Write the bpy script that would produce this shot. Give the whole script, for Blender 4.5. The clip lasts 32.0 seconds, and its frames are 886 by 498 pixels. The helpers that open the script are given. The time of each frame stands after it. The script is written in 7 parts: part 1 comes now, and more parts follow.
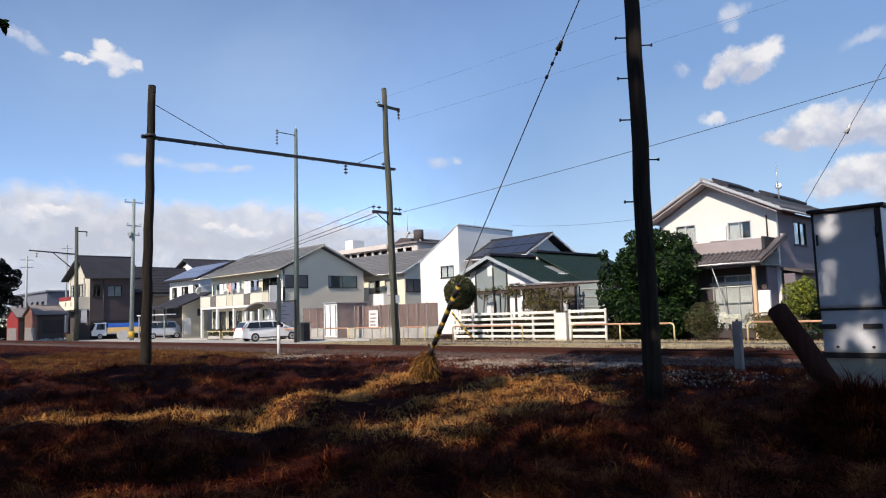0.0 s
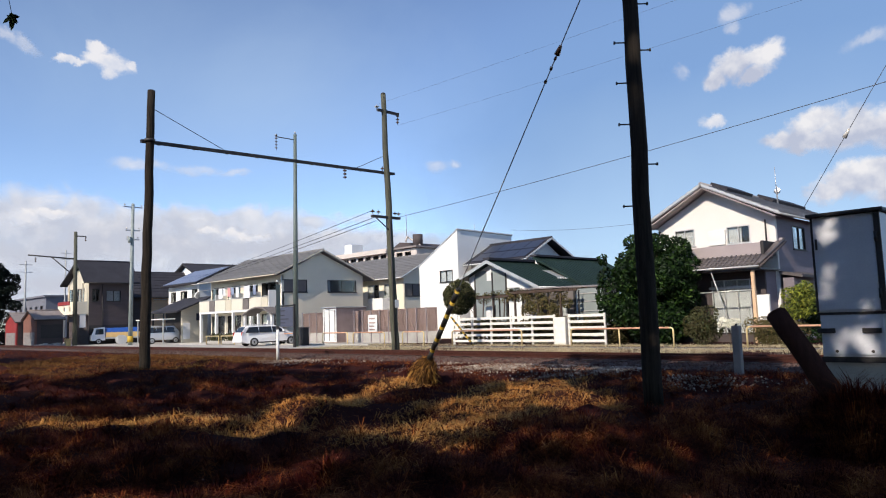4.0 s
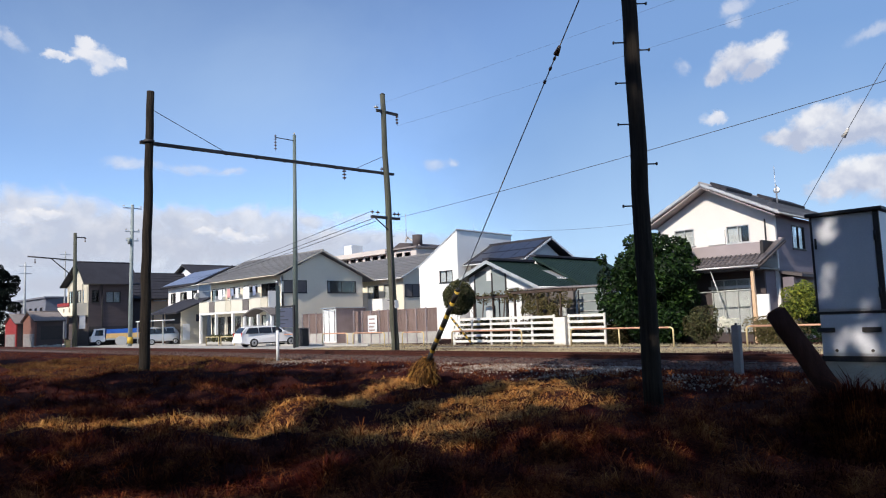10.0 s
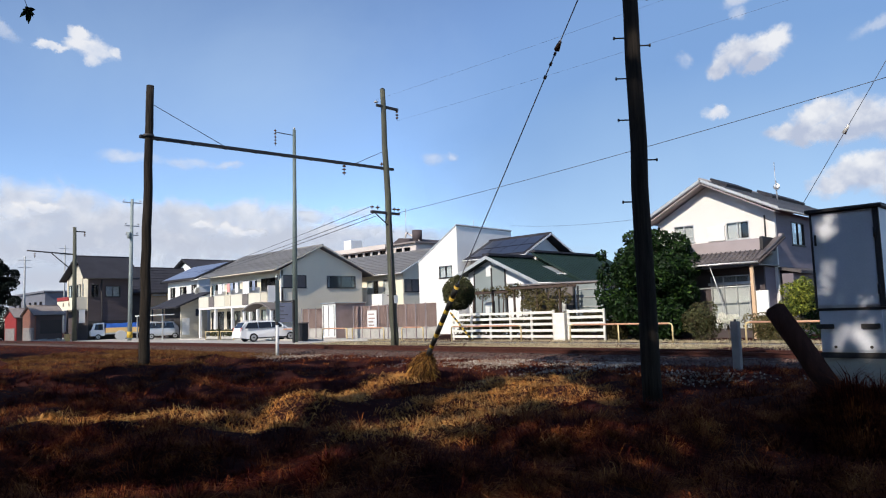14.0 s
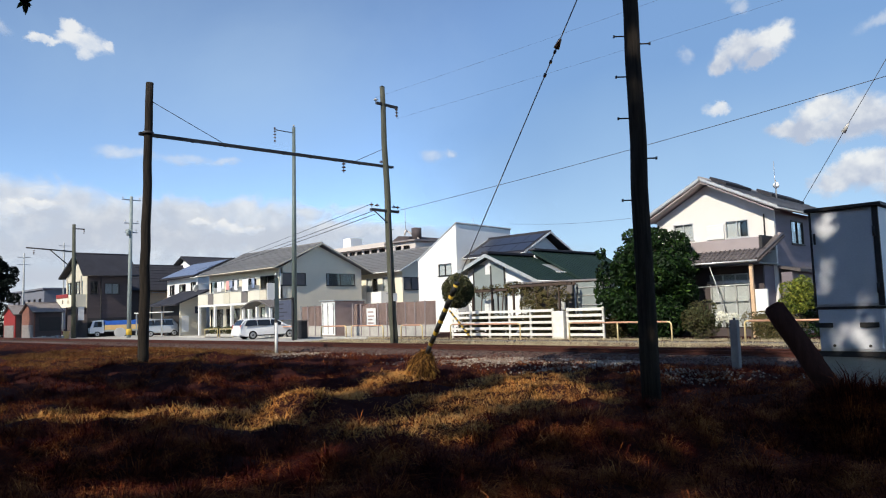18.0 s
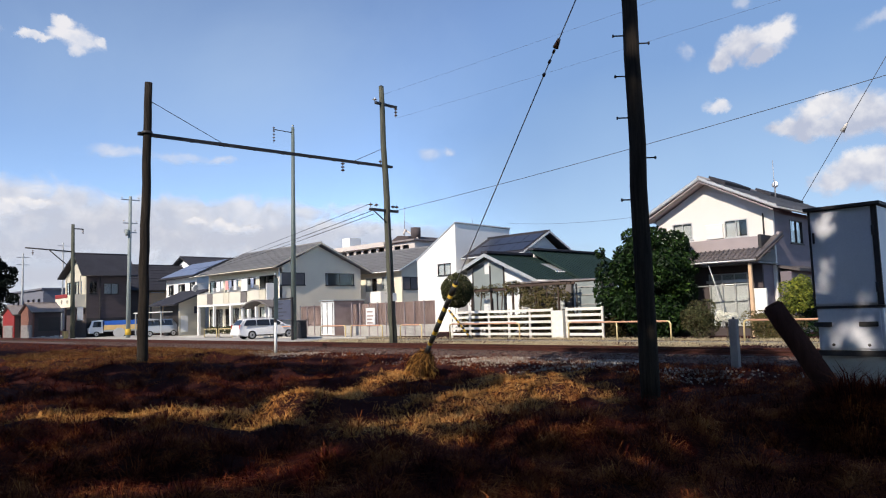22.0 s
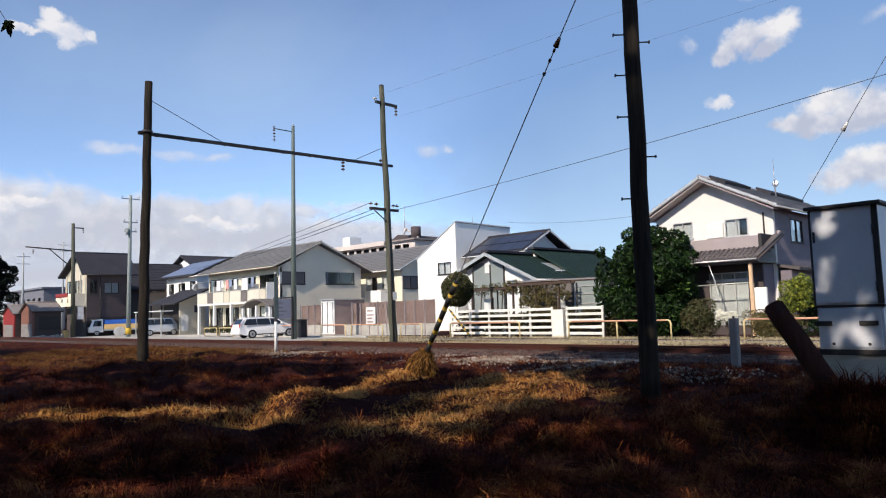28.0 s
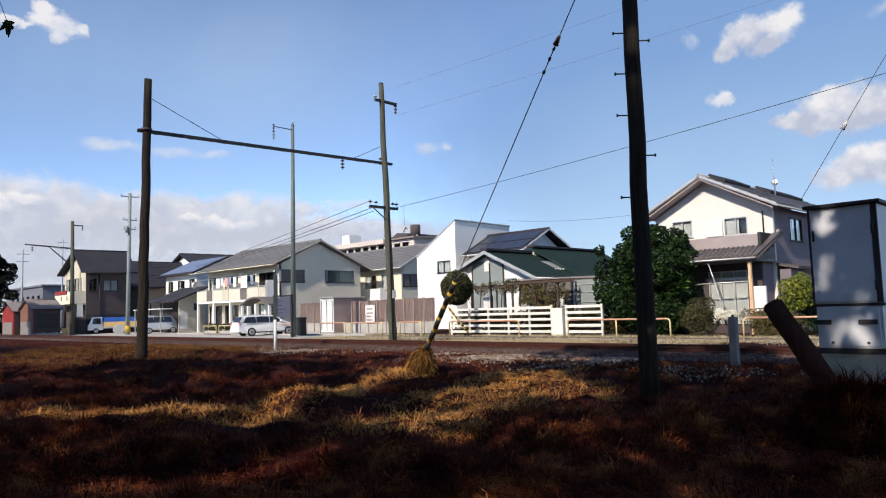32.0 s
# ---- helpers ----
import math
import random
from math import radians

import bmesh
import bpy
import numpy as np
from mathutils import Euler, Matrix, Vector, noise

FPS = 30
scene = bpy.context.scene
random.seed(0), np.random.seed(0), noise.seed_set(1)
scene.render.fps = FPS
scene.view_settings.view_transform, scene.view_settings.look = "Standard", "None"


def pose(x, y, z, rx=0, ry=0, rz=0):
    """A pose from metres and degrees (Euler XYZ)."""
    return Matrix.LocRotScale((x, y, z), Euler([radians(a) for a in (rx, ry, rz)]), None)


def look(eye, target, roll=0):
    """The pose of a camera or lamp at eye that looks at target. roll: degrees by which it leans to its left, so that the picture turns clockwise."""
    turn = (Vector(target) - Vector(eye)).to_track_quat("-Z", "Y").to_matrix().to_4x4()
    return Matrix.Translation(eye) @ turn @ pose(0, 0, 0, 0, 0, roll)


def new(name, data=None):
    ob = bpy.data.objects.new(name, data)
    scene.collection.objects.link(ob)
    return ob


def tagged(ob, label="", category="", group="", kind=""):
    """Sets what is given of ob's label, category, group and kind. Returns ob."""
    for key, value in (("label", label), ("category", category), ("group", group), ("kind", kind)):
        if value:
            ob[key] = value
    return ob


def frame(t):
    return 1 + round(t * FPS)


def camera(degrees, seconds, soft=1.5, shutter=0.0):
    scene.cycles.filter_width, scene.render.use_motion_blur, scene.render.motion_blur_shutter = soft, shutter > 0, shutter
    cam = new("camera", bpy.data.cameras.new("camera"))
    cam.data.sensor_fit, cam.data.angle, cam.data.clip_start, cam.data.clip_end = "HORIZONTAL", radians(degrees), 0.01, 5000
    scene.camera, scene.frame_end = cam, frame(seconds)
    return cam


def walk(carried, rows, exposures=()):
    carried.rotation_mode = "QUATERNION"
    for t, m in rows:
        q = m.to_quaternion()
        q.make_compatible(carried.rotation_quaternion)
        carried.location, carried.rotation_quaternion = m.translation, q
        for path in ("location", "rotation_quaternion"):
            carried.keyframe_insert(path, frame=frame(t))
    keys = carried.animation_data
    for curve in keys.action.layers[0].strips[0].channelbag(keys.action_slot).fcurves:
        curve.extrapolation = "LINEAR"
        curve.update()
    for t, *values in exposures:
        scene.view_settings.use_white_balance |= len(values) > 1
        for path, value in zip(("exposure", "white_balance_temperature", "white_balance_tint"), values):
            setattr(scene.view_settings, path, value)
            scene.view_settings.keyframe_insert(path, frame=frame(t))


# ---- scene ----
EYE = (0, 0, 1.6)
cam = camera(64, 32.0, 1.1)


def aim(yaw, pitch, roll):
    """The camera's pose on its spot: it only turns."""
    return pose(*EYE, 90 + pitch, 0, yaw) @ pose(0, 0, 0, 0, 0, roll)


# seconds, yaw, pitch, roll of the held camera
TURNS = [
    (0, 45.083, 5.223, -1.863), (0.5, 45.090, 5.310, -1.910), (1, 45.068, 5.606, -2.156), (1.5, 45.017, 5.556, -2.153),
    (2, 44.952, 5.331, -1.824), (2.5, 45.011, 5.559, -1.942), (3, 45.014, 5.514, -1.764), (3.5, 44.995, 5.607, -1.931),
    (5.5, 45.043, 5.454, -1.732), (6, 44.996, 5.588, -1.903), (6.5, 45.007, 5.507, -1.871), (7, 44.993, 5.517, -1.830),
    (7.5, 45.022, 5.499, -1.808), (8, 45.008, 5.529, -1.779), (8.5, 45.014, 5.539, -1.931), (9, 45.002, 5.191, -1.405),
    (9.5, 45.017, 5.251, -1.538), (10, 44.973, 5.609, -2.052), (10.5, 44.960, 5.540, -1.997), (11, 44.972, 5.438, -2.008),
    (11.5, 44.994, 5.474, -2.010), (12, 44.944, 5.402, -2.036), (12.5, 44.883, 5.320, -2.105), (13, 44.863, 5.200, -1.992),
    (13.5, 44.922, 5.155, -1.861), (14, 44.959, 5.231, -1.878), (14.5, 44.955, 5.370, -1.974), (16.5, 44.963, 5.225, -1.886),
    (17, 44.949, 5.167, -1.815), (17.5, 44.946, 5.087, -1.828), (18, 44.914, 5.065, -1.762), (18.5, 44.898, 5.154, -1.865),
    (19, 44.914, 5.155, -1.868), (19.5, 44.912, 5.131, -1.829), (20, 44.939, 4.981, -1.750), (20.5, 44.956, 5.107, -1.803),
    (21, 44.902, 5.194, -1.955), (21.5, 44.869, 5.246, -2.101), (22, 44.852, 5.035, -1.826), (22.5, 44.857, 5.059, -1.811),
    (23, 44.847, 5.147, -1.886), (23.5, 44.868, 5.153, -1.874), (24, 44.889, 5.117, -1.792), (24.5, 44.881, 5.105, -1.820),
    (25, 44.863, 5.074, -1.914), (25.5, 44.870, 5.023, -1.913), (27.5, 44.870, 5.023, -1.913), (28, 44.872, 4.960, -1.828),
    (28.5, 44.868, 4.987, -1.873), (29, 44.869, 5.076, -2.019), (29.5, 44.861, 5.044, -1.965), (30, 44.911, 5.007, -1.894),
    (30.5, 44.874, 4.935, -1.826), (31, 44.874, 5.017, -1.879), (31.5, 44.839, 4.937, -1.904), (32, 44.832, 4.816, -1.743),
]

# seconds, kelvin, tint of the camera's wandering white balance
TINTS = [(0, 6880, 13), (6, 6880, 13), (7, 7030, 12), (8, 7060, 11), (9, 6780, 7), (10, 6620, 12), (11, 6880, 13), (12, 6880, 13), (13, 6640, 11),
         (14, 6640, 11), (17, 6920, 13), (18, 6760, 8), (19, 6720, 5), (20, 6800, 9), (21, 6880, 13), (32, 6880, 13)]

walk(cam, [(t, aim(a, b, c)) for t, a, b, c in TURNS], [(t, 0.56, k, g) for t, k, g in TINTS])

# ---- sky, sun ----
SUN_ELEV, SUN_GO = 35.0, (-0.16, 0.9871)   # the light travels along SUN_GO over the ground
world = bpy.data.worlds.new("sky")
scene.world = world
world.use_nodes = True
wn = world.node_tree.nodes
sky = wn.new("ShaderNodeTexSky")
sky.sky_type, sky.sun_disc = "NISHITA", False
sky.sun_elevation = radians(SUN_ELEV)
sky.sun_rotation = math.atan2(-SUN_GO[0], -SUN_GO[1])
sky.altitude = 2200
sky.air_density, sky.dust_density, sky.ozone_density = 0.9, 0.1, 3.0
world.node_tree.links.new(sky.outputs[0], wn["Background"].inputs[0])
wn["Background"].inputs[1].default_value = 0.14
sun = new("sun", bpy.data.lights.new("sun", "SUN"))
sun.data.energy, sun.data.angle, sun.data.color = 3.5, radians(0.55), (1.0, 0.93, 0.82)
ce, se = math.cos(radians(SUN_ELEV)), math.sin(radians(SUN_ELEV))
sun.matrix_world = look((-SUN_GO[0] * ce * 50, -SUN_GO[1] * ce * 50, se * 50), (0, 0, 0))

# ---- materials ----


def mat(name, c1, c2=None, rough=0.8, scale=4.0, bump=0.2, metal=0.0, fine=40.0, stretch=(1, 1, 1), per_object=0.0, spec=0.4,
        island=0.0):
    """Two colours mixed by a coarse and a fine noise, with relief."""
    m = bpy.data.materials.new(name)
    m.use_nodes = True
    nt = m.node_tree
    n, l = nt.nodes, nt.links
    p = n["Principled BSDF"]
    c2 = c2 or tuple(v * 0.72 for v in c1)
    co = n.new("ShaderNodeTexCoord")
    mp = n.new("ShaderNodeMapping")
    mp.inputs["Scale"].default_value = stretch
    l.new(co.outputs["Object"], mp.inputs[0])
    a, b = n.new("ShaderNodeTexNoise"), n.new("ShaderNodeTexNoise")
    for t, s, d in ((a, scale, 4), (b, fine, 3)):
        t.inputs["Scale"].default_value, t.inputs["Detail"].default_value = s, d
        l.new(mp.outputs[0], t.inputs["Vector"])
    add = n.new("ShaderNodeMath")
    add.operation = "MULTIPLY_ADD"
    add.inputs[1].default_value, add.inputs[2].default_value = 0.5, -0.02
    l.new(b.outputs[0], add.inputs[0])
    s2 = n.new("ShaderNodeMath")
    s2.operation = "MULTIPLY_ADD"
    s2.inputs[1].default_value = 0.9
    l.new(a.outputs[0], s2.inputs[0])
    l.new(add.outputs[0], s2.inputs[2])
    r = n.new("ShaderNodeMapRange")
    r.inputs[1].default_value, r.inputs[2].default_value = 0.45, 0.95
    l.new(s2.outputs[0], r.inputs[0])
    mix = n.new("ShaderNodeMix")
    mix.data_type = "RGBA"
    mix.inputs[6].default_value, mix.inputs[7].default_value = (*c1, 1), (*c2, 1)
    l.new(r.outputs[0], mix.inputs[0])
    out = mix.outputs[2]
    if per_object or island:
        src = n.new("ShaderNodeObjectInfo").outputs["Random"] if per_object else n.new("ShaderNodeNewGeometry").outputs["Random Per Island"]
        amount = per_object or island
        mr = n.new("ShaderNodeMapRange")
        mr.inputs[3].default_value, mr.inputs[4].default_value = 1 - amount, 1 + amount
        l.new(src, mr.inputs[0])
        hs = n.new("ShaderNodeHueSaturation")
        l.new(mr.outputs[0], hs.inputs["Value"])
        l.new(out, hs.inputs["Color"])
        out = hs.outputs[0]
    l.new(out, p.inputs["Base Color"])
    p.inputs["Roughness"].default_value, p.inputs["Metallic"].default_value = rough, metal
    p.inputs["Specular IOR Level"].default_value = spec
    if bump:
        bp = n.new("ShaderNodeBump")
        bp.inputs["Strength"].default_value, bp.inputs["Distance"].default_value = bump, 0.02
        l.new(b.outputs[0], bp.inputs["Height"])
        l.new(bp.outputs[0], p.inputs["Normal"])
    return m


def ramp_mat(name, colours, rough=0.9, spec=0.2, patch=0.0, scale=1.0):
    """Colour taken from a ramp by the piece's own random number, for blades, leaves and stones; patch: share of it that goes by clumps."""
    m = bpy.data.materials.new(name)
    m.use_nodes = True
    n, l = m.node_tree.nodes, m.node_tree.links
    p = n["Principled BSDF"]
    g = n.new("ShaderNodeNewGeometry")
    r = n.new("ShaderNodeValToRGB")
    e = r.color_ramp.elements
    e[0].color, e[1].color = (*colours[0], 1), (*colours[-1], 1)
    for i, c in enumerate(colours[1:-1]):
        e.new((i + 1) / (len(colours) - 1)).color = (*c, 1)
    pick = g.outputs["Random Per Island"]
    if patch:
        co, nz = n.new("ShaderNodeTexCoord"), n.new("ShaderNodeTexNoise")
        nz.inputs["Scale"].default_value, nz.inputs["Detail"].default_value, nz.inputs["Roughness"].default_value = scale, 5, 0.65
        l.new(co.outputs["Object"], nz.inputs["Vector"])
        mr, mx = n.new("ShaderNodeMapRange"), n.new("ShaderNodeMix")
        mr.inputs[1].default_value, mr.inputs[2].default_value = 0.34, 0.68
        mx.inputs[0].default_value = patch
        l.new(nz.outputs[0], mr.inputs[0])
        l.new(pick, mx.inputs[2])
        l.new(mr.outputs[0], mx.inputs[3])
        pick = mx.outputs[0]
    l.new(pick, r.inputs[0])
    l.new(r.outputs[0], p.inputs["Base Color"])
    p.inputs["Roughness"].default_value, p.inputs["Specular IOR Level"].default_value = rough, spec
    return m


def glass_mat(name, tint=(0.80, 0.83, 0.84)):
    """A thin pane: mostly see-through, with a mirror-like gloss."""
    m = bpy.data.materials.new(name)
    m.use_nodes = True
    n, l = m.node_tree.nodes, m.node_tree.links
    n.remove(n["Principled BSDF"])
    t, g, f, x = (n.new(k) for k in ("ShaderNodeBsdfTransparent", "ShaderNodeBsdfGlossy", "ShaderNodeLayerWeight", "ShaderNodeMixShader"))
    t.inputs[0].default_value = (*tint, 1)
    g.inputs["Roughness"].default_value = 0.03
    f.inputs[0].default_value = 0.5
    cube, gloss = n.new("ShaderNodeMath"), n.new("ShaderNodeMath")
    cube.operation, gloss.operation = "POWER", "MULTIPLY_ADD"
    cube.inputs[1].default_value, gloss.inputs[1].default_value, gloss.inputs[2].default_value = 3.0, 0.7, 0.045
    l.new(f.outputs["Facing"], cube.inputs[0])
    l.new(cube.outputs[0], gloss.inputs[0])
    l.new(gloss.outputs[0], x.inputs[0])
    l.new(t.outputs[0], x.inputs[1])
    l.new(g.outputs[0], x.inputs[2])
    l.new(x.outputs[0], n["Material Output"].inputs[0])
    return m


M = dict(
    # soil and straw lean to near-black purple: tree shade is in their colours
    soil=mat("dry_soil", (0.028, 0.009, 0.010), (0.055, 0.022, 0.017), 0.95, 0.35, 0.8, fine=9, spec=0.02),
    far=mat("far_ground", (0.20, 0.17, 0.11), (0.26, 0.24, 0.18), 0.95, 0.05, 0.2, fine=1.0),
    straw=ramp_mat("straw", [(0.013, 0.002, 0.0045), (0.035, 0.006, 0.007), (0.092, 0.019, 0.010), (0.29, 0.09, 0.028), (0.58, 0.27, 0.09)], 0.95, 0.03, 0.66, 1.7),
    # straw of the sunlit crests, with the sunlight put into its colour
    sunlit_straw=ramp_mat("sunlit_straw", [(0.26, 0.088, 0.02), (0.54, 0.225, 0.06), (0.72, 0.38, 0.12), (0.82, 0.53, 0.23)], 0.95, 0.03, 0.5, 2.4),
    # grass of the open strip, its tan raised to carry the sunlight
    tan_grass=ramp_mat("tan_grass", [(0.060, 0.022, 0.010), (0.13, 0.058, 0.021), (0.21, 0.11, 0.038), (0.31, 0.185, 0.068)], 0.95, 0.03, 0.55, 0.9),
    verge=ramp_mat("verge_straw", [(0.36, 0.27, 0.15), (0.52, 0.43, 0.27), (0.60, 0.51, 0.34), (0.42, 0.34, 0.18)]),
    ballast=mat("ballast_bed", (0.12, 0.075, 0.06), (0.065, 0.04, 0.032), 0.95, 1.2, 0.9, fine=18),
    stone=ramp_mat("ballast_stone", [(0.06, 0.03, 0.028), (0.12, 0.085, 0.075), (0.09, 0.042, 0.033), (0.15, 0.105, 0.085)]),
    pale_stone=ramp_mat("pale_gravel", [(0.12, 0.085, 0.065), (0.32, 0.26, 0.21), (0.18, 0.125, 0.095), (0.50, 0.45, 0.38)]),
    rust=mat("rusty_steel", (0.05, 0.014, 0.010), (0.085, 0.026, 0.016), 0.8, 6, 0.5, 0.3),
    sleeper=mat("sleeper_timber", (0.10, 0.065, 0.045), (0.05, 0.035, 0.03), 0.9, 5, 0.6, stretch=(1, 8, 8)),
    asphalt=mat("asphalt", (0.175, 0.17, 0.168), (0.115, 0.112, 0.11), 0.9, 1.0, 0.4, fine=60),
    concrete=mat("concrete", (0.48, 0.46, 0.42), (0.34, 0.32, 0.29), 0.9, 2.0, 0.3),
    old_concrete=mat("old_dark_concrete", (0.26, 0.235, 0.22), (0.16, 0.145, 0.14), 0.9, 3.0, 0.4),
    pole_concrete=mat("pole_concrete", (0.42, 0.43, 0.42), (0.32, 0.33, 0.32), 0.8, 3.0, 0.2),
    far_pole=mat("grey_green_concrete", (0.27, 0.31, 0.30), (0.20, 0.23, 0.22), 0.8, 3.0, 0.2),
    timber=mat("tarred_timber", (0.013, 0.011, 0.010), (0.052, 0.042, 0.033), 0.9, 3.0, 1.0, stretch=(7, 7, 0.3), fine=25, spec=0.1),
    grey_timber=mat("weathered_timber", (0.115, 0.118, 0.085), (0.045, 0.046, 0.036), 0.9, 3.0, 0.7, stretch=(6, 6, 0.35), fine=25),
    dark_steel=mat("dark_painted_steel", (0.035, 0.035, 0.04), (0.07, 0.06, 0.055), 0.6, 6, 0.2, 0.4),
    green_steel=mat("grey_green_steel", (0.15, 0.185, 0.17), (0.11, 0.14, 0.13), 0.6, 4, 0.1, 0.2),
    galv=mat("galvanised_steel", (0.50, 0.51, 0.52), (0.38, 0.38, 0.39), 0.5, 6, 0.1, 0.6),
    porcelain=mat("porcelain", (0.55, 0.52, 0.47), None, 0.25, 5, 0.0),
    brown_porcelain=mat("brown_porcelain", (0.10, 0.055, 0.035), None, 0.25, 5, 0.0),
    wire=mat("wire", (0.06, 0.06, 0.065), None, 0.6, 3, 0.0),
    cream=mat("cream_render", (0.80, 0.725, 0.57), (0.72, 0.65, 0.51), 0.85, 0.6, 0.15),
    white=mat("white_render", (0.84, 0.83, 0.80), (0.76, 0.75, 0.72), 0.8, 0.5, 0.1),
    offwhite=mat("pale_siding", (0.74, 0.73, 0.70), (0.66, 0.65, 0.62), 0.8, 0.5, 0.2, stretch=(1, 1, 6)),
    warmwhite=mat("warm_white_render", (0.74, 0.70, 0.66), (0.67, 0.63, 0.59), 0.85, 0.5, 0.12),
    palecream=mat("pale_cream_panel", (0.66, 0.63, 0.53), (0.58, 0.55, 0.46), 0.85, 0.6, 0.15),
    beige=mat("beige_siding", (0.60, 0.55, 0.44), (0.52, 0.48, 0.38), 0.85, 0.8, 0.2, stretch=(1, 1, 6)),
    clad=mat("grey_green_cladding", (0.25, 0.285, 0.28), (0.20, 0.23, 0.23), 0.7, 0.8, 0.2),
    sidegrey=mat("mauve_grey_siding", (0.215, 0.185, 0.21), (0.175, 0.15, 0.17), 0.8, 0.8, 0.2, stretch=(1, 1, 6)),
    mauve=mat("grey_mauve_panel", (0.38, 0.32, 0.32), (0.30, 0.26, 0.26), 0.8, 1, 0.2),
    brownwall=mat("brown_siding", (0.082, 0.064, 0.064), (0.062, 0.048, 0.048), 0.8, 0.6, 0.3, stretch=(1, 1, 6)),
    tanwall=mat("tan_siding", (0.70, 0.48, 0.30), (0.60, 0.41, 0.26), 0.85, 0.8, 0.3, stretch=(1, 1, 6)),
    tile=mat("grey_roof_tile", (0.20, 0.195, 0.19), (0.15, 0.145, 0.145), 0.55, 1.2, 0.5, per_object=0.12, fine=12),
    paletile=mat("pale_grey_roof_tile", (0.36, 0.345, 0.35), (0.27, 0.26, 0.265), 0.6, 1.2, 0.4, per_object=0.08, fine=12),
    slate=mat("dark_slate", (0.045, 0.044, 0.054), (0.030, 0.030, 0.037), 0.8, 1.0, 0.4, fine=9, spec=0.25),
    browntile=mat("brown_roof_tile", (0.125, 0.108, 0.108), (0.085, 0.074, 0.076), 0.5, 1.5, 0.3, per_object=0.15),
    greenroof=mat("green_metal_roof", (0.012, 0.030, 0.024), (0.008, 0.021, 0.018), 0.55, 0.7, 0.15, per_object=0.08, spec=0.3),
    solar=mat("solar_glass", (0.022, 0.026, 0.045), (0.035, 0.04, 0.06), 0.3, 3, 0.0, spec=0.45),
    bluesolar=mat("blue_roof_sheet", (0.13, 0.16, 0.25), (0.16, 0.19, 0.28), 0.35, 2, 0.1),
    collector=mat("dark_collector", (0.022, 0.022, 0.028), (0.035, 0.034, 0.04), 0.6, 2, 0.1, spec=0.2),
    trim=mat("white_trim", (0.80, 0.80, 0.78), None, 0.6, 2, 0.1),
    darktrim=mat("dark_trim", (0.035, 0.032, 0.032), None, 0.6, 2, 0.1),
    alu=mat("aluminium_frame", (0.62, 0.62, 0.60), None, 0.4, 4, 0.05, 0.5),
    glass=glass_mat("window_glass"),
    interior=mat("dim_interior", (0.05, 0.047, 0.045), None, 0.9, 1, 0.0),
    curtain=mat("lace_curtain", (0.70, 0.69, 0.66), (0.58, 0.57, 0.55), 0.95, 3, 0.3, stretch=(8, 8, 0.3)),
    shutter=mat("shutter_grey", (0.17, 0.15, 0.14), (0.13, 0.115, 0.11), 0.7, 2, 0.2),
    rustfence=mat("brown_corrugated_sheet", (0.40, 0.295, 0.265), (0.31, 0.22, 0.195), 0.75, 1.5, 0.2, per_object=0.12),
    fencewhite=mat("old_white_paint", (0.82, 0.80, 0.74), (0.66, 0.62, 0.54), 0.7, 5, 0.2, per_object=0.05),
    guard=mat("cream_pipe_paint", (0.72, 0.60, 0.32), (0.58, 0.42, 0.20), 0.5, 4, 0.1),
    guardred=mat("faded_orange_pipe", (0.62, 0.34, 0.22), (0.48, 0.24, 0.15), 0.55, 4, 0.1),
    yellow=mat("yellow_plastic", (0.60, 0.39, 0.04), (0.42, 0.26, 0.03), 0.6, 5, 0.1),
    black=mat("black_plastic", (0.02, 0.02, 0.02), None, 0.6, 5, 0.1),
    cabinet=mat("grey_white_cabinet_paint", (0.63, 0.64, 0.69), (0.52, 0.53, 0.59), 0.45, 2.0, 0.1),
    brown_timber=mat("brown_stained_timber", (0.085, 0.056, 0.042), (0.05, 0.033, 0.025), 0.85, 3, 0.4, stretch=(1, 6, 6)),
    bark=mat("bark", (0.10, 0.075, 0.055), (0.055, 0.042, 0.03), 0.95, 3, 1.0, stretch=(3, 3, 0.6), fine=14),
    log=mat("dark_log", (0.04, 0.020, 0.017), (0.07, 0.034, 0.028), 0.95, 3, 0.8, stretch=(5, 5, 0.5), fine=20, spec=0.03),
    leaf=ramp_mat("evergreen_leaf", [(0.005, 0.014, 0.004), (0.010, 0.030, 0.006), (0.03, 0.072, 0.012), (0.008, 0.022, 0.005)], 0.6, 0.2),
    # clump noise paints lit highlights and black shaded gaps into the crown
    dark_leaf=ramp_mat("highlit_evergreen_leaf", [(0.001, 0.003, 0.001), (0.0025, 0.009, 0.002), (0.007, 0.022, 0.0035), (0.020, 0.052, 0.007), (0.075, 0.13, 0.016)], 0.6, 0.2, 0.45, 1.5),
    needle=ramp_mat("pine_needle", [(0.003, 0.005, 0.005), (0.007, 0.012, 0.009), (0.012, 0.018, 0.012)], 0.8, 0.1),
    dark_hedge=ramp_mat("dull_hedge_leaf", [(0.02, 0.02, 0.009), (0.045, 0.04, 0.015), (0.08, 0.06, 0.022), (0.03, 0.035, 0.012)], 0.7, 0.15),
    leaf2=ramp_mat("shrub_leaf", [(0.018, 0.026, 0.009), (0.038, 0.05, 0.016), (0.075, 0.072, 0.024), (0.045, 0.03, 0.014), (0.03, 0.034, 0.012)], 0.6, 0.3, 0.4, 2.0),
    leaf3=ramp_mat("lime_leaf", [(0.03, 0.05, 0.010), (0.08, 0.11, 0.015), (0.19, 0.22, 0.028), (0.28, 0.29, 0.04), (0.05, 0.07, 0.012)], 0.6, 0.3),
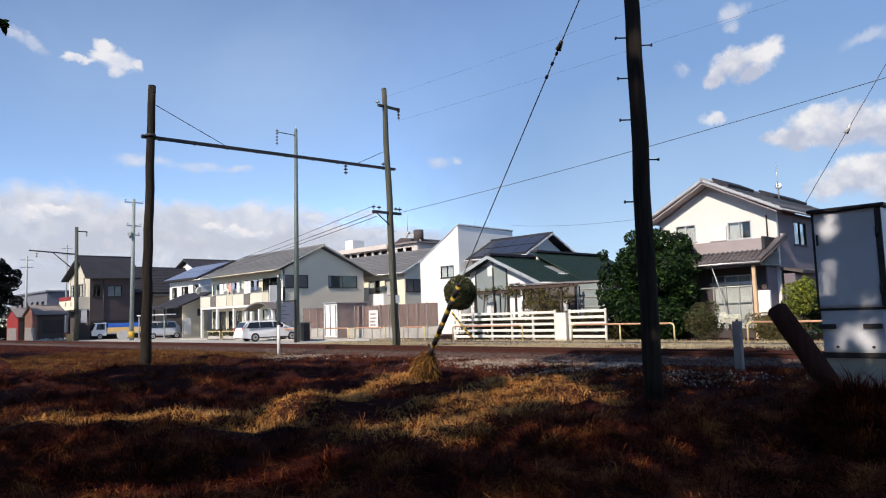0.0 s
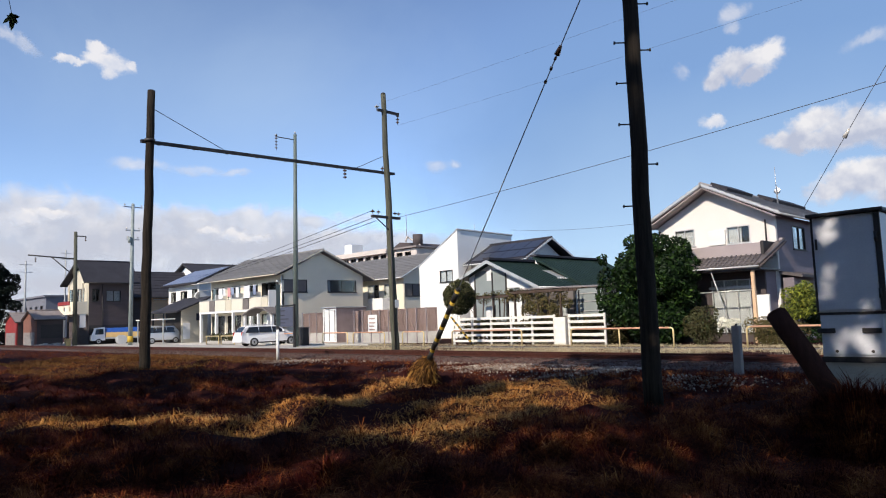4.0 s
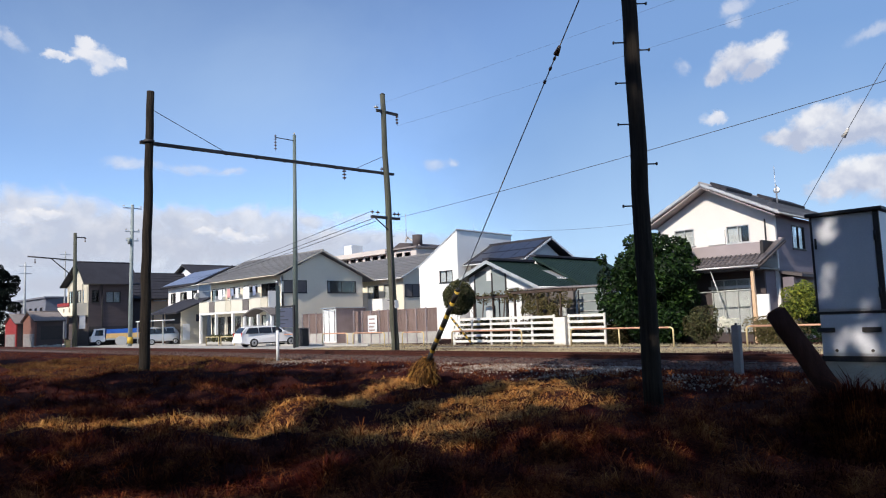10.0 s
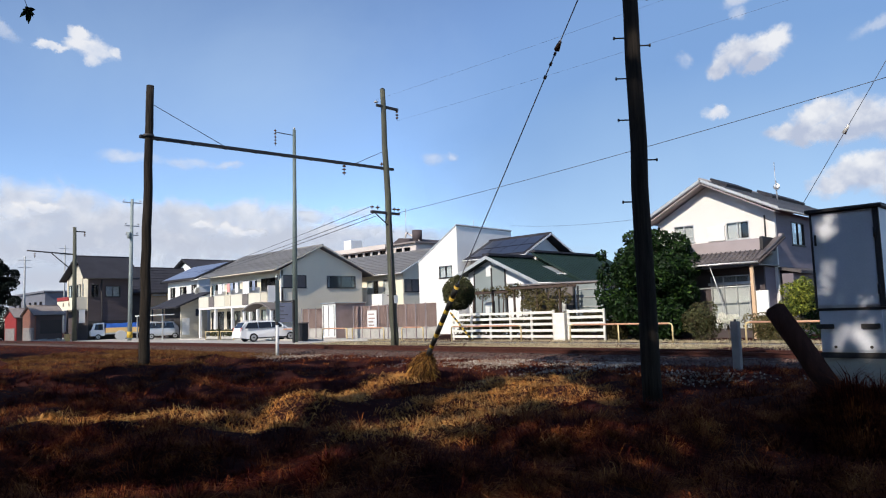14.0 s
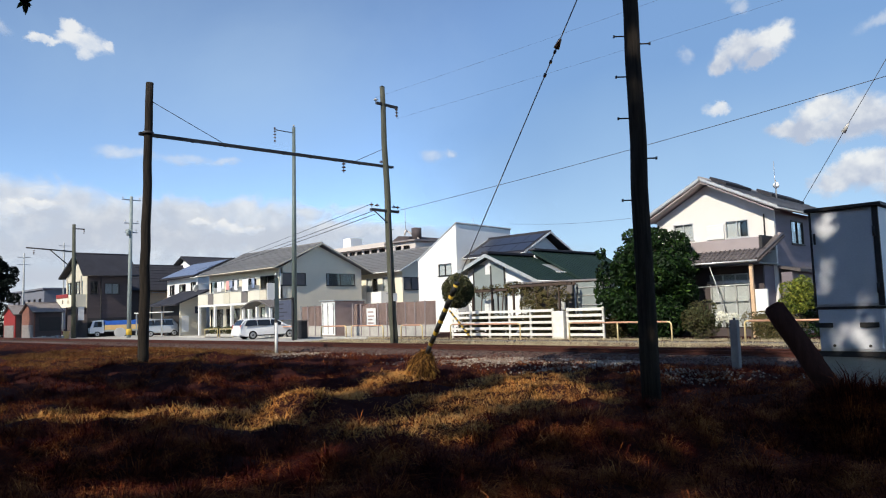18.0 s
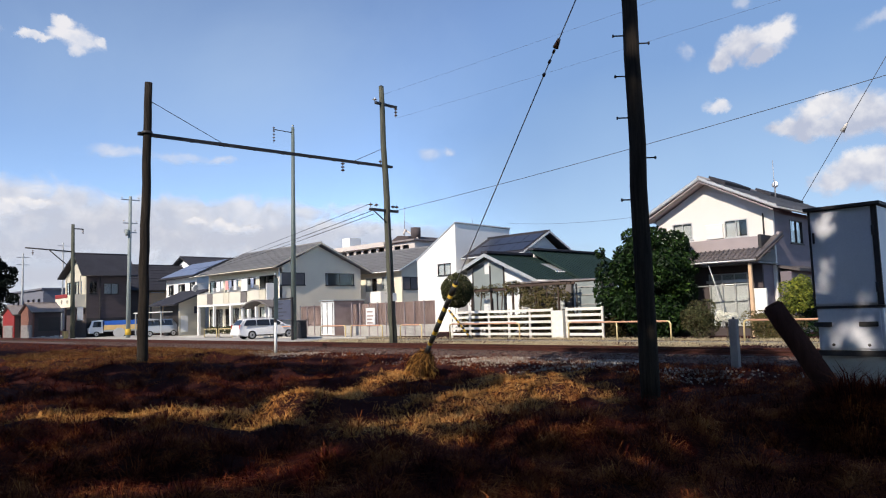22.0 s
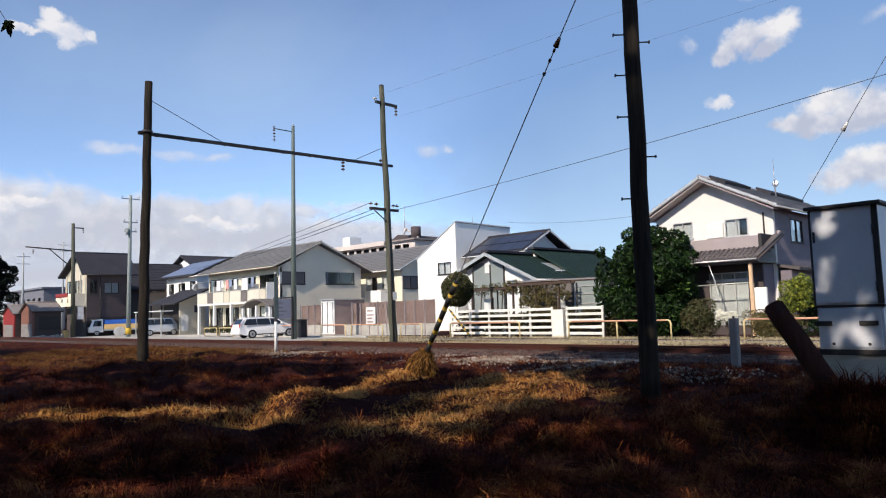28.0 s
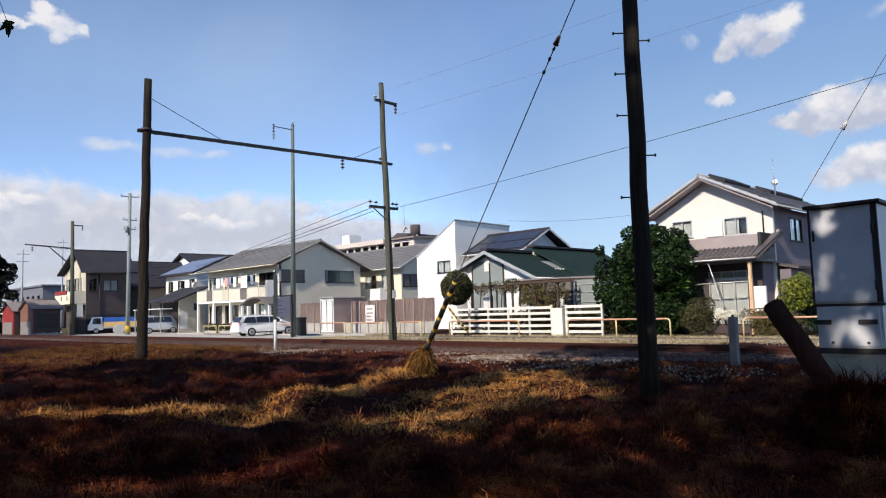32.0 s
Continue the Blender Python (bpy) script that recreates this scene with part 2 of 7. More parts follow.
    vine=ramp_mat("vine_leaf", [(0.022, 0.028, 0.011), (0.05, 0.056, 0.023), (0.105, 0.10, 0.045), (0.035, 0.038, 0.017)], 0.8, 0.2),
    dryvine=ramp_mat("dry_vine", [(0.05, 0.02, 0.01), (0.22, 0.10, 0.025), (0.40, 0.21, 0.05), (0.10, 0.042, 0.015), (0.035, 0.016, 0.009)]),
    garden=ramp_mat("autumn_vine", [(0.06, 0.05, 0.02), (0.11, 0.10, 0.035), (0.17, 0.12, 0.055), (0.045, 0.055, 0.016)]),
    flower=ramp_mat("white_flower", [(0.80, 0.76, 0.62), (0.85, 0.83, 0.75), (0.6, 0.6, 0.45)]),
    carwhite=mat("white_car_paint", (0.80, 0.80, 0.80), (0.76, 0.76, 0.77), 0.2, 1, 0.0, spec=0.6),
    carsilver=mat("silver_car_paint", (0.55, 0.56, 0.58), (0.5, 0.51, 0.53), 0.25, 1, 0.0, 0.4),
    carglass=mat("dark_car_glass", (0.015, 0.017, 0.02), None, 0.05, 1, 0.0, spec=0.8),
    rubber=mat("rubber", (0.02, 0.02, 0.02), None, 0.8, 5, 0.1),
    rim=mat("wheel_rim", (0.55, 0.55, 0.56), None, 0.35, 5, 0.0, 0.8),
    lamp_red=mat("red_lens", (0.45, 0.02, 0.02), None, 0.2, 5, 0.0),
    lamp_clear=mat("clear_lens", (0.7, 0.7, 0.7), None, 0.1, 5, 0.0),
    redsheet=mat("red_painted_sheet", (0.30, 0.03, 0.028), (0.22, 0.024, 0.022), 0.7, 2, 0.2),
    pinksheet=mat("faded_pink_sheet", (0.22, 0.095, 0.065), (0.16, 0.07, 0.05), 0.8, 2, 0.2),
    roofsheet=mat("weathered_roof_sheet", (0.26, 0.23, 0.22), (0.20, 0.17, 0.16), 0.8, 2, 0.2),
    tarp=mat("blue_tarpaulin", (0.03, 0.14, 0.55), (0.025, 0.10, 0.42), 0.5, 4, 0.4),
    board=mat("ochre_boards", (0.72, 0.50, 0.22), (0.60, 0.40, 0.16), 0.8, 3, 0.2),
    notice=mat("notice_panel", (0.07, 0.075, 0.12), (0.05, 0.055, 0.09), 0.3, 3, 0.0),
    orange_pot=mat("terracotta", (0.45, 0.22, 0.10), None, 0.85, 5, 0.2),
    cloth_white=mat("white_cloth", (0.82, 0.82, 0.82), (0.72, 0.72, 0.74), 0.95, 4, 0.3),
    cloth_pink=mat("pink_cloth", (0.72, 0.36, 0.34), (0.6, 0.3, 0.3), 0.95, 4, 0.3),
    cloth_blue=mat("blue_grey_cloth", (0.32, 0.38, 0.52), (0.26, 0.3, 0.42), 0.95, 4, 0.3),
    farwall=mat("far_concrete_wall", (0.62, 0.55, 0.50), (0.52, 0.46, 0.42), 0.9, 0.2, 0.1),
    farblue=mat("far_blue_grey_wall", (0.17, 0.175, 0.205), (0.14, 0.145, 0.17), 0.9, 0.2, 0.1),
)

# ---- builders ----


def thing(name, at, label, category, group="", kind="", rz=0.0):
    ob = new(name)
    ob.empty_display_size = 0.2
    ob.matrix_world = pose(*at, 0, 0, rz)
    return tagged(ob, label, category, group, kind)


def origin(ob):
    m = Matrix.Identity(4)
    while ob is not None:
        m = ob.matrix_basis @ m
        ob = ob.parent
    return m


def mesh_of(name, bm, material):
    me = bpy.data.meshes.new(name)
    bm.normal_update()
    bm.to_mesh(me)
    bm.free()
    me.materials.append(material)
    return me


def part(name, bm, material, parent, label="", local=False, smooth=False):
    """One mesh under a thing or a part. The bmesh is in world coordinates, or in the thing's own where local."""
    if not local:
        bm.transform(origin(parent).inverted())
    me = mesh_of(name, bm, material)
    if smooth:
        for p in me.polygons:
            p.use_smooth = True
    ob = new(name, me)
    ob.parent = parent
    return tagged(ob, label)


def raw_part(name, verts, faces, material, parent, label="", kind=""):
    """The same for large meshes made with numpy, in world coordinates."""
    me = bpy.data.meshes.new(name)
    o = origin(parent).translation if parent is not None else Vector((0, 0, 0))
    verts = np.asarray(verts, dtype=float) - np.array(o)
    me.from_pydata(verts.tolist(), [], faces if isinstance(faces, list) else faces.tolist())
    me.materials.append(material)
    ob = new(name, me)
    if parent is not None:
        ob.parent = parent
    return tagged(ob, label, kind=kind)


def box(bm, x0, x1, y0, y1, z0, z1, bevel=0.0):
    vs = [bm.verts.new((x, y, z)) for x in (x0, x1) for y in (y0, y1) for z in (z0, z1)]
    fs = [bm.faces.new([vs[i] for i in f]) for f in ((0, 1, 3, 2), (4, 6, 7, 5), (0, 4, 5, 1), (2, 3, 7, 6), (0, 2, 6, 4), (1, 5, 7, 3))]
    if bevel:
        es = list({e for f in fs for e in f.edges})
        bmesh.ops.bevel(bm, geom=es, offset=bevel, segments=2, affect="EDGES", profile=0.5)
    return bm


def B(*a, **k):
    return box(bmesh.new(), *a, **k)


def tube(bm, p0, p1, r0, r1=None, n=10, cap=True):
    r1 = r0 if r1 is None else r1
    a, b = Vector(p0), Vector(p1)
    d = (b - a).normalized()
    u = d.orthogonal().normalized()
    v = d.cross(u)
    rings = []
    for c, r in ((a, r0), (b, r1)):
        rings.append([bm.verts.new(c + (u * math.cos(2 * math.pi * i / n) + v * math.sin(2 * math.pi * i / n)) * r) for i in range(n)])
    for i in range(n):
        j = (i + 1) % n
        f = bm.faces.new((rings[0][i], rings[0][j], rings[1][j], rings[1][i]))
        f.smooth = True
    if cap:
        bm.faces.new(rings[0][::-1])
        bm.faces.new(rings[1])
    return bm


def T(*a, **k):
    return tube(bmesh.new(), *a, **k)


def chain(points, r, n=6, r_end=None):
    """A tube along points."""
    bm = bmesh.new()
    pts = [Vector(p) for p in points]
    rings = []
    m = len(pts)
    u = None
    for i, p in enumerate(pts):
        d = (pts[min(i + 1, m - 1)] - pts[max(i - 1, 0)]).normalized()
        u = d.orthogonal().normalized() if u is None else (u - d * u.dot(d)).normalized()
        v = d.cross(u)
        rr = r if r_end is None else r + (r_end - r) * i / (m - 1)
        rings.append([bm.verts.new(p + (u * math.cos(2 * math.pi * k / n) + v * math.sin(2 * math.pi * k / n)) * rr) for k in range(n)])
    for a, b in zip(rings, rings[1:]):
        for k in range(n):
            f = bm.faces.new((a[k], a[(k + 1) % n], b[(k + 1) % n], b[k]))
            f.smooth = True
    bm.faces.new(rings[0][::-1])
    bm.faces.new(rings[-1])
    return bm


def sag(p0, p1, drop, k=14):
    a, b = Vector(p0), Vector(p1)
    return [a.lerp(b, i / k) - Vector((0, 0, drop * 4 * (i / k) * (1 - i / k))) for i in range(k + 1)]


def prism(bm, pts, axis, a, b):
    """Extrudes a polygon of (u, z) along x or y from a to b."""
    def P(u, z, w):
        return (w, u, z) if axis == "x" else (u, w, z)
    A = [bm.verts.new(P(u, z, a)) for u, z in pts]
    C = [bm.verts.new(P(u, z, b)) for u, z in pts]
    n = len(pts)
    bm.faces.new(A[::-1])
    bm.faces.new(C)
    for i in range(n):
        j = (i + 1) % n
        bm.faces.new((A[i], A[j], C[j], C[i]))
    bmesh.ops.recalc_face_normals(bm, faces=bm.faces[:])
    return bm


def quad_slab(bm, p, n_up, th):
    """A slab: the four corners of its top face, thickened downwards along n_up."""
    top = [Vector(q) for q in p]
    low = [q - Vector(n_up) * th for q in top]
    a, b = [bm.verts.new(q) for q in top], [bm.verts.new(q) for q in low]
    bm.faces.new(a)
    bm.faces.new(b[::-1])
    for i in range(4):
        j = (i + 1) % 4
        bm.faces.new((a[j], a[i], b[i], b[j]))
    bmesh.ops.recalc_face_normals(bm, faces=bm.faces[:])
    return bm


def holed_wall(face, at, u0, u1, z0, z1, th, openings):
    """A wall in the plane y = at (face 'y', seen from -y) or x = at (face 'x', seen from +x), with rectangular openings through it."""
    us = sorted({u0, u1, *[o[0] for o in openings], *[o[1] for o in openings]})
    zs = sorted({z0, z1, *[o[2] for o in openings], *[o[3] for o in openings]})
    bm, seen = bmesh.new(), {}

    def V(i, j, k):
        if (i, j, k) not in seen:
            d = at + (th if k else 0) if face == "y" else at - (th if k else 0)
            seen[i, j, k] = bm.verts.new((us[i], d, zs[j]) if face == "y" else (d, us[i], zs[j]))
        return seen[i, j, k]

    def solid(i, j):
        if not (0 <= i < len(us) - 1 and 0 <= j < len(zs) - 1):
            return False
        u, z = (us[i] + us[i + 1]) / 2, (zs[j] + zs[j + 1]) / 2
        return not any(o[0] < u < o[1] and o[2] < z < o[3] for o in openings)
    for i in range(len(us) - 1):
        for j in range(len(zs) - 1):
            if solid(i, j):
                for k in (0, 1):
                    bm.faces.new((V(i, j, k), V(i + 1, j, k), V(i + 1, j + 1, k), V(i, j + 1, k)))
                for di, dj, p, q in ((-1, 0, (i, j), (i, j + 1)), (1, 0, (i + 1, j), (i + 1, j + 1)), (0, -1, (i, j), (i + 1, j)), (0, 1, (i, j + 1), (i + 1, j + 1))):
                    if not solid(i + di, j + dj):
                        bm.faces.new((V(*p, 0), V(*q, 0), V(*q, 1), V(*p, 1)))
    bmesh.ops.recalc_face_normals(bm, faces=bm.faces[:])
    return bm


def window(parent, face, at, u0, u1, z0, z1, frame_mat=None, curtain=0.0, leaves_=2, shutter=False, bars=False):
    """A sliding window set in its opening: frame, panes, sill, and what hangs behind it."""
    fm = frame_mat or M["alu"]
    f = 0.05

    def W(bm, a, b, c, d, near, far):
        return box(bm, a, b, at + near, at + far, c, d) if face == "y" else box(bm, at - far, at - near, a, b, c, d)
    leaf_w = (u1 - u0) / leaves_
    lights = [(u0 + leaf_w * i + (f if i == 0 else f / 2), u0 + leaf_w * (i + 1) - (f if i == leaves_ - 1 else f / 2), z0 + f, z1 - f) for i in range(leaves_)]
    bm = holed_wall(face, at - 0.02 if face == "y" else at + 0.02, u0, u1, z0, z1, 0.09, lights)
    win = part("window", bm, fm, parent)
    for i in range(leaves_):
        a, b = u0 + (u1 - u0) * i / leaves_ + f / 2, u0 + (u1 - u0) * (i + 1) / leaves_ - f / 2
        pane = part("pane", W(bmesh.new(), a, b, z0 + f, z1 - f, 0.03 + 0.012 * (i % 2), 0.036 + 0.012 * (i % 2)), M["shutter" if shutter else "glass"], win)
        pane.visible_shadow = shutter
    part("sill", W(bmesh.new(), u0 - 0.05, u1 + 0.05, z0 - 0.05, z0 - 0.003, -0.07, 0.02), fm, win)
    part("backing", W(bmesh.new(), u0 - 0.02, u1 + 0.02, z0 - 0.02, z1 + 0.02, 0.55, 0.58), M["interior"], win, "dim room behind the pane")
    if curtain:
        part("curtain", W(bmesh.new(), u0 + f, u0 + (u1 - u0) * curtain, z0 + f, z1 - f, 0.12, 0.14), M["curtain"], win, "pale lace curtain")
    if bars:
        for i in range(7):
            z = z0 + (z1 - z0) * (i + 0.5) / 7
            part("bar", W(bmesh.new(), u0, u1, z - 0.012, z + 0.012, -0.10, -0.08), fm, win)
    return win


def gable_roof(parent, x0, x1, y0, y1, ridge_axis, ridge_at, ridge_z, eave0, eave1, roof, th=0.16, fascia="trim", courses=0):
    """Two slopes over the footprint (overhang included). eave0, eave1: heights of the eaves on the low and the high side of the ridge's cross axis."""
    slopes = []
    if ridge_axis == "x":
        ends = ((y0, eave0), (y1, eave1))
        def corner(c, z, w): return (w, c, z)
        w0, w1 = x0, x1
    else:
        ends = ((x0, eave0), (x1, eave1))
        def corner(c, z, w): return (c, w, z)
        w0, w1 = y0, y1
    for c, z in ends:
        p = [corner(ridge_at, ridge_z, w0), corner(ridge_at, ridge_z, w1), corner(c, z, w1), corner(c, z, w0)]
        n = (Vector(p[1]) - Vector(p[0])).cross(Vector(p[2]) - Vector(p[1])).normalized()
        n = n if n.z > 0 else -n
        s = part("roof_slope", quad_slab(bmesh.new(), p, n, th), roof, parent)
        slopes.append(s)
        if courses:
            for i in range(courses):
                f0, f1 = i / courses, (i + 1) / courses
                a, b = Vector(p[0]).lerp(Vector(p[3]), f0), Vector(p[0]).lerp(Vector(p[3]), f1)
                e, g = Vector(p[1]).lerp(Vector(p[2]), f0), Vector(p[1]).lerp(Vector(p[2]), f1)
                q = [a + n * 0.006, e + n * 0.006, g + n * 0.05, b + n * 0.05]
                part("tile_course", quad_slab(bmesh.new(), q, n, 0.03), roof, s)
        # gutter and verge boards
        part("gutter", T(corner(c, z - 0.08, w0), corner(c, z - 0.08, w1), 0.055, n=8), M[fascia], parent)
        for w, o in ((w0, -0.03), (w1, 0.03)):
            q = [corner(ridge_at, ridge_z + 0.015, w), corner(ridge_at, ridge_z + 0.015, w + o), corner(c, z + 0.015, w + o), corner(c, z + 0.015, w)]
            part("verge_board", quad_slab(bmesh.new(), q, n, th * 0.8), M[fascia], parent)
    part("ridge_cap", T(corner(ridge_at, ridge_z + 0.01, w0 - 0.02), corner(ridge_at, ridge_z + 0.01, w1 + 0.02), 0.09, n=8), roof, parent)
    return slopes


def leaf_cloud(rng, centres, radii, count, size, flat=0.45):
    """Folded leaf shapes scattered on and in balls. Returns verts, faces."""
    centres, radii = np.array(centres, float), np.array(radii, float)
    if radii.ndim == 1:
        radii = np.repeat(radii[:, None], 3, 1)
    w = radii[:, 0] * radii[:, 2]
    idx = rng.choice(len(centres), count, p=w / w.sum())
    d = rng.normal(size=(count, 3))
    d /= np.linalg.norm(d, axis=1)[:, None]
    r = rng.random(count) ** 0.33 * 0.45 + 0.6
    pos = centres[idx] + d * radii[idx] * r[:, None]
    a = d * (0.9 - flat) + rng.normal(size=(count, 3)) * 0.6
    a /= np.linalg.norm(a, axis=1)[:, None]
    u = np.cross(a, rng.normal(size=(count, 3)))
    u /= np.linalg.norm(u, axis=1)[:, None]
    v = np.cross(a, u)
    s = (size * (0.6 + 0.8 * rng.random(count)))[:, None]
    verts = np.stack([pos - u * s, pos + v * s * 0.45 + a * s * 0.12, pos + u * s, pos - v * s * 0.45 + a * s * 0.12], 1).reshape(-1, 3)
    i = np.arange(count) * 4
    faces = np.concatenate([np.stack([i, i + 1, i + 2], 1), np.stack([i, i + 2, i + 3], 1)])
    return verts, faces


# ---- ground ----


def bumps(x, y, s, seed):
    """Smooth value noise from a few turned sine waves, for arrays."""
    r = np.random.default_rng(seed)
    out = 0
    for k in range(7):
        a, ph, f = r.random() * 6.283, r.random() * 6.283, s * (0.6 + 1.1 * r.random())
        out = out + np.sin((x * math.cos(a) + y * math.sin(a)) * f + ph)
    return out / 7


def field(x, y):
    """Height of the rough field; it runs out flat at the track."""
    x, y = np.asarray(x, float), np.asarray(y, float)
    fade = np.clip((16.5 - y) / 3.0, 0, 1) * np.clip((60 + x) / 20, 0, 1)
    h = 0.34 * bumps(x, y, 0.8, 3) + 0.30 * bumps(x, y, 2.3, 5) + 0.16 * bumps(x, y, 5.5, 6) + 0.07 * bumps(x, y, 12.0, 7)
    h = h + 0.16 * np.exp(-((x + 13.6) ** 2 + (y - 12.6) ** 2) / 1.6) - 0.05
    return h * fade


def build_ground():
    xs = np.concatenate([[-4000, -1500, -600, -300, -160, -100], np.arange(-70, -30, 2.0), np.arange(-30, 6, 0.3), np.arange(6, 40, 4.0), [60, 120, 400, 1500, 4000]])
    ys = np.concatenate([[-4000, -1000, -300, -100, -40, -20], np.arange(-10, 17.2, 0.3), np.arange(18, 60, 4.0), [80, 120, 200, 400, 1500, 4000]])
    X, Y = np.meshgrid(xs, ys, indexing="ij")
    Z = field(X, Y)
    v = np.stack([X, Y, Z], 2).reshape(-1, 3)
    a, b = len(xs), len(ys)
    i, j = np.meshgrid(np.arange(a - 1), np.arange(b - 1), indexing="ij")
    k = (i * b + j).ravel()
    f = np.stack([k, k + b, k + b + 1, k + 1], 1)
    ob = raw_part("ground", v, f, M["soil"], None)
    for p in ob.data.polygons:
        p.use_smooth = True
    tagged(ob, "rough brown field and flat ground of dry soil", "ground", kind="structure")


def blades(rng, x, y, z, length, width, lean):
    """Bent grass blades as three triangles each."""
    n = len(x)
    a = rng.random(n) * 6.283
    dx, dy = np.cos(a), np.sin(a)
    px, py = -dy * width / 2, dx * width / 2
    root = np.stack([x, y, z - 0.02], 1)
    mid = root + np.stack([dx * lean * length * 0.35, dy * lean * length * 0.35, length * 0.62 * np.clip(1.3 - 0.55 * lean, 0.2, 1.1)], 1)
    tip = root + np.stack([dx * lean * length, dy * lean * length, length * np.clip(1.0 - 0.58 * lean, 0.03, 1.0)], 1)
    w = np.stack([px, py, np.zeros(n)], 1)
    v = np.stack([root - w, root + w, mid - w * 0.7, mid + w * 0.7, tip], 1).reshape(-1, 3)
    i = np.arange(n) * 5
    f = np.concatenate([np.stack([i, i + 1, i + 3], 1), np.stack([i, i + 3, i + 2], 1), np.stack([i + 2, i + 3, i + 4], 1)])
    return v, f


# crests of the field that catch the sun between the trees, the first four with straw paled for it: two ends on the
# ground and half width
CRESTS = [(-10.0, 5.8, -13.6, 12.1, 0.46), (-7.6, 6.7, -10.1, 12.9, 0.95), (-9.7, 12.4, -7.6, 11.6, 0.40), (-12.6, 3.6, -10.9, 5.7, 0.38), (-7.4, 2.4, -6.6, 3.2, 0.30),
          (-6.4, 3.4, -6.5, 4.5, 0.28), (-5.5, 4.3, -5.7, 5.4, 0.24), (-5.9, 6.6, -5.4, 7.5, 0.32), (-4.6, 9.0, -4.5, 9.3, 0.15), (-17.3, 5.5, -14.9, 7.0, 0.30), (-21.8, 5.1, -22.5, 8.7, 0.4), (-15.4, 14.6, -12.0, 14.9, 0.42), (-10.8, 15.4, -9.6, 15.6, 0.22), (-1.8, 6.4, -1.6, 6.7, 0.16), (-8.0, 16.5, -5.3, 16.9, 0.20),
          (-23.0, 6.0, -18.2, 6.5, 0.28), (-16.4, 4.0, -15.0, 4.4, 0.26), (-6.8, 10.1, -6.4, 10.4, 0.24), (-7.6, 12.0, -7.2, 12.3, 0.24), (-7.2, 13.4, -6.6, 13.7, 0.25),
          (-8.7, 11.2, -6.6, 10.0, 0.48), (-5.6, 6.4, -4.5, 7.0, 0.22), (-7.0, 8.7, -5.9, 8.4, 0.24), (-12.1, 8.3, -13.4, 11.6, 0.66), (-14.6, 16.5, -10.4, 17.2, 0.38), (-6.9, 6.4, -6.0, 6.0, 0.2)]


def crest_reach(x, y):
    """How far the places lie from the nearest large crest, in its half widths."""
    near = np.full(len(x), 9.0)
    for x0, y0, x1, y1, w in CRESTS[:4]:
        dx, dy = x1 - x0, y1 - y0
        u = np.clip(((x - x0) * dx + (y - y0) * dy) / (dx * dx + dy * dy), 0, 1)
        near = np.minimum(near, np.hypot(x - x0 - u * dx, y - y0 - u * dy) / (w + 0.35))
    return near


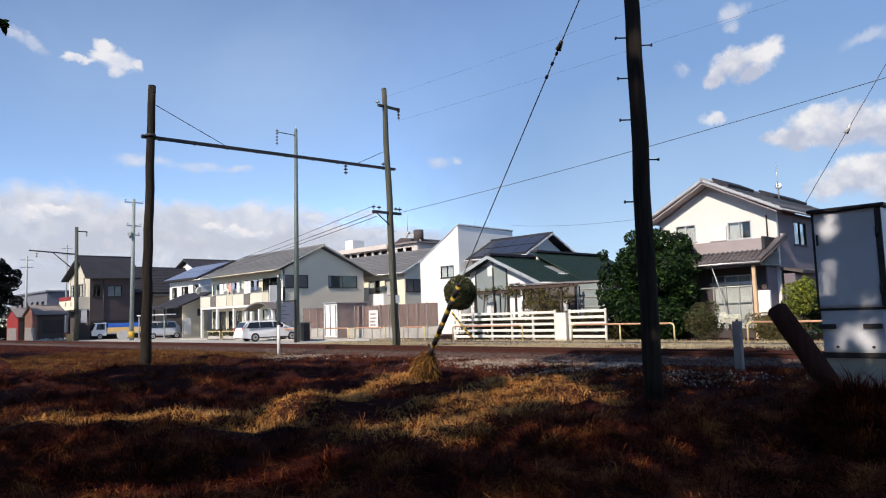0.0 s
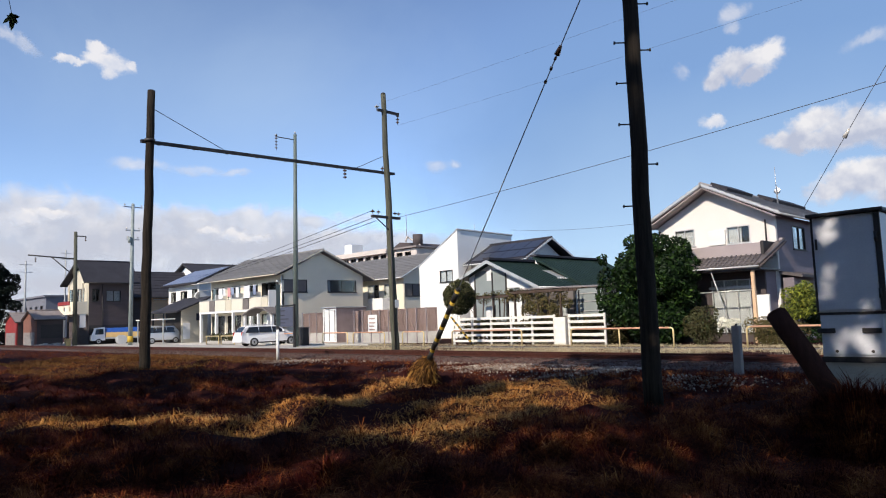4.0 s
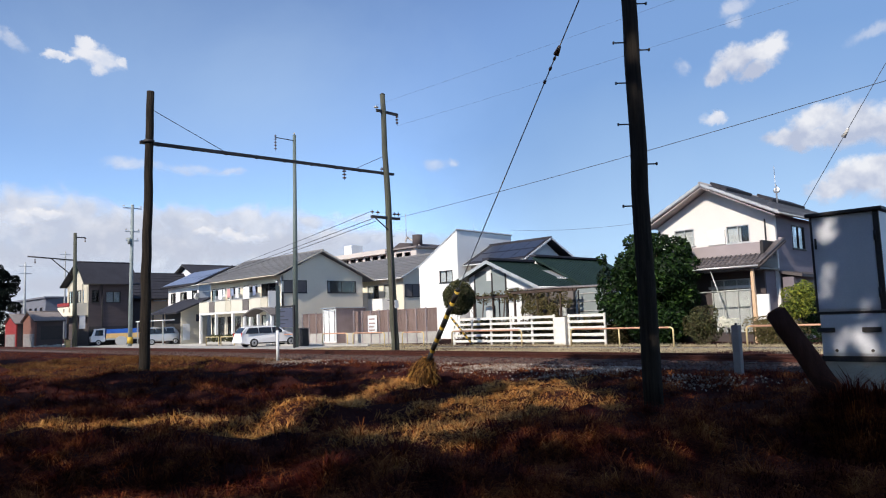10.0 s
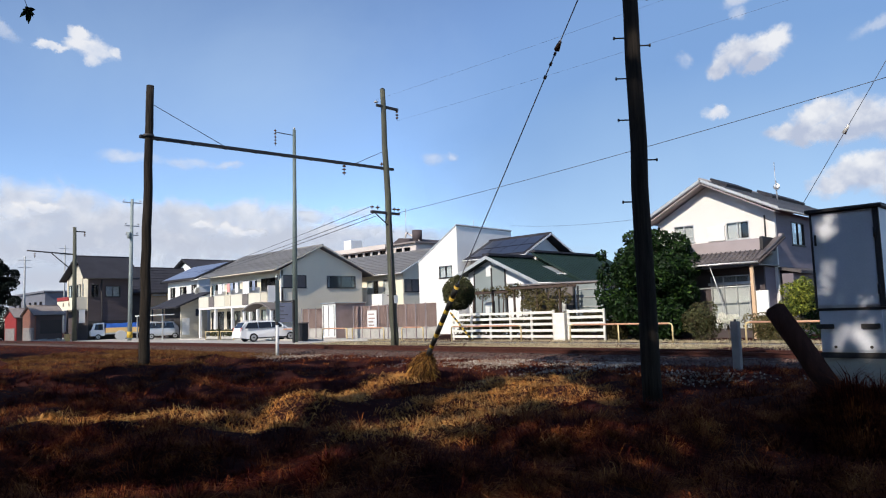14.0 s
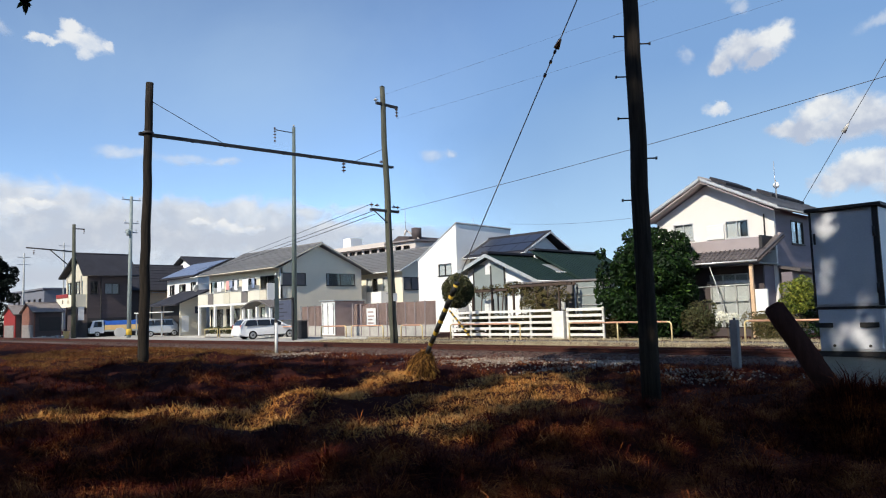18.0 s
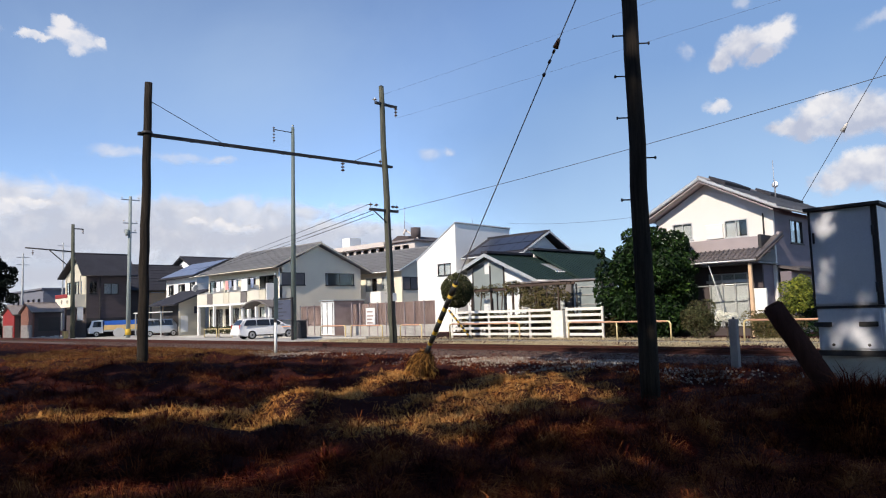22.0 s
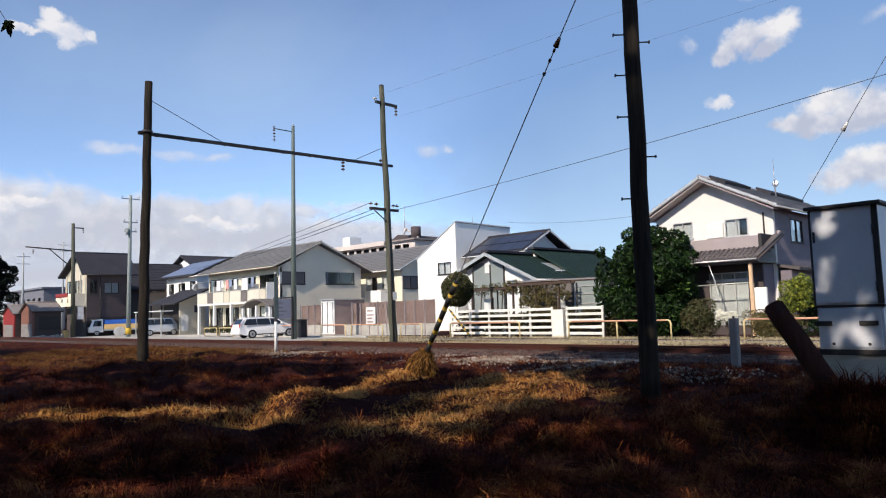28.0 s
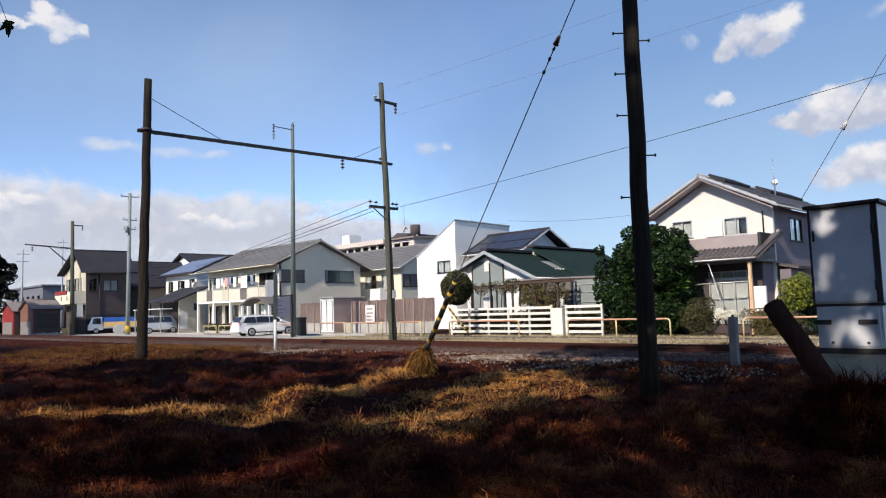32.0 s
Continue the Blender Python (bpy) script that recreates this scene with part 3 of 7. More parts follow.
def build_grass():
    rng = np.random.default_rng(11)
    n = 560000
    depth = 4.2 * (62 / 4.2) ** rng.random(n)
    lat = (rng.random(n) * 2 - 1) * (depth * 0.70 + 0.8)
    x, y = (lat - depth) * 0.7071, (lat + depth) * 0.7071
    # and all round the place where one stands
    x = np.concatenate([x, -7 + 16 * rng.random(70000)])
    y = np.concatenate([y, -7 + 14 * rng.random(70000)])
    n = len(x)
    clump = bumps(x, y, 2.6, 21) + 0.6 * bumps(x, y, 6.5, 22)
    # dark blades are thinned on the crests to brighten their sunlit strips
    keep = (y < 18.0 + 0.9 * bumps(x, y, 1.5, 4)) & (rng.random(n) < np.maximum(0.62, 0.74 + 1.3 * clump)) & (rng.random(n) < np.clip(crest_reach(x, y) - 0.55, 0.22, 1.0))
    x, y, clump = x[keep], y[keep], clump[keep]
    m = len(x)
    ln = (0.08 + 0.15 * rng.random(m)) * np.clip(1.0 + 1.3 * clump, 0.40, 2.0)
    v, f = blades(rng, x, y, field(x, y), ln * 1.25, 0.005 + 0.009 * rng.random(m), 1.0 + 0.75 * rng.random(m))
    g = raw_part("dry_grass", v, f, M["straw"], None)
    tagged(g, "matted reddish-brown dry grass, darkened for the trees' shade, covering the field", "grass", kind="stuff")
    # paler tufts on the crests: the sunlight is put into their colour
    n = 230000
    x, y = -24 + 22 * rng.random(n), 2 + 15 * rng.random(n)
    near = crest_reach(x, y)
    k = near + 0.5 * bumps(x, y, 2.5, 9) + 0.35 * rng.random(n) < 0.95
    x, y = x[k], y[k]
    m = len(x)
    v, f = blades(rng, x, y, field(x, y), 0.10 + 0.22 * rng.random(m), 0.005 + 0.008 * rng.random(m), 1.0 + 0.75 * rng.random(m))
    tagged(raw_part("straw_tufts", v, f, M["sunlit_straw"], None), "straw tufts paled for the sunlight on the crests of the field", "grass", kind="stuff")
    # tufts: blades that spring from one root and droop all round
    nt, nb = 3600, 34
    depth = 4.4 * (26 / 4.4) ** rng.random(nt)
    lat = (rng.random(nt) * 2 - 1) * depth * 0.68
    x, y = (lat - depth) * 0.7071, (lat + depth) * 0.7071
    k = (y < 17.3) & (bumps(x, y, 1.8, 27) + 0.5 * rng.random(nt) > 0.05) & (crest_reach(x, y) > 1.1)
    x, y, size = np.repeat(x[k], nb), np.repeat(y[k], nb), np.repeat(0.55 + 0.9 * rng.random(k.sum()) ** 2, nb)
    m = len(x)
    x, y = x + rng.normal(size=m) * 0.035 * size, y + rng.normal(size=m) * 0.035 * size
    v, f = blades(rng, x, y, field(x, y), size * (0.16 + 0.26 * rng.random(m)), 0.004 + 0.007 * rng.random(m), 0.75 + 0.9 * rng.random(m))
    tagged(raw_part("grass_tufts", v, f, M["straw"], None), "drooping tufts of dry brown grass in the field", "grass", kind="stuff")
    # low grass where the field lies open to the sun, with sunlight put into its paler colour
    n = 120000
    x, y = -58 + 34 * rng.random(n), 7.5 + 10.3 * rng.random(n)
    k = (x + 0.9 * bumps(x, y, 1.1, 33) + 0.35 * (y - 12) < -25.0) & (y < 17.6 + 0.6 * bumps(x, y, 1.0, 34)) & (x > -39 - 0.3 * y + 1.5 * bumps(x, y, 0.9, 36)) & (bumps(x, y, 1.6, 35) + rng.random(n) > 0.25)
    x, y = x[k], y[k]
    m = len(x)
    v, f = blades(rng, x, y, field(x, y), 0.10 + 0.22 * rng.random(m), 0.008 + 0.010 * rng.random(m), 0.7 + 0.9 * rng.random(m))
    tagged(raw_part("tan_grass", v, f, M["tan_grass"], None), "low tan grass, paled for the sunlight on the open part of the field", "grass", kind="stuff")
    # verge between the track and the road, and along the fence
    n = 190000
    x = -95 + 97 * rng.random(n) ** 0.6
    y = np.where(rng.random(n) < 0.75, 22.4 + 5.6 * rng.random(n), 29.4 + 1.3 * rng.random(n))
    k = (bumps(x, y, 0.7, 31) + 0.7 * rng.random(n) > 0.1) & ((x > -38) | (y < 24.2))
    x, y = x[k], y[k]
    m = len(x)
    v, f = blades(rng, x, y, np.zeros(m), 0.06 + 0.24 * rng.random(m) ** 1.5, 0.005 + 0.008 * rng.random(m), 0.6 + 1.0 * rng.random(m))
    tagged(raw_part("verge_grass", v, f, M["verge"], None), "pale dry grass on the verge beside the track", "grass", kind="stuff")


build_ground()
build_grass()

# ---- road, pavement ----


def build_road():
    r = new("road", mesh_of("road", B(-400, 200, 27.9, 28.7, -0.1, 0.03), M["asphalt"]))
    tagged(r, "worn grey asphalt road along the railway", "road", kind="structure")
    p = new("forecourt", mesh_of("forecourt", B(-140, -37.5, 24.4, 32.6, -0.1, 0.038), M["concrete"]))
    tagged(p, "pale concrete forecourt and lane before the flats", "forecourt", kind="structure")
    k = thing("kerb", (-50, 28.75, 0), "low pale concrete kerb along the road", "kerb", kind="structure")
    for i in range(44):
        x = -63 + i * 0.62
        part("kerb_stone", B(x, x + 0.6, 28.7, 28.84, -0.1, 0.13, bevel=0.015), M["concrete"], k)


build_road()

# ---- railway ----


def build_track():
    t = thing("railway_track", (-20, 20.55, 0), "rusty single railway track on timber sleepers", "track", kind="structure")
    for y in (20.0, 21.067):
        bm = bmesh.new()
        prism(bm, [(y - 0.06, 0.12), (y + 0.06, 0.12), (y + 0.06, 0.135), (y + 0.012, 0.15), (y + 0.012, 0.215), (y + 0.035, 0.225), (y + 0.035, 0.265),
                   (y - 0.035, 0.265), (y - 0.035, 0.225), (y - 0.012, 0.215), (y - 0.012, 0.15), (y - 0.06, 0.135)], "x", -160, 40)
        part("rail", bm, M["rust"], t, "rust-brown steel rail")
    me = mesh_of("sleeper", B(-0.11, 0.11, -1.05, 1.05, -0.06, 0.07, bevel=0.012), M["sleeper"])
    for i in range(140):
        s = new("sleeper", me)
        s.parent = t
        s.location = (18 - i * 0.66, random.uniform(-0.04, 0.04), 0.05)
        s.rotation_euler = (0, 0, random.uniform(-0.02, 0.02))
    bm = prism(bmesh.new(), [(18.2, -0.05), (18.9, 0.07), (22.2, 0.07), (22.9, -0.05)], "x", -160, 40)
    b = new("ballast_bed", mesh_of("ballast_bed", bm, M["ballast"]))
    tagged(b, "brown-grey ballast bed under the track", "ballast", kind="structure")
    rng = np.random.default_rng(5)
    n = 22000
    x, y = -60 + 62 * rng.random(n) ** 0.75, 18.1 + 4.6 * rng.random(n)
    z = np.interp(y, [17, 18.2, 18.9, 22.2, 22.9], [0, 0, 0.07, 0.07, 0.0])
    s = 0.02 + 0.035 * rng.random(n)
    c = np.stack([x, y, z + s * 0.3], 1)
    o = rng.normal(size=(n, 6, 3)) * 0.22 + np.array([[1, 0, 0], [-1, 0, 0], [0, 1, 0], [0, -1, 0], [0, 0, 0.8], [0, 0, -0.8]])
    v = (c[:, None] + o * s[:, None, None]).reshape(-1, 3)
    i = np.arange(n)[:, None] * 6
    f = np.concatenate([i + np.array(t3) for t3 in ((0, 2, 4), (2, 1, 4), (1, 3, 4), (3, 0, 4), (2, 0, 5), (1, 2, 5), (3, 1, 5), (0, 3, 5))])
    tagged(raw_part("ballast_stones", v, f, M["stone"], None), "loose grey and rusty ballast stones beside the rails", "stones", kind="stuff")


def pale_gravel():
    rng = np.random.default_rng(6)
    n = 34000
    x, y = -30 + 28 * rng.random(n), 14.2 + 4.0 * rng.random(n) ** 0.7
    k = bumps(x, y, 1.1, 43) + 0.25 * rng.normal(size=n) > np.where((x > -18) & (x < -9.5), 0.10, 0.60)
    x, y = x[k], y[k]
    n = len(x)
    s = 0.014 + 0.026 * rng.random(n)
    c = np.stack([x, y, field(x, y) + 0.03 + s * 0.4], 1)
    o = rng.normal(size=(n, 6, 3)) * 0.22 + np.array([[1, 0, 0], [-1, 0, 0], [0, 1, 0], [0, -1, 0], [0, 0, 0.8], [0, 0, -0.8]])
    v = (c[:, None] + o * s[:, None, None]).reshape(-1, 3)
    i = np.arange(n)[:, None] * 6
    f = np.concatenate([i + np.array(t3) for t3 in ((0, 2, 4), (2, 1, 4), (1, 3, 4), (3, 0, 4), (2, 0, 5), (1, 2, 5), (3, 1, 5), (0, 3, 5))])
    tagged(raw_part("pale_gravel", v, f, M["pale_stone"], None), "pale gravel spilled along the edge of the field", "stones", kind="stuff")


build_track()
pale_gravel()

# ---- poles and wires ----


def insulator(parent, p, n=3, r=0.09, step=0.16, m="porcelain", name="insulator"):
    bm = bmesh.new()
    x, y, z = p
    for i in range(n):
        zz = z - i * step
        tube(bm, (x, y, zz), (x, y, zz - 0.05), 0.035, r, 10)
        tube(bm, (x, y, zz - 0.05), (x, y, zz - 0.085), r, r * 0.55, 10)
    tube(bm, (x, y, z + 0.06), (x, y, z - n * step), 0.015, n=6)
    return part(name, bm, M[m], parent)


def rough_pole(parent, base, top, r0, r1, m, seed=0):
    """A slightly crooked, knotted timber shaft."""
    a, b = Vector(base), Vector(top)
    rng = random.Random(seed)
    pts = []
    for i in range(15):
        f = i / 14
        p = a.lerp(b, f)
        if 0 < i < 14:
            p += Vector((rng.uniform(-1, 1), rng.uniform(-1, 1), 0)) * r1 * 0.16
        pts.append(p)
    bm = chain(pts, r0, 14, r1)
    return part("shaft", bm, m, parent)


def build_poles():
    # the gantry's near pole
    p = thing("timber_pole", (-26.5, 10.75, -0.1), "tall weathered brown timber catenary pole in the field", "utility pole", "gantry poles")
    rough_pole(p, (-26.5, 10.75, -0.4), (-26.5, 10.95, 10.68), 0.200, 0.138, M["timber"], 1)
    part("band", T((-26.5, 10.9, 8.66), (-26.5, 10.9, 8.76), 0.20, n=14), M["dark_steel"], p)
    # the gantry's far pole
    q = thing("timber_pole", (-26.8, 23.15, 0), "grey timber pole with brackets and insulators beyond the track", "utility pole", "gantry poles")
    rough_pole(q, (-26.8, 23.25, -0.3), (-26.8, 22.86, 13.05), 0.20, 0.125, M["grey_timber"], 2)
    part("cap", T((-26.8, 22.86, 13.05), (-26.8, 22.86, 13.12), 0.14, 0.05, n=12), M["dark_steel"], q)
    part("top_arm", B(-26.86, -26.74, 22.45, 23.85, 12.1, 12.22), M["dark_steel"], q)
    insulator(q, (-26.8, 22.42, 12.36), 1, 0.13)
    insulator(q, (-26.8, 23.80, 12.10), 3, 0.09, m="brown_porcelain")
    part("low_arm", B(-26.88, -26.72, 21.95, 23.75, 6.66, 6.78), M["dark_steel"], q)
    for y in (22.0, 22.35, 23.45, 23.7):
        insulator(q, (-26.8, y, 7.0), 1, 0.12, m="brown_porcelain")
    part("arm_brace", T((-26.72, 22.1, 6.66), (-26.72, 23.1, 6.0), 0.03, n=6), M["dark_steel"], q)
    part("number_plate_bar", B(-26.60, -26.585, 23.1, 23.35, 2.2, 2.6), M["trim"], q)
    for i in range(8):
        s = 1 if i % 2 else -1
        part("step_bolt", T((-26.8 + 0.12 * s, 23.1, 2.6 + i * 0.45), (-26.8 + 0.32 * s, 23.1, 2.6 + i * 0.45), 0.014, n=6), M["dark_steel"], q)
    part("cable_riser", T((-26.62, 23.1, 0), (-26.62, 22.95, 6.6), 0.03, n=6), M["dark_steel"], q)
    # the beam between them
    b = thing("gantry_beam", (-26.65, 17.0, 8.6), "dark steel catenary beam spanning the track", "beam")
    a0, a1 = Vector((-26.64, 10.62, 8.68)), Vector((-26.92, 23.55, 9.02))
    for dx in (-0.05, 0.05):
        part("channel", quad_slab(bmesh.new(), [a0 + Vector((dx - 0.02, 0, 0.06)), a0 + Vector((dx + 0.02, 0, 0.06)), a1 + Vector((dx + 0.02, 0, 0.06)), a1 + Vector((dx - 0.02, 0, 0.06))], (0, 0, 1), 0.12), M["dark_steel"], b)
    for i in range(9):
        c = a0.lerp(a1, (i + 0.5) / 9)
        part("batten", B(c.x - 0.09, c.x + 0.09, c.y - 0.05, c.y + 0.05, c.z - 0.072, c.z - 0.062), M["dark_steel"], b)
    c = a0.lerp(a1, 0.755)
    insulator(b, (c.x, c.y, c.z - 0.1), 3, 0.11, m="brown_porcelain", name="hanging_insulator")
    c = a0.lerp(a1, 0.94)
    insulator(b, (c.x, c.y, c.z + 0.25), 1, 0.1, m="brown_porcelain", name="pin_insulator")
    part("stay", chain([(-26.5, 10.95, 10.0), a0.lerp(a1, 0.28)], 0.014), M["wire"], b)
    part("stay", chain([(-26.85, 22.95, 9.9), a0.lerp(a1, 0.80)], 0.014), M["wire"], b)
    # the pole before the eye, with its step bolts
    n = thing("timber_pole", (-6.73, 12.07, 0), "thick tarred timber pole with step bolts", "utility pole")
    rough_pole(n, (-6.72, 12.085, -0.4), (-6.775, 12.175, 11.5), 0.182, 0.128, M["timber"], 3)
    side = Vector((0.7071, 0.7071, 0))
    for z, s in ((6.82, -1), (6.66, 1), (6.01, -1), (5.19, -1), (4.40, 1), (3.6, -1), (7.6, 1), (8.3, -1)):
        c = Vector((-6.72 - z * 0.0048, 12.085 + z * 0.0078, z)) + side * s * 0.13
        bolt = part("step_bolt", T(c, c + side * s * 0.20, 0.014, n=8), M["dark_steel"], n)
        part("bolt_head", T(c + side * s * 0.20, c + side * s * 0.225, 0.032, n=8), M["dark_steel"], bolt)
    part("band", T((-6.763, 12.155, 9.0), (-6.763, 12.155, 9.1), 0.165, n=14), M["dark_steel"], n)
    # far pole with its bracket over the track
    f = thing("timber_pole", (-80, 25.2, 0), "dark pole with a bracket arm over the track", "utility pole")
    part("shaft", T((-80, 25.25, -0.2), (-80, 25.15, 12.0), 0.24, 0.16, 12), M["grey_timber"], f)
    part("bracket_arm", T((-80, 25.2, 9.1), (-80, 20.7, 9.35), 0.07, n=8), M["dark_steel"], f)
    part("bracket_strut", T((-80, 25.2, 7.2), (-80, 22.9, 9.2), 0.06, n=8), M["dark_steel"], f)
    insulator(f, (-80, 21.4, 9.1), 3, 0.11, m="brown_porcelain")
    part("top_arm", T((-80, 25.1, 11.55), (-80, 26.2, 11.55), 0.06, n=8), M["dark_steel"], f)
    insulator(f, (-80, 26.15, 11.5), 3, 0.11, m="brown_porcelain")
    # concrete poles
    g = thing("concrete_pole", (-41, 26.9, 0), "slim grey-green steel pole with a top bracket", "utility pole", "concrete poles")
    part("shaft", T((-41, 26.75, -0.2), (-41, 26.9, 14.6), 0.20, 0.11, 14), M["green_steel"], g)
    part("top_arm", T((-41, 26.9, 14.2), (-41, 25.35, 14.2), 0.035, n=6), M["dark_steel"], g)
    insulator(g, (-41, 25.4, 14.35), 5, 0.10, 0.22, m="brown_porcelain")
    insulator(g, (-41, 26.9, 14.75), 1, 0.08)
    h = thing("concrete_pole", (-70, 27.2, 0), "pale concrete pole with wire arms and a transformer", "utility pole", "concrete poles")
    part("shaft", T((-70, 27.05, -0.2), (-70, 27.2, 13.8), 0.21, 0.14, 14), M["far_pole"], h)
    for z, w in ((13.4, 0.9), (11.1, 0.7), (10.2, 0.6)):
        part("cross_arm", B(-70.05, -69.95, 27.2 - w, 27.2 + w, z, z + 0.1), M["galv"], h)
        for y in (-w + 0.1, w - 0.1):
            insulator(h, (-70, 27.2 + y, z + 0.3), 1, 0.1)
    part("transformer", T((-69.85, 26.85, 9.9), (-69.85, 26.85, 10.5), 0.15, n=12), M["far_pole"], h)
    part("marker_band", T((-70, 27.05, 0.3), (-70, 27.06, 0.9), 0.262, n=14), M["yellow"], h, "yellow warning band")
    # far thin poles over the roofs
    for x, y, top in ((-150, 38.5, 15.0), (-175, 53.0, 20.0)):
        d = thing("concrete_pole", (x, y, 0), "distant slim pole over the roofs", "utility pole", "concrete poles")
        part("shaft", T((x, y, -0.2), (x, y, top), 0.22, 0.14, 8), M["pole_concrete"], d)
        for z in (top - 0.8, top - 2.2):
            part("cross_arm", B(x - 0.06, x + 0.06, y - 1.1, y + 1.1, z, z + 0.12), M["galv"], d)


build_poles()


def build_wires():
    def run(name, pts, r, label):
        p0 = pts[0]
        w = thing(name, p0, label, "wire", "overhead wires")
        part("cable", chain(pts, r, 5), M["wire"], w)
        return w
    # low line along the road side
    WA, WB, WC = (-66.0, 32.0, 6.35), (-66.0, 32.1, 6.2), (-66.0, 32.2, 6.1)
    run("overhead_wire", sag((-26.8, 23.6, 6.76), (2.0, 23.0, 8.52), 0.21), 0.011, "thin black wire from pole to pole")
    run("overhead_wire", sag((-26.8, 22.0, 7.0), WA, 0.12), 0.014, "thin black wire from pole to pole")
    run("overhead_wire", sag((-26.8, 22.35, 6.75), WB, 0.12), 0.017, "thin black wire from pole to pole")
    run("overhead_wire", sag((-26.8, 22.2, 6.5), WC, 0.15), 0.017, "thin black wire from pole to pole")
    run("overhead_wire", sag((-36.2, 44.0, 8.5), (-16, 40.0, 7.4), 0.5), 0.009, "slack service wire between the houses")
    for p0, p1 in (((-26.8, 23.8, 11.58), (24, 23.8, 11.9)), ((-26.8, 22.42, 12.42), (24, 22.4, 12.7))):
        run("overhead_wire", sag(p0, p1, 0.35), 0.0035, "very thin wire running along the track")
    # first stay: from high above the near pole to its anchor, with a striped guard
    a, b = Vector((-6.55, 10.2, 7.15)), Vector((-13.62, 12.70, 0.15))
    top = a + (a - b) * 0.6
    s = thing("guy_wire", b, "steel guy wire with insulators and a striped guard", "guy wire", "guy wires")
    part("cable", chain([top, b], 0.012, 6), M["galv"], s)
    for f, r in ((0.106, 0.058), (0.122, 0.026), (0.142, 0.028), (0.169, 0.030)):
        c = a.lerp(b, f)
        d = (b - a).normalized()
        part("guy_insulator", T(c - d * 0.09, c + d * 0.09, r * 0.5, r, 8) if r > 0.05 else T(c - d * 0.03, c + d * 0.03, r, r, 8), M["brown_porcelain"], s)
    g0, g1 = a.lerp(b, 0.985), a.lerp(b, 0.70)
    n = 7
    sleeve = part("guard", T(g0, g1, 0.062, n=12), M["yellow"], s, "yellow plastic guard with black stripes")
    for i in range(n):
        c, d = g0.lerp(g1, (i + 0.10) / n), g0.lerp(g1, (i + 0.80 + 0.06 * (i % 2)) / n)
        part("stripe", T(c, d, 0.0645, n=12), M["black"], sleeve)
    part("guard_cap", T(g1, g1 + (g1 - g0).normalized() * 0.05, 0.07, 0.04, 12), M["black"], s)
    # the vine that has grown round the wire
    v = thing("vine_ball", a.lerp(b, 0.66), "round dense ball of green vine grown round the guy wire", "vine")
    rng = np.random.default_rng(3)
    c0 = np.array((-12.19, 12.70, 2.10))
    cs, rs = [c0], [[0.385, 0.385, 0.405]]
    for i in range(30):
        d = rng.normal(size=3)
        d /= np.linalg.norm(d)
        cs.append(c0 + d * np.array([0.30, 0.30, 0.32]))
        rs.append([0.09 + 0.04 * rng.random()] * 3)
    vv, ff = leaf_cloud(rng, cs, rs, 12000, 0.028)
    raw_part("foliage", vv, ff, M["vine"], v)
    bm = bmesh.new()
    for i in range(14):
        q = Vector(c0) + Vector((rng.normal() * 0.12, rng.normal() * 0.12, -0.22))
        tube(bm, q, q + Vector((rng.normal() * 0.08, rng.normal() * 0.08, -0.28 * rng.random() - 0.08)), 0.008, 0.003, 5)
    part("hanging_stems", bm, M["bark"], v)
    bm = bmesh.new()
    bmesh.ops.create_icosphere(bm, subdivisions=2, radius=0.30, matrix=Matrix.Translation(c0.tolist()))
    part("stem_mass", bm, M["bark"], v)
    # dry vine skirt at the anchor
    k = thing("dry_vine_clump", b, "orange-brown dry vine clump at the foot of the guard", "dry vine")
    n, q = 5200, 6
    ang, out = rng.random(n) * 6.283, 0.03 + 0.21 * rng.random(n) ** 0.9
    h0 = 0.08 + 0.36 * rng.random(n) ** 1.3
    axis = np.array(a - b) / (a - b).z
    p0 = np.array(b)[None] + axis[None] * h0[:, None] + rng.normal(size=(n, 3)) * 0.05
    ex, ey = b.x + 0.10 + np.cos(ang) * out, b.y - 0.12 + np.sin(ang) * out
    p2 = np.stack([ex, ey, field(ex, ey) + 0.02 + 0.22 * rng.random(n) ** 2], 1)
    f = np.linspace(0, 1, q)[None, :, None]
    line = p0[:, None] * (1 - f) + p2[:, None] * f
    line[:, 1:] += np.cumsum(rng.normal(size=(n, q - 1, 3)) * 0.055, axis=1)
    line[:, :, 2] += 0.10 * np.sin(f[:, :, 0] * 3.14)
    wd = rng.normal(size=(n, 1, 3))
    wd = wd / np.linalg.norm(wd, axis=2)[:, :, None] * (0.004 + 0.006 * rng.random(n))[:, None, None]
    vv = np.stack([line - wd, line + wd], 2).reshape(-1, 3)
    i0 = np.arange(n) * q * 2
    ff = np.concatenate([np.stack([i0 + c * 2, i0 + c * 2 + 1, i0 + c * 2 + 3, i0 + c * 2 + 2], 1) for c in range(q - 1)])
    raw_part("tangle", vv, ff, M["dryvine"], k)
    # service cable down to the tiled house, with one insulator
    a, b = Vector((-8.47, 39.61, 13.12)), Vector((-13.12, 41.0, 6.95))
    s = thing("service_wire", b, "service cable with one insulator running to the house roof", "wire", "overhead wires")
    part("cable", chain([a + (a - b) * 0.5, b], 0.017, 6), M["wire"], s)
    c, d = a.lerp(b, 0.44), (b - a).normalized()
    part("cable_insulator", T(c - d * 0.25, c + d * 0.25, 0.06, 0.13, 8), M["porcelain"], s)
    # third, low striped guard before the fence
    s = thing("guy_guard", (-28.3, 30.2, 0), "low yellow and black striped guard before the fence", "guy wire guard")
    p0, p1 = Vector((-28.0, 30.2, 0.0)), Vector((-29.9, 30.4, 1.65))
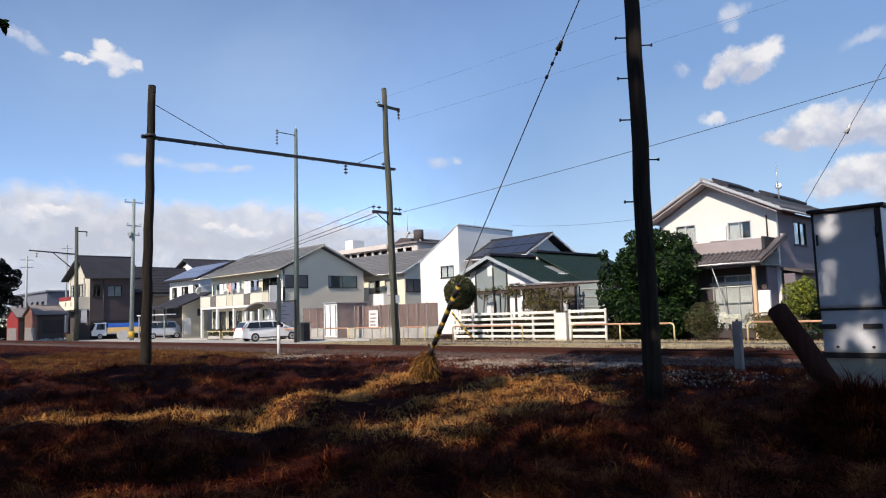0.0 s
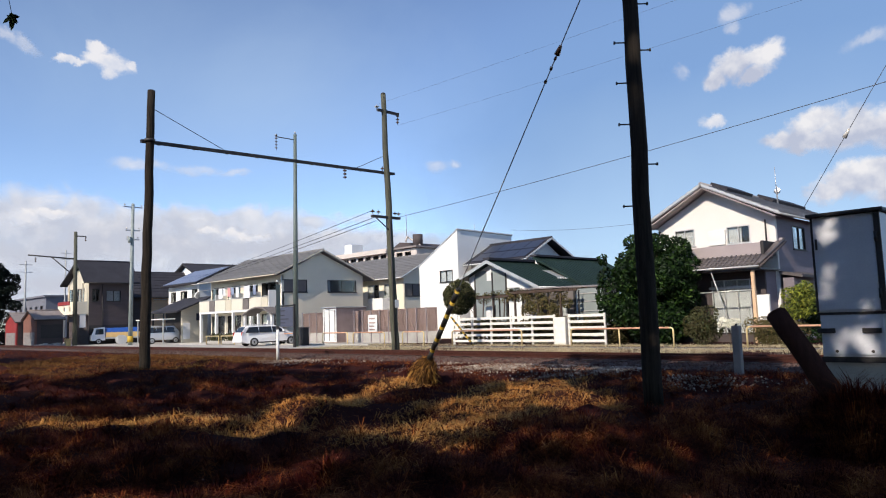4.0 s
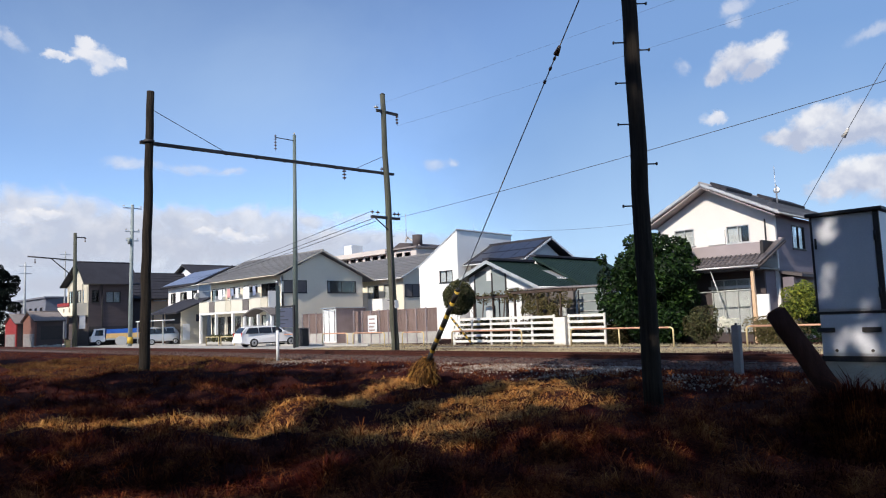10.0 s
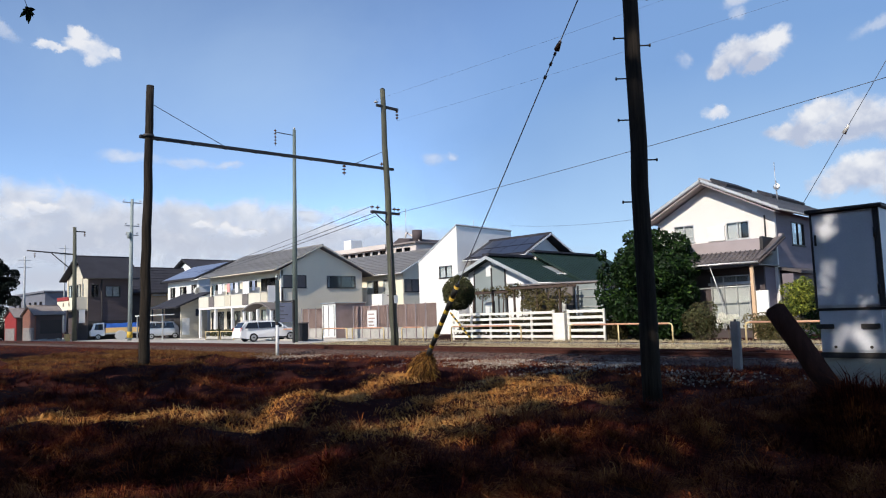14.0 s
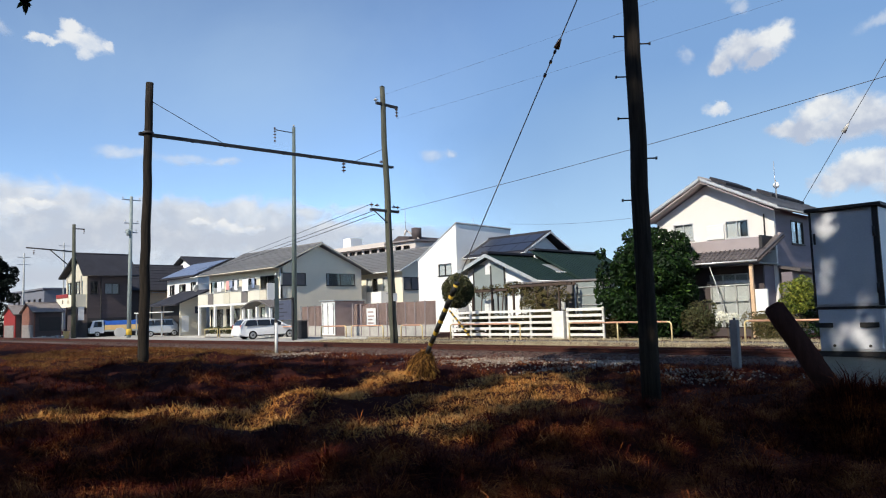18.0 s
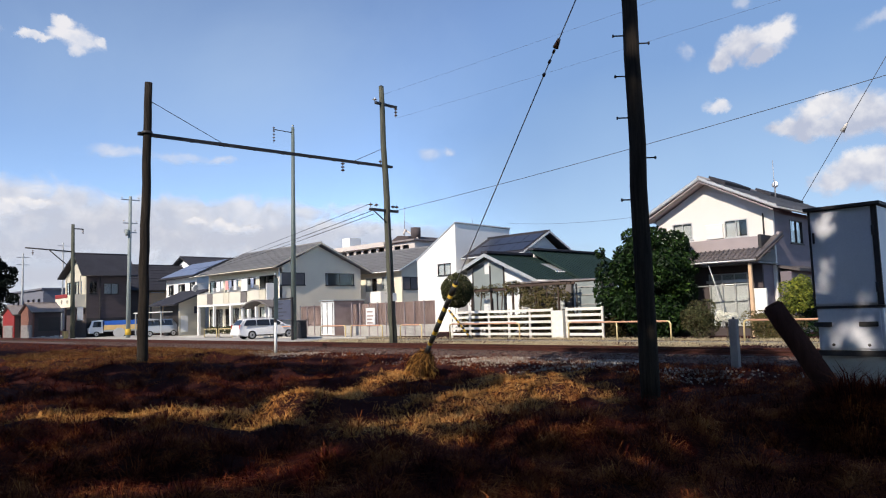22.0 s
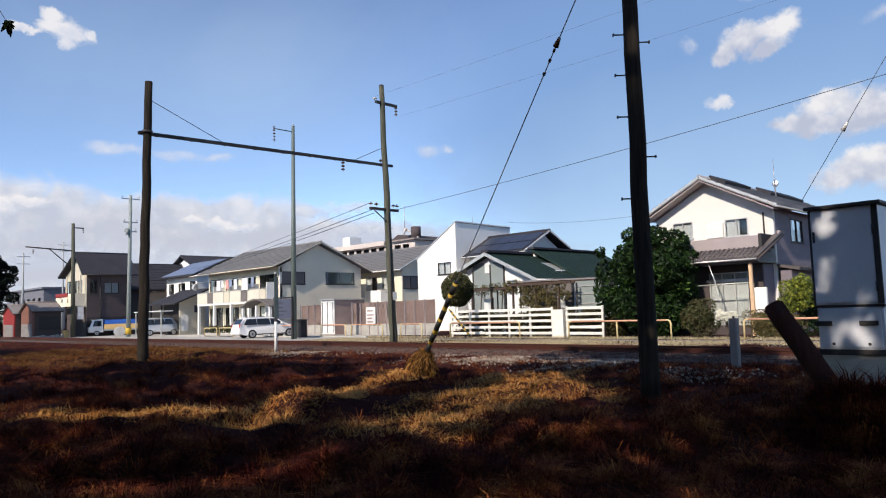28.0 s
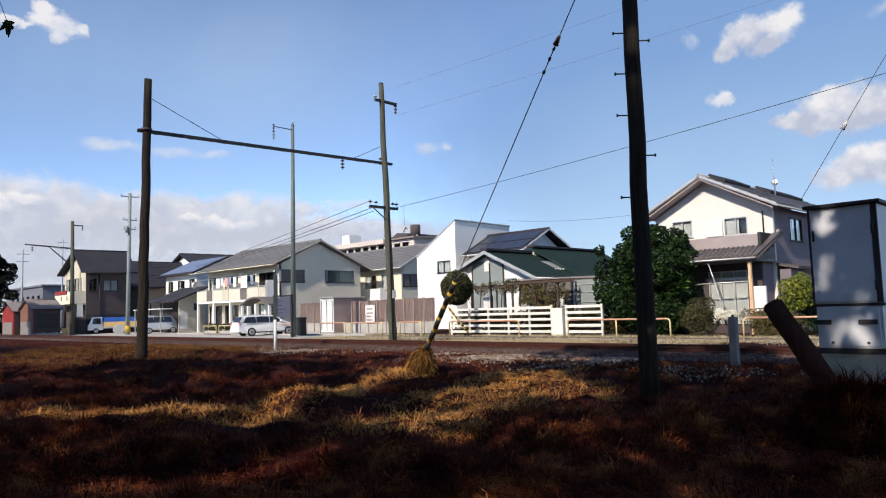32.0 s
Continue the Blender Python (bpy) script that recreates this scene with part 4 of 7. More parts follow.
    g = part("guard", T(p0, p1, 0.055, n=10), M["yellow"], s)
    for i in range(7):
        part("stripe", T(p0.lerp(p1, (i + 0.2) / 7), p0.lerp(p1, (i + 0.6) / 7), 0.058, n=10), M["black"], g)


build_wires()

# ---- lineside things ----


def build_lineside():
    # signal cabinet: front faces the field at an angle
    c = thing("signal_cabinet", (-3.55, 11.3, 0), "tall grey-white steel signal cabinet on a concrete plinth", "cabinet")
    # own axes: x to the right as seen from the field, y away; the front at y = 0
    W_, D = 0.90, 0.75
    part("plinth", B(0.03, W_ - 0.03, 0.06, D, -0.3, 0.80, bevel=0.02), M["concrete"], c, "stained concrete plinth", local=True)
    part("base_frame", B(0.0, W_, 0.02, D + 0.02, 0.78, 0.86), M["dark_steel"], c, local=True)
    low = part("lower_box", B(0.02, W_ - 0.02, 0.04, D, 0.86, 1.46, bevel=0.008), M["cabinet"], c, local=True)
    part("lower_door", B(0.05, W_ - 0.06, 0.015, 0.038, 0.89, 1.45, bevel=0.006), M["cabinet"], low, local=True)
    for x in (0.06, W_ - 0.25):
        part("hinge_block", B(x - 0.08, x + 0.16, -0.015, 0.013, 1.20, 1.27, bevel=0.006), M["dark_steel"], low, local=True)
    for x in (0.22, W_ - 0.22):
        part("bolt", T((x, 0.0, 0.94), (x, 0.02, 0.94), 0.022, n=8), M["dark_steel"], low, local=True)
    up = part("upper_box", B(0.0, W_, 0.03, D, 1.50, 2.90, bevel=0.008), M["cabinet"], c, local=True)
    part("seal", B(-0.005, W_ + 0.005, 0.02, D, 1.462, 1.498), M["dark_steel"], c, local=True)
    part("upper_door", B(0.025, W_ - 0.075, 0.004, 0.028, 1.53, 2.87, bevel=0.006), M["cabinet"], up, local=True)
    part("door_edge", B(W_ - 0.07, W_ + 0.004, -0.004, 0.028, 1.505, 2.895), M["dark_steel"], up, local=True)
    part("door_edge", B(-0.006, 0.02, 0.006, 0.028, 1.505, 2.895), M["dark_steel"], up, local=True)
    for z in (2.55, 1.75):
        part("hinge", T((W_ - 0.06, -0.012, z - 0.07), (W_ - 0.06, -0.012, z + 0.07), 0.02, n=8), M["dark_steel"], up, local=True)
    part("handle", B(0.05, 0.075, -0.03, 0.002, 2.42, 2.58, bevel=0.005), M["dark_steel"], up, local=True)
    part("roof", B(-0.05, W_ + 0.06, -0.05, D + 0.05, 2.905, 2.955, bevel=0.008), M["dark_steel"], c, "dark sheet roof with an overhang", local=True)
    # leaning log
    LOG_FOOT, LOG_TOP = (-2.93, 10.90, -0.25), (-3.945, 10.765, 1.51)
    l = thing("leaning_log", (-3.0, 10.9, 0), "dark brown timber log leaning over the grass", "log")
    a, b = Vector(LOG_FOOT), Vector(LOG_TOP)
    part("stem", chain([a.lerp(b, i / 8) + Vector((random.uniform(-1, 1), random.uniform(-1, 1), 0)) * 0.006 for i in range(9)], 0.158, 16, 0.146), M["log"], l)
    d = (b - a).normalized()
    part("cut_end", T(b, b + d * 0.045, 0.145, 0.10, n=16), M["log"], l, "rounded weathered end")
    # concrete marker post
    s = thing("marker_post", (-7.28, 17.25, 0), "grey concrete marker post by the track", "post")
    bm = B(-0.095, 0.095, -0.09, 0.09, -0.3, 1.19, bevel=0.025)
    part("post", bm, M["old_concrete"], s, local=True)
    part("top_bolt", T((0, 0, 1.19), (0, 0, 1.24), 0.03, n=8), M["dark_steel"], s, local=True)
    # slim sign post
    g = thing("sign_post", (-27.0, 16.7, 0), "slim dark sign post with a white sleeve beside the track", "sign post")
    part("post", T((-27, 16.7, -0.2), (-27, 16.7, 3.42), 0.05, n=10), M["dark_steel"], g)
    part("sleeve", T((-27, 16.7, -0.1), (-27, 16.7, 1.35), 0.066, n=12), M["trim"], g, "white reflective sleeve")
    part("sign_plate", B(-26.94, -26.925, 16.60, 16.80, 1.5, 3.3), M["green_steel"], g, "narrow dark green plate seen almost on edge")
    part("post_cap", T((-27, 16.7, 3.42), (-27, 16.7, 3.5), 0.06, 0.03, n=10), M["trim"], g)

    # rank tussocks at the foot of the log and the cabinet
    rng = np.random.default_rng(19)
    for x, y, r, hh, m in ((-2.92, 10.40, 0.34, 1.05, 4600), (-2.55, 10.45, 0.32, 0.90, 3400), (-3.22, 10.5, 0.24, 0.75, 2400), (-2.7, 9.9, 0.4, 0.7, 3400)):
        k = thing("grass_tussock", (x, y, 0), "dark rank grass tussock at the foot of the log", "grass", "tussocks")
        d, an = r * np.sqrt(rng.random(m)), rng.random(m) * 6.283
        bx, by = x + d * np.cos(an), y + d * np.sin(an)
        v, f = blades(rng, bx, by, field(bx, by), hh * (0.55 + 0.6 * rng.random(m)) * (1.15 - 0.6 * d / r), 0.008 + 0.010 * rng.random(m), 0.25 + 0.7 * rng.random(m))
        raw_part("foliage", v, f, M["straw"], k)


build_lineside()

# ---- buildings ----


def walls(parent, x0, x1, y0, y1, z1, material, front=(), side=(), th=0.18, z0=0.0, side_material=None):
    """Four walls with openings in the two that are seen: front (towards the track) and side (towards +x)."""
    part("wall_front", holed_wall("y", y0, x0, x1, z0, z1, th, list(front)), material, parent)
    part("wall_side", holed_wall("x", x1, y0 + th, y1, z0, z1, th, list(side)), side_material or material, parent)
    part("wall_back", B(x0, x1 - th, y1 - th, y1, z0, z1), material, parent)
    part("wall_far", B(x0, x0 + th, y0 + th, y1 - th, z0, z1), material, parent)


def gable(parent, axis, at, u0, u1, um, z0, z1, material, th=0.18, z0b=None):
    """The triangle of wall under a roof's end; axis 'x': plane x = at."""
    pts = [(u0, z0), (u1, z0 if z0b is None else z0b), (um, z1)]
    if z0b is not None and z0b > z0:
        pts = [(u0, z0), (u1, z0), (u1, z0b), (um, z1)]
    part("gable", prism(bmesh.new(), pts, axis, at, at - th if axis == "x" else at + th), material, parent)


def railing_panel(parent, x0, x1, y, z0, z1, m, name="balcony_panel"):
    return part(name, B(x0, x1, y, y + 0.06, z0, z1, bevel=0.01), m, parent)


def flats():
    # long two-storey flats, gable end towards +x
    h = thing("apartment_house", (-58, 37, 0), "cream two-storey flats with a grey roof and balconies", "apartment house", "flats")
    gw = [(33.1, 35.75, 4.3, 5.4), (37.95, 41.2, 4.3, 5.4)]
    fw = [(-65.5 + i * 3.1, -63.1 + i * 3.1, 3.0, 5.25) for i in range(4)] + [(-65.5 + i * 3.1, -63.0 + i * 3.1, 0.12, 2.5) for i in range(4)]
    walls(h, -65.8, -52.9, 33.2, 42.0, 5.85, M["cream"], fw, gw)
    gable(h, "x", -52.9, 33.2, 42.0, 37.2, 5.85, 7.85, M["cream"])
    for u0, u1, a, b in gw:
        window(h, "x", -52.9, u0, u1, a, b, M["darktrim"], leaves_=2, curtain=0.0 if u0 < 36 else 0.12, shutter=u0 < 36)
    for i, (u0, u1, a, b) in enumerate(fw):
        window(h, "y", 33.2, u0, u1, a, b, M["darktrim"], curtain=0.3 if i % 3 == 1 else 0.0)
    gable_roof(h, -66.3, -52.4, 32.2, 43.0, "x", 37.2, 8.12, 5.85, 5.55, M["tile"], fascia="beige", courses=14)
    # balconies: floor slab, panels, dividing walls, columns
    part("balcony_slab", B(-65.8, -53.2, 32.0, 33.198, 2.75, 2.95), M["offwhite"], h)
    for i in range(4):
        x = -65.75 + i * 3.15
        railing_panel(h, x, x + 2.0, 31.98, 2.96, 3.95, M["palecream"])
        railing_panel(h, x + 2.05, x + 3.05, 31.98, 2.96, 3.95, M["beige"] if i % 2 else M["shutter"], "railing_panel")
        part("divider", B(x + 3.06, x + 3.14, 32.05, 33.198, 2.955, 4.5), M["white"], h)
        part("column", B(x, x + 0.22, 32.0, 32.22, 0, 2.748), M["white"], h)
        part("handrail", T((x, 32.0, 4.02), (x + 3.05, 32.0, 4.02), 0.03, n=6), M["alu"], h)
    part("end_column", B(-53.45, -53.2, 32.0, 32.25, 0, 2.748), M["white"], h)
    part("drain_pipe", T((-52.82, 33.1, 0), (-52.82, 33.1, 5.7), 0.05, n=6), M["trim"], h)
    # arched entrance canopy
    bm = bmesh.new()
    pts = [(-55.0 + 4.6 * f, 2.45 + 0.62 * math.sin(math.pi * f)) for f in [i / 12 for i in range(13)]]
    prism(bm, pts + [(x, z - 0.12) for x, z in reversed(pts)], "y", 30.6, 31.9)
    part("entrance_canopy", bm, M["shutter"], h, "grey arched entrance canopy")
    for x in (-54.9, -52.7, -50.6):
        part("canopy_post", B(x - 0.09, x + 0.09, 30.7, 30.9, 0, 2.5), M["white"], h)
    # washing on the balcony
    for k, (x, w, z, c) in enumerate(((-61.6, 0.7, 4.1, "cloth_white"), (-60.7, 0.35, 4.3, "cloth_white"), (-59.9, 0.5, 4.2, "cloth_pink"), (-59.2, 0.4, 4.35, "cloth_blue"), (-57.0, 1.0, 3.95, "cloth_white"), (-58.4, 0.5, 4.1, "cloth_white"), (-55.4, 0.45, 4.2, "cloth_blue"))):
        wv = thing("washing", (x, 31.85, z), "washing hung out on the balcony", "laundry", "washing")
        bm = bmesh.new()
        n = 8
        top = 5.0
        for i in range(n):
            y0, y1 = 31.85 + 0.05 * math.sin(i * 1.7), 31.85 + 0.05 * math.sin((i + 1) * 1.7)
            q = [bm.verts.new(p) for p in ((x + w * i / n, y0, z), (x + w * (i + 1) / n, y1, z), (x + w * (i + 1) / n, 31.85, top), (x + w * i / n, 31.85, top))]
            bm.faces.new(q)
        bmesh.ops.remove_doubles(bm, verts=bm.verts[:], dist=0.001)
        bmesh.ops.solidify(bm, geom=bm.faces[:], thickness=0.015)
        part("cloth", bm, M[c], wv)
    part("washing_pole", T((-65.5, 31.85, 5.02), (-54, 31.85, 5.02), 0.02, n=6), M["alu"], h)
    dish = part("dish", T((-65.3, 31.6, 4.6), (-65.45, 31.5, 4.65), 0.36, 0.28, 16), M["trim"], h, "white satellite dish")
    part("dish_arm", T((-65.3, 31.9, 4.4), (-65.3, 31.6, 4.6), 0.03, n=6), M["galv"], dish)

    # the second flats, further back
    h = thing("apartment_house", (-55, 48, 0), "cream two-storey flats half hidden behind the fence", "apartment house", "flats")
    sw = [(44.75, 46.7, 3.8, 5.0)]
    fw = [(-55.4, -53.6, 3.3, 5.1), (-52.9, -51.3, 3.3, 5.1)]
    walls(h, -66, -50, 44.6, 53, 5.6, M["cream"], fw, sw)
    gable(h, "x", -50, 44.6, 53, 48.8, 5.6, 7.75, M["cream"])
    window(h, "x", -50, *sw[0], M["darktrim"], shutter=True)
    for f in fw:
        window(h, "y", 44.6, *f, curtain=0.5)
    gable_roof(h, -66.5, -49.5, 43.9, 53.8, "x", 48.8, 8.05, 5.62, 5.4, M["tile"], courses=12)
    part("balcony_slab", B(-56, -51.6, 43.3, 44.59, 2.5, 2.68), M["white"], h)
    railing_panel(h, -55.8, -53.9, 43.3, 2.69, 4.2, M["white"])
    railing_panel(h, -53.8, -51.6, 43.3, 2.69, 3.7, M["white"])
    part("balcony_end", B(-51.66, -51.6, 43.37, 44.59, 2.69, 3.7), M["white"], h)
    # large concrete block of flats far behind
    f = thing("apartment_block", (-112, 95, 0), "distant pale concrete apartment block with a roof tank", "apartment house")
    fw = [(-122 + i * 2.4, -120.2 + i * 2.4, z, z + 1.5) for i in range(10) for z in (10.0, 12.9)]
    walls(f, -123.5, -97, 90, 104, 15.0, M["farwall"], fw, [])
    for u in fw:
        part("recess", B(u[0], u[1], 91.0, 91.1, u[2], u[3]), M["interior"], f)
    for z in (12.1, 14.9):
        part("balcony_band", B(-123.5, -105, 89.2, 89.99, z - 0.3, z + 0.6), M["farwall"], f)
    part("roof_slab", B(-124, -96.5, 89.4, 104.5, 15.02, 15.35), M["roofsheet"], f)
    part("stair_house", prism(bmesh.new(), [(-107, 15.36), (-96.9, 15.36), (-99.5, 16.2), (-104.0, 16.7)], "y", 92, 101), M["brownwall"], f)
    part("water_tank", T((-97.9, 91.2, 15.36), (-97.9, 91.2, 17.6), 0.95, n=18), M["brownwall"], f)
    part("tank_bracket", T((-100.2, 90.8, 17.3), (-96.8, 90.8, 15.4), 0.16, n=6), M["farwall"], f)
    part("tank_dish", T((-100.2, 90.6, 16.9), (-100.4, 90.4, 17.0), 0.7, 0.5, 14), M["farwall"], f)
    part("roof_box", B(-120.5, -118.0, 91, 94, 15.36, 17.6), M["white"], f)
    part("aerial", T((-103, 93, 17), (-103, 93, 22.5), 0.06, n=6), M["galv"], f)


flats()


def white_house():
    h = thing("white_house", (-40, 43, 0), "modern white rendered house with a single sloping roof", "house")
    w = (-40.45, -39.0, 4.45, 5.4)
    part("wall_front", holed_wall("y", 40, -42.85, -38.6, 0, 5.84, 0.2, [w]), M["white"], h)
    part("wall_peak", prism(bmesh.new(), [(-42.85, 5.84), (-38.6, 5.84), (-38.6, 8.5), (-42.7, 5.95)], "y", 40, 40.2), M["white"], h)
    part("wall_side", prism(bmesh.new(), [(40, 0), (46.7, 0), (46.7, 8.42), (40, 8.5)], "x", -38.4, -38.6), M["white"], h)
    part("wall_far", B(-42.85, -42.65, 40.2, 46.5, 0, 5.8), M["white"], h)
    part("wall_back", B(-42.85, -38.6, 46.5, 46.7, 0, 5.8), M["white"], h)
    part("roof_slope", quad_slab(bmesh.new(), [(-42.95, 39.95, 5.92), (-38.35, 39.95, 8.62), (-38.35, 46.75, 8.54), (-42.95, 46.75, 5.92)], (-0.5, 0, 0.86), 0.10), M["alu"], h)
    window(h, "y", 40, *w, M["darktrim"], leaves_=2, curtain=0.9)
    part("roof_aerial", T((-37.9, 41.5, 8.4), (-37.9, 41.5, 9.0), 0.02, n=5), M["galv"], h)


white_house()


def green_house():
    h = thing("green_roof_house", (-31, 39, 0), "low white house with a dark green metal roof", "house")
    y0 = 36.5
    part("wall_front", holed_wall("y", y0, -34.0, -27.9, 0, 3.55, 0.18, [(-30.4, -29.5, 2.6, 3.5)]), M["white"], h)
    part("gable", prism(bmesh.new(), [(-34.0, 3.55), (-27.9, 3.55), (-31.79, 5.22), (-34.0, 4.42)], "y", y0, y0 + 0.18), M["white"], h)
    part("wall_side", B(-28.08, -27.9, y0 + 0.18, 46, 0, 3.5), M["white"], h)
    part("wall_far", B(-34.0, -33.82, y0 + 0.18, 46, 0, 4.4), M["white"], h)
    part("cladding", B(-33.4, -30.6, y0 - 0.05, y0 - 0.004, 0.3, 4.75), M["clad"], h, "dark grey-green cladding panel")
    part("gable_window", B(-32.28, -31.82, y0 - 0.09, y0 - 0.054, 4.05, 4.95), M["trim"], h, "white gable window")
    for x in (-33.4, -31.8, -30.6):
        part("corner_strip", B(x - 0.05, x + 0.05, y0 - 0.10, y0 - 0.056, 0.3, 4.6 if x > -33 else 4.3), M["darktrim"], h)
    window(h, "y", y0, -30.4, -29.5, 2.6, 3.5, leaves_=1, bars=True)
    # asymmetric roof with seams
    part("roof_slope", quad_slab(bmesh.new(), [(-34.6, 35.9, 4.32), (-31.79, 35.9, 5.42), (-31.79, 47, 5.42), (-34.6, 47, 4.32)], (-0.36, 0, 0.93), 0.18), M["greenroof"], h)
    s2 = part("roof_slope", quad_slab(bmesh.new(), [(-31.79, 35.9, 5.42), (-27.5, 35.9, 3.45), (-27.5, 47, 3.45), (-31.79, 47, 5.42)], (0.417, 0, 0.909), 0.18), M["greenroof"], h)
    for i in range(26):
        y = 36.1 + i * 0.43
        part("seam", quad_slab(bmesh.new(), [(-31.79, y, 5.46), (-27.48, y, 3.49), (-27.48, y + 0.04, 3.49), (-31.79, y + 0.04, 5.46)], (0.417, 0, 0.909), 0.035), M["greenroof"], s2)
    part("ridge_cap", B(-32.1, -31.5, 35.85, 47, 5.40, 5.60, bevel=0.04), M["slate"], h, "dark ridge cap")
    for x0, z0, x1, z1 in ((-34.65, 4.31, -31.79, 5.44), (-27.45, 3.44, -31.79, 5.44)):
        part("verge_board", quad_slab(bmesh.new(), [(x0, 35.86, z0), (x1, 35.86, z1), (x1, 35.90, z1), (x0, 35.90, z0)], (0, 0, 1), 0.24), M["alu"], h)
    part("gutter", T((-27.48, 35.9, 3.36), (-27.48, 47, 3.36), 0.06, n=8), M["trim"], h)
    part("skylight", quad_slab(bmesh.new(), [(-30.2, 40.0, 4.74), (-29.0, 40.0, 4.19), (-29.0, 41.3, 4.19), (-30.2, 41.3, 4.74)], (0.417, 0, 0.909), 0.03), M["alu"], h, "pale flat skylight")
    for i in range(7):
        y = 39.7 + i * 0.3
        part("snow_guard", B(-28.75, -28.65, y, y + 0.15, 4.05, 4.14), M["trim"], h)
    # wing on the far right, lower and wider
    n = Vector((0.49, 0, 0.87)).normalized()
    w = part("wing_roof", quad_slab(bmesh.new(), [(-31.6, 40.8, 5.84), (-27.35, 40.8, 3.56), (-27.35, 50, 3.56), (-31.6, 50, 5.84)], n, 0.16), M["greenroof"], h, "raised back part of the green roof")
    for i in range(21):
        y = 41.0 + i * 0.43
        part("seam", quad_slab(bmesh.new(), [(-31.6, y, 5.88), (-27.33, y, 3.60), (-27.33, y + 0.04, 3.60), (-31.6, y + 0.04, 5.88)], n, 0.035), M["greenroof"], w)
    part("wing_ridge", B(-31.9, -31.3, 40.75, 50, 5.82, 5.98, bevel=0.03), M["slate"], h)
    part("wing_wall", B(-31.6, -31.4, 40.9, 46, 3.6, 5.7), M["white"], h)
    # glazed lean-to along the side
    lean = thing("lean_to", (-25, 36, 0), "grey glazed lean-to beside the low house", "lean-to")
    part("roof_sheet", quad_slab(bmesh.new(), [(-27.6, 34.2, 3.25), (-21.6, 34.2, 3.15), (-21.6, 38.5, 3.35), (-27.6, 38.5, 3.45)], (0, 0, 1), 0.06), M["roofsheet"], lean)
    for x in (-27.5, -25.6, -23.7, -21.7):
        part("post", B(x - 0.05, x + 0.05, 34.25, 34.35, 0, 3.18), M["darktrim"], lean)
    for i in range(3):
        x = -27.45 + i * 1.93
        part("panel", B(x + 0.06, x + 1.84, 34.28, 34.31, 0.3, 3.1), M["shutter" if i < 2 else "clad"], lean)
    part("beam", B(-27.6, -21.6, 34.24, 34.36, 3.06, 3.16), M["brown_timber"], lean)
    for z in (1.2, 1.75, 2.3, 2.75):
        part("batten", B(-23.55, -21.75, 34.24, 34.275, z - 0.03, z + 0.03), M["alu"], lean)
    # dark poles and a lattice standing in the garden
    for x, z in ((-29.0, 2.9), (-28.3, 2.5), (-25.75, 2.8), (-24.5, 2.6), (-23.1, 2.9)):
        g = thing("garden_pole", (x, 33.8, 0), "dark garden pole behind the white fence", "pole", "garden poles")
        part("pole", T((x, 33.8, -0.1), (x + 0.03, 33.8, z), 0.05, n=8), M["darktrim"], g)
        part("cap", T((x + 0.03, 33.8, z), (x + 0.03, 33.8, z + 0.05), 0.06, 0.03, n=8), M["darktrim"], g)
    # garden trellis with autumn vines
    t = thing("garden_trellis", (-27, 32.8, 0), "timber garden trellis hung with brown autumn vines", "trellis")
    for x in (-30.2, -28.6, -26.9, -25.2, -23.6):
        part("post", B(x - 0.05, x + 0.05, 32.75, 32.85, 0, 2.9), M["brown_timber"], t)
    for y in (32.6, 33.0, 33.4):
        part("rail", B(-30.5, -27.2, y - 0.04, y + 0.04, 2.74, 2.86), M["brown_timber"], t)
        part("rail", B(-26.95, -22.9, y - 0.04, y + 0.04, 2.90, 3.03), M["brown_timber"], t)
    for i in range(12):
        x = -30.3 + i * 0.64
        part("cross_bar", B(x - 0.025, x + 0.025, 32.45, 33.55, 2.87 if x < -27.1 else 3.04, 2.92 if x < -27.1 else 3.09), M["brown_timber"], t)
    for x, z in ((-29.6, 0.0), (-27.9, 0.0), (-24.6, 0.0)):
        part("prop", T((x, 32.7, 0), (x + 0.3, 32.72, 2.8), 0.035, n=6), M["brown_timber"], t)
    rng = np.random.default_rng(8)
    cs = [(-30.3 + 7.0 * rng.random(), 32.7 + 0.5 * rng.random(), 2.80 + 0.13 * rng.normal()) for _ in range(46)]
    v, f = leaf_cloud(rng, cs, [0.16 + 0.14 * rng.random() for _ in cs], 2600, 0.06)
    raw_part("vines", v, f, M["garden"], t)
    cs = [(-26.2 + 3.0 * rng.random(), 32.6 + 0.4 * rng.random(), 1.1 + 1.5 * rng.random()) for _ in range(26)]
    v, f = leaf_cloud(rng, cs, [0.25 + 0.12 * rng.random() for _ in cs], 6500, 0.05)
    raw_part("hanging_vines", v, f, M["garden"], t)
    # pale sheets and boards standing in the garden
    for x0, x1, z1 in ((-29.9, -29.2, 2.3), (-26.9, -25.6, 2.35), (-24.3, -23.7, 2.2)):
        s = thing("garden_screen", (x0, 33.6, 0), "white screen standing in the garden", "screen", "garden screens")
        part("sheet", B(x0, x1, 33.55, 33.60, 0.0, z1, bevel=0.01), M["trim"], s)
        part("edge", B(x1 + 0.001, x1 + 0.06, 33.54, 33.61, 0, z1), M["darktrim"], s)


green_house()


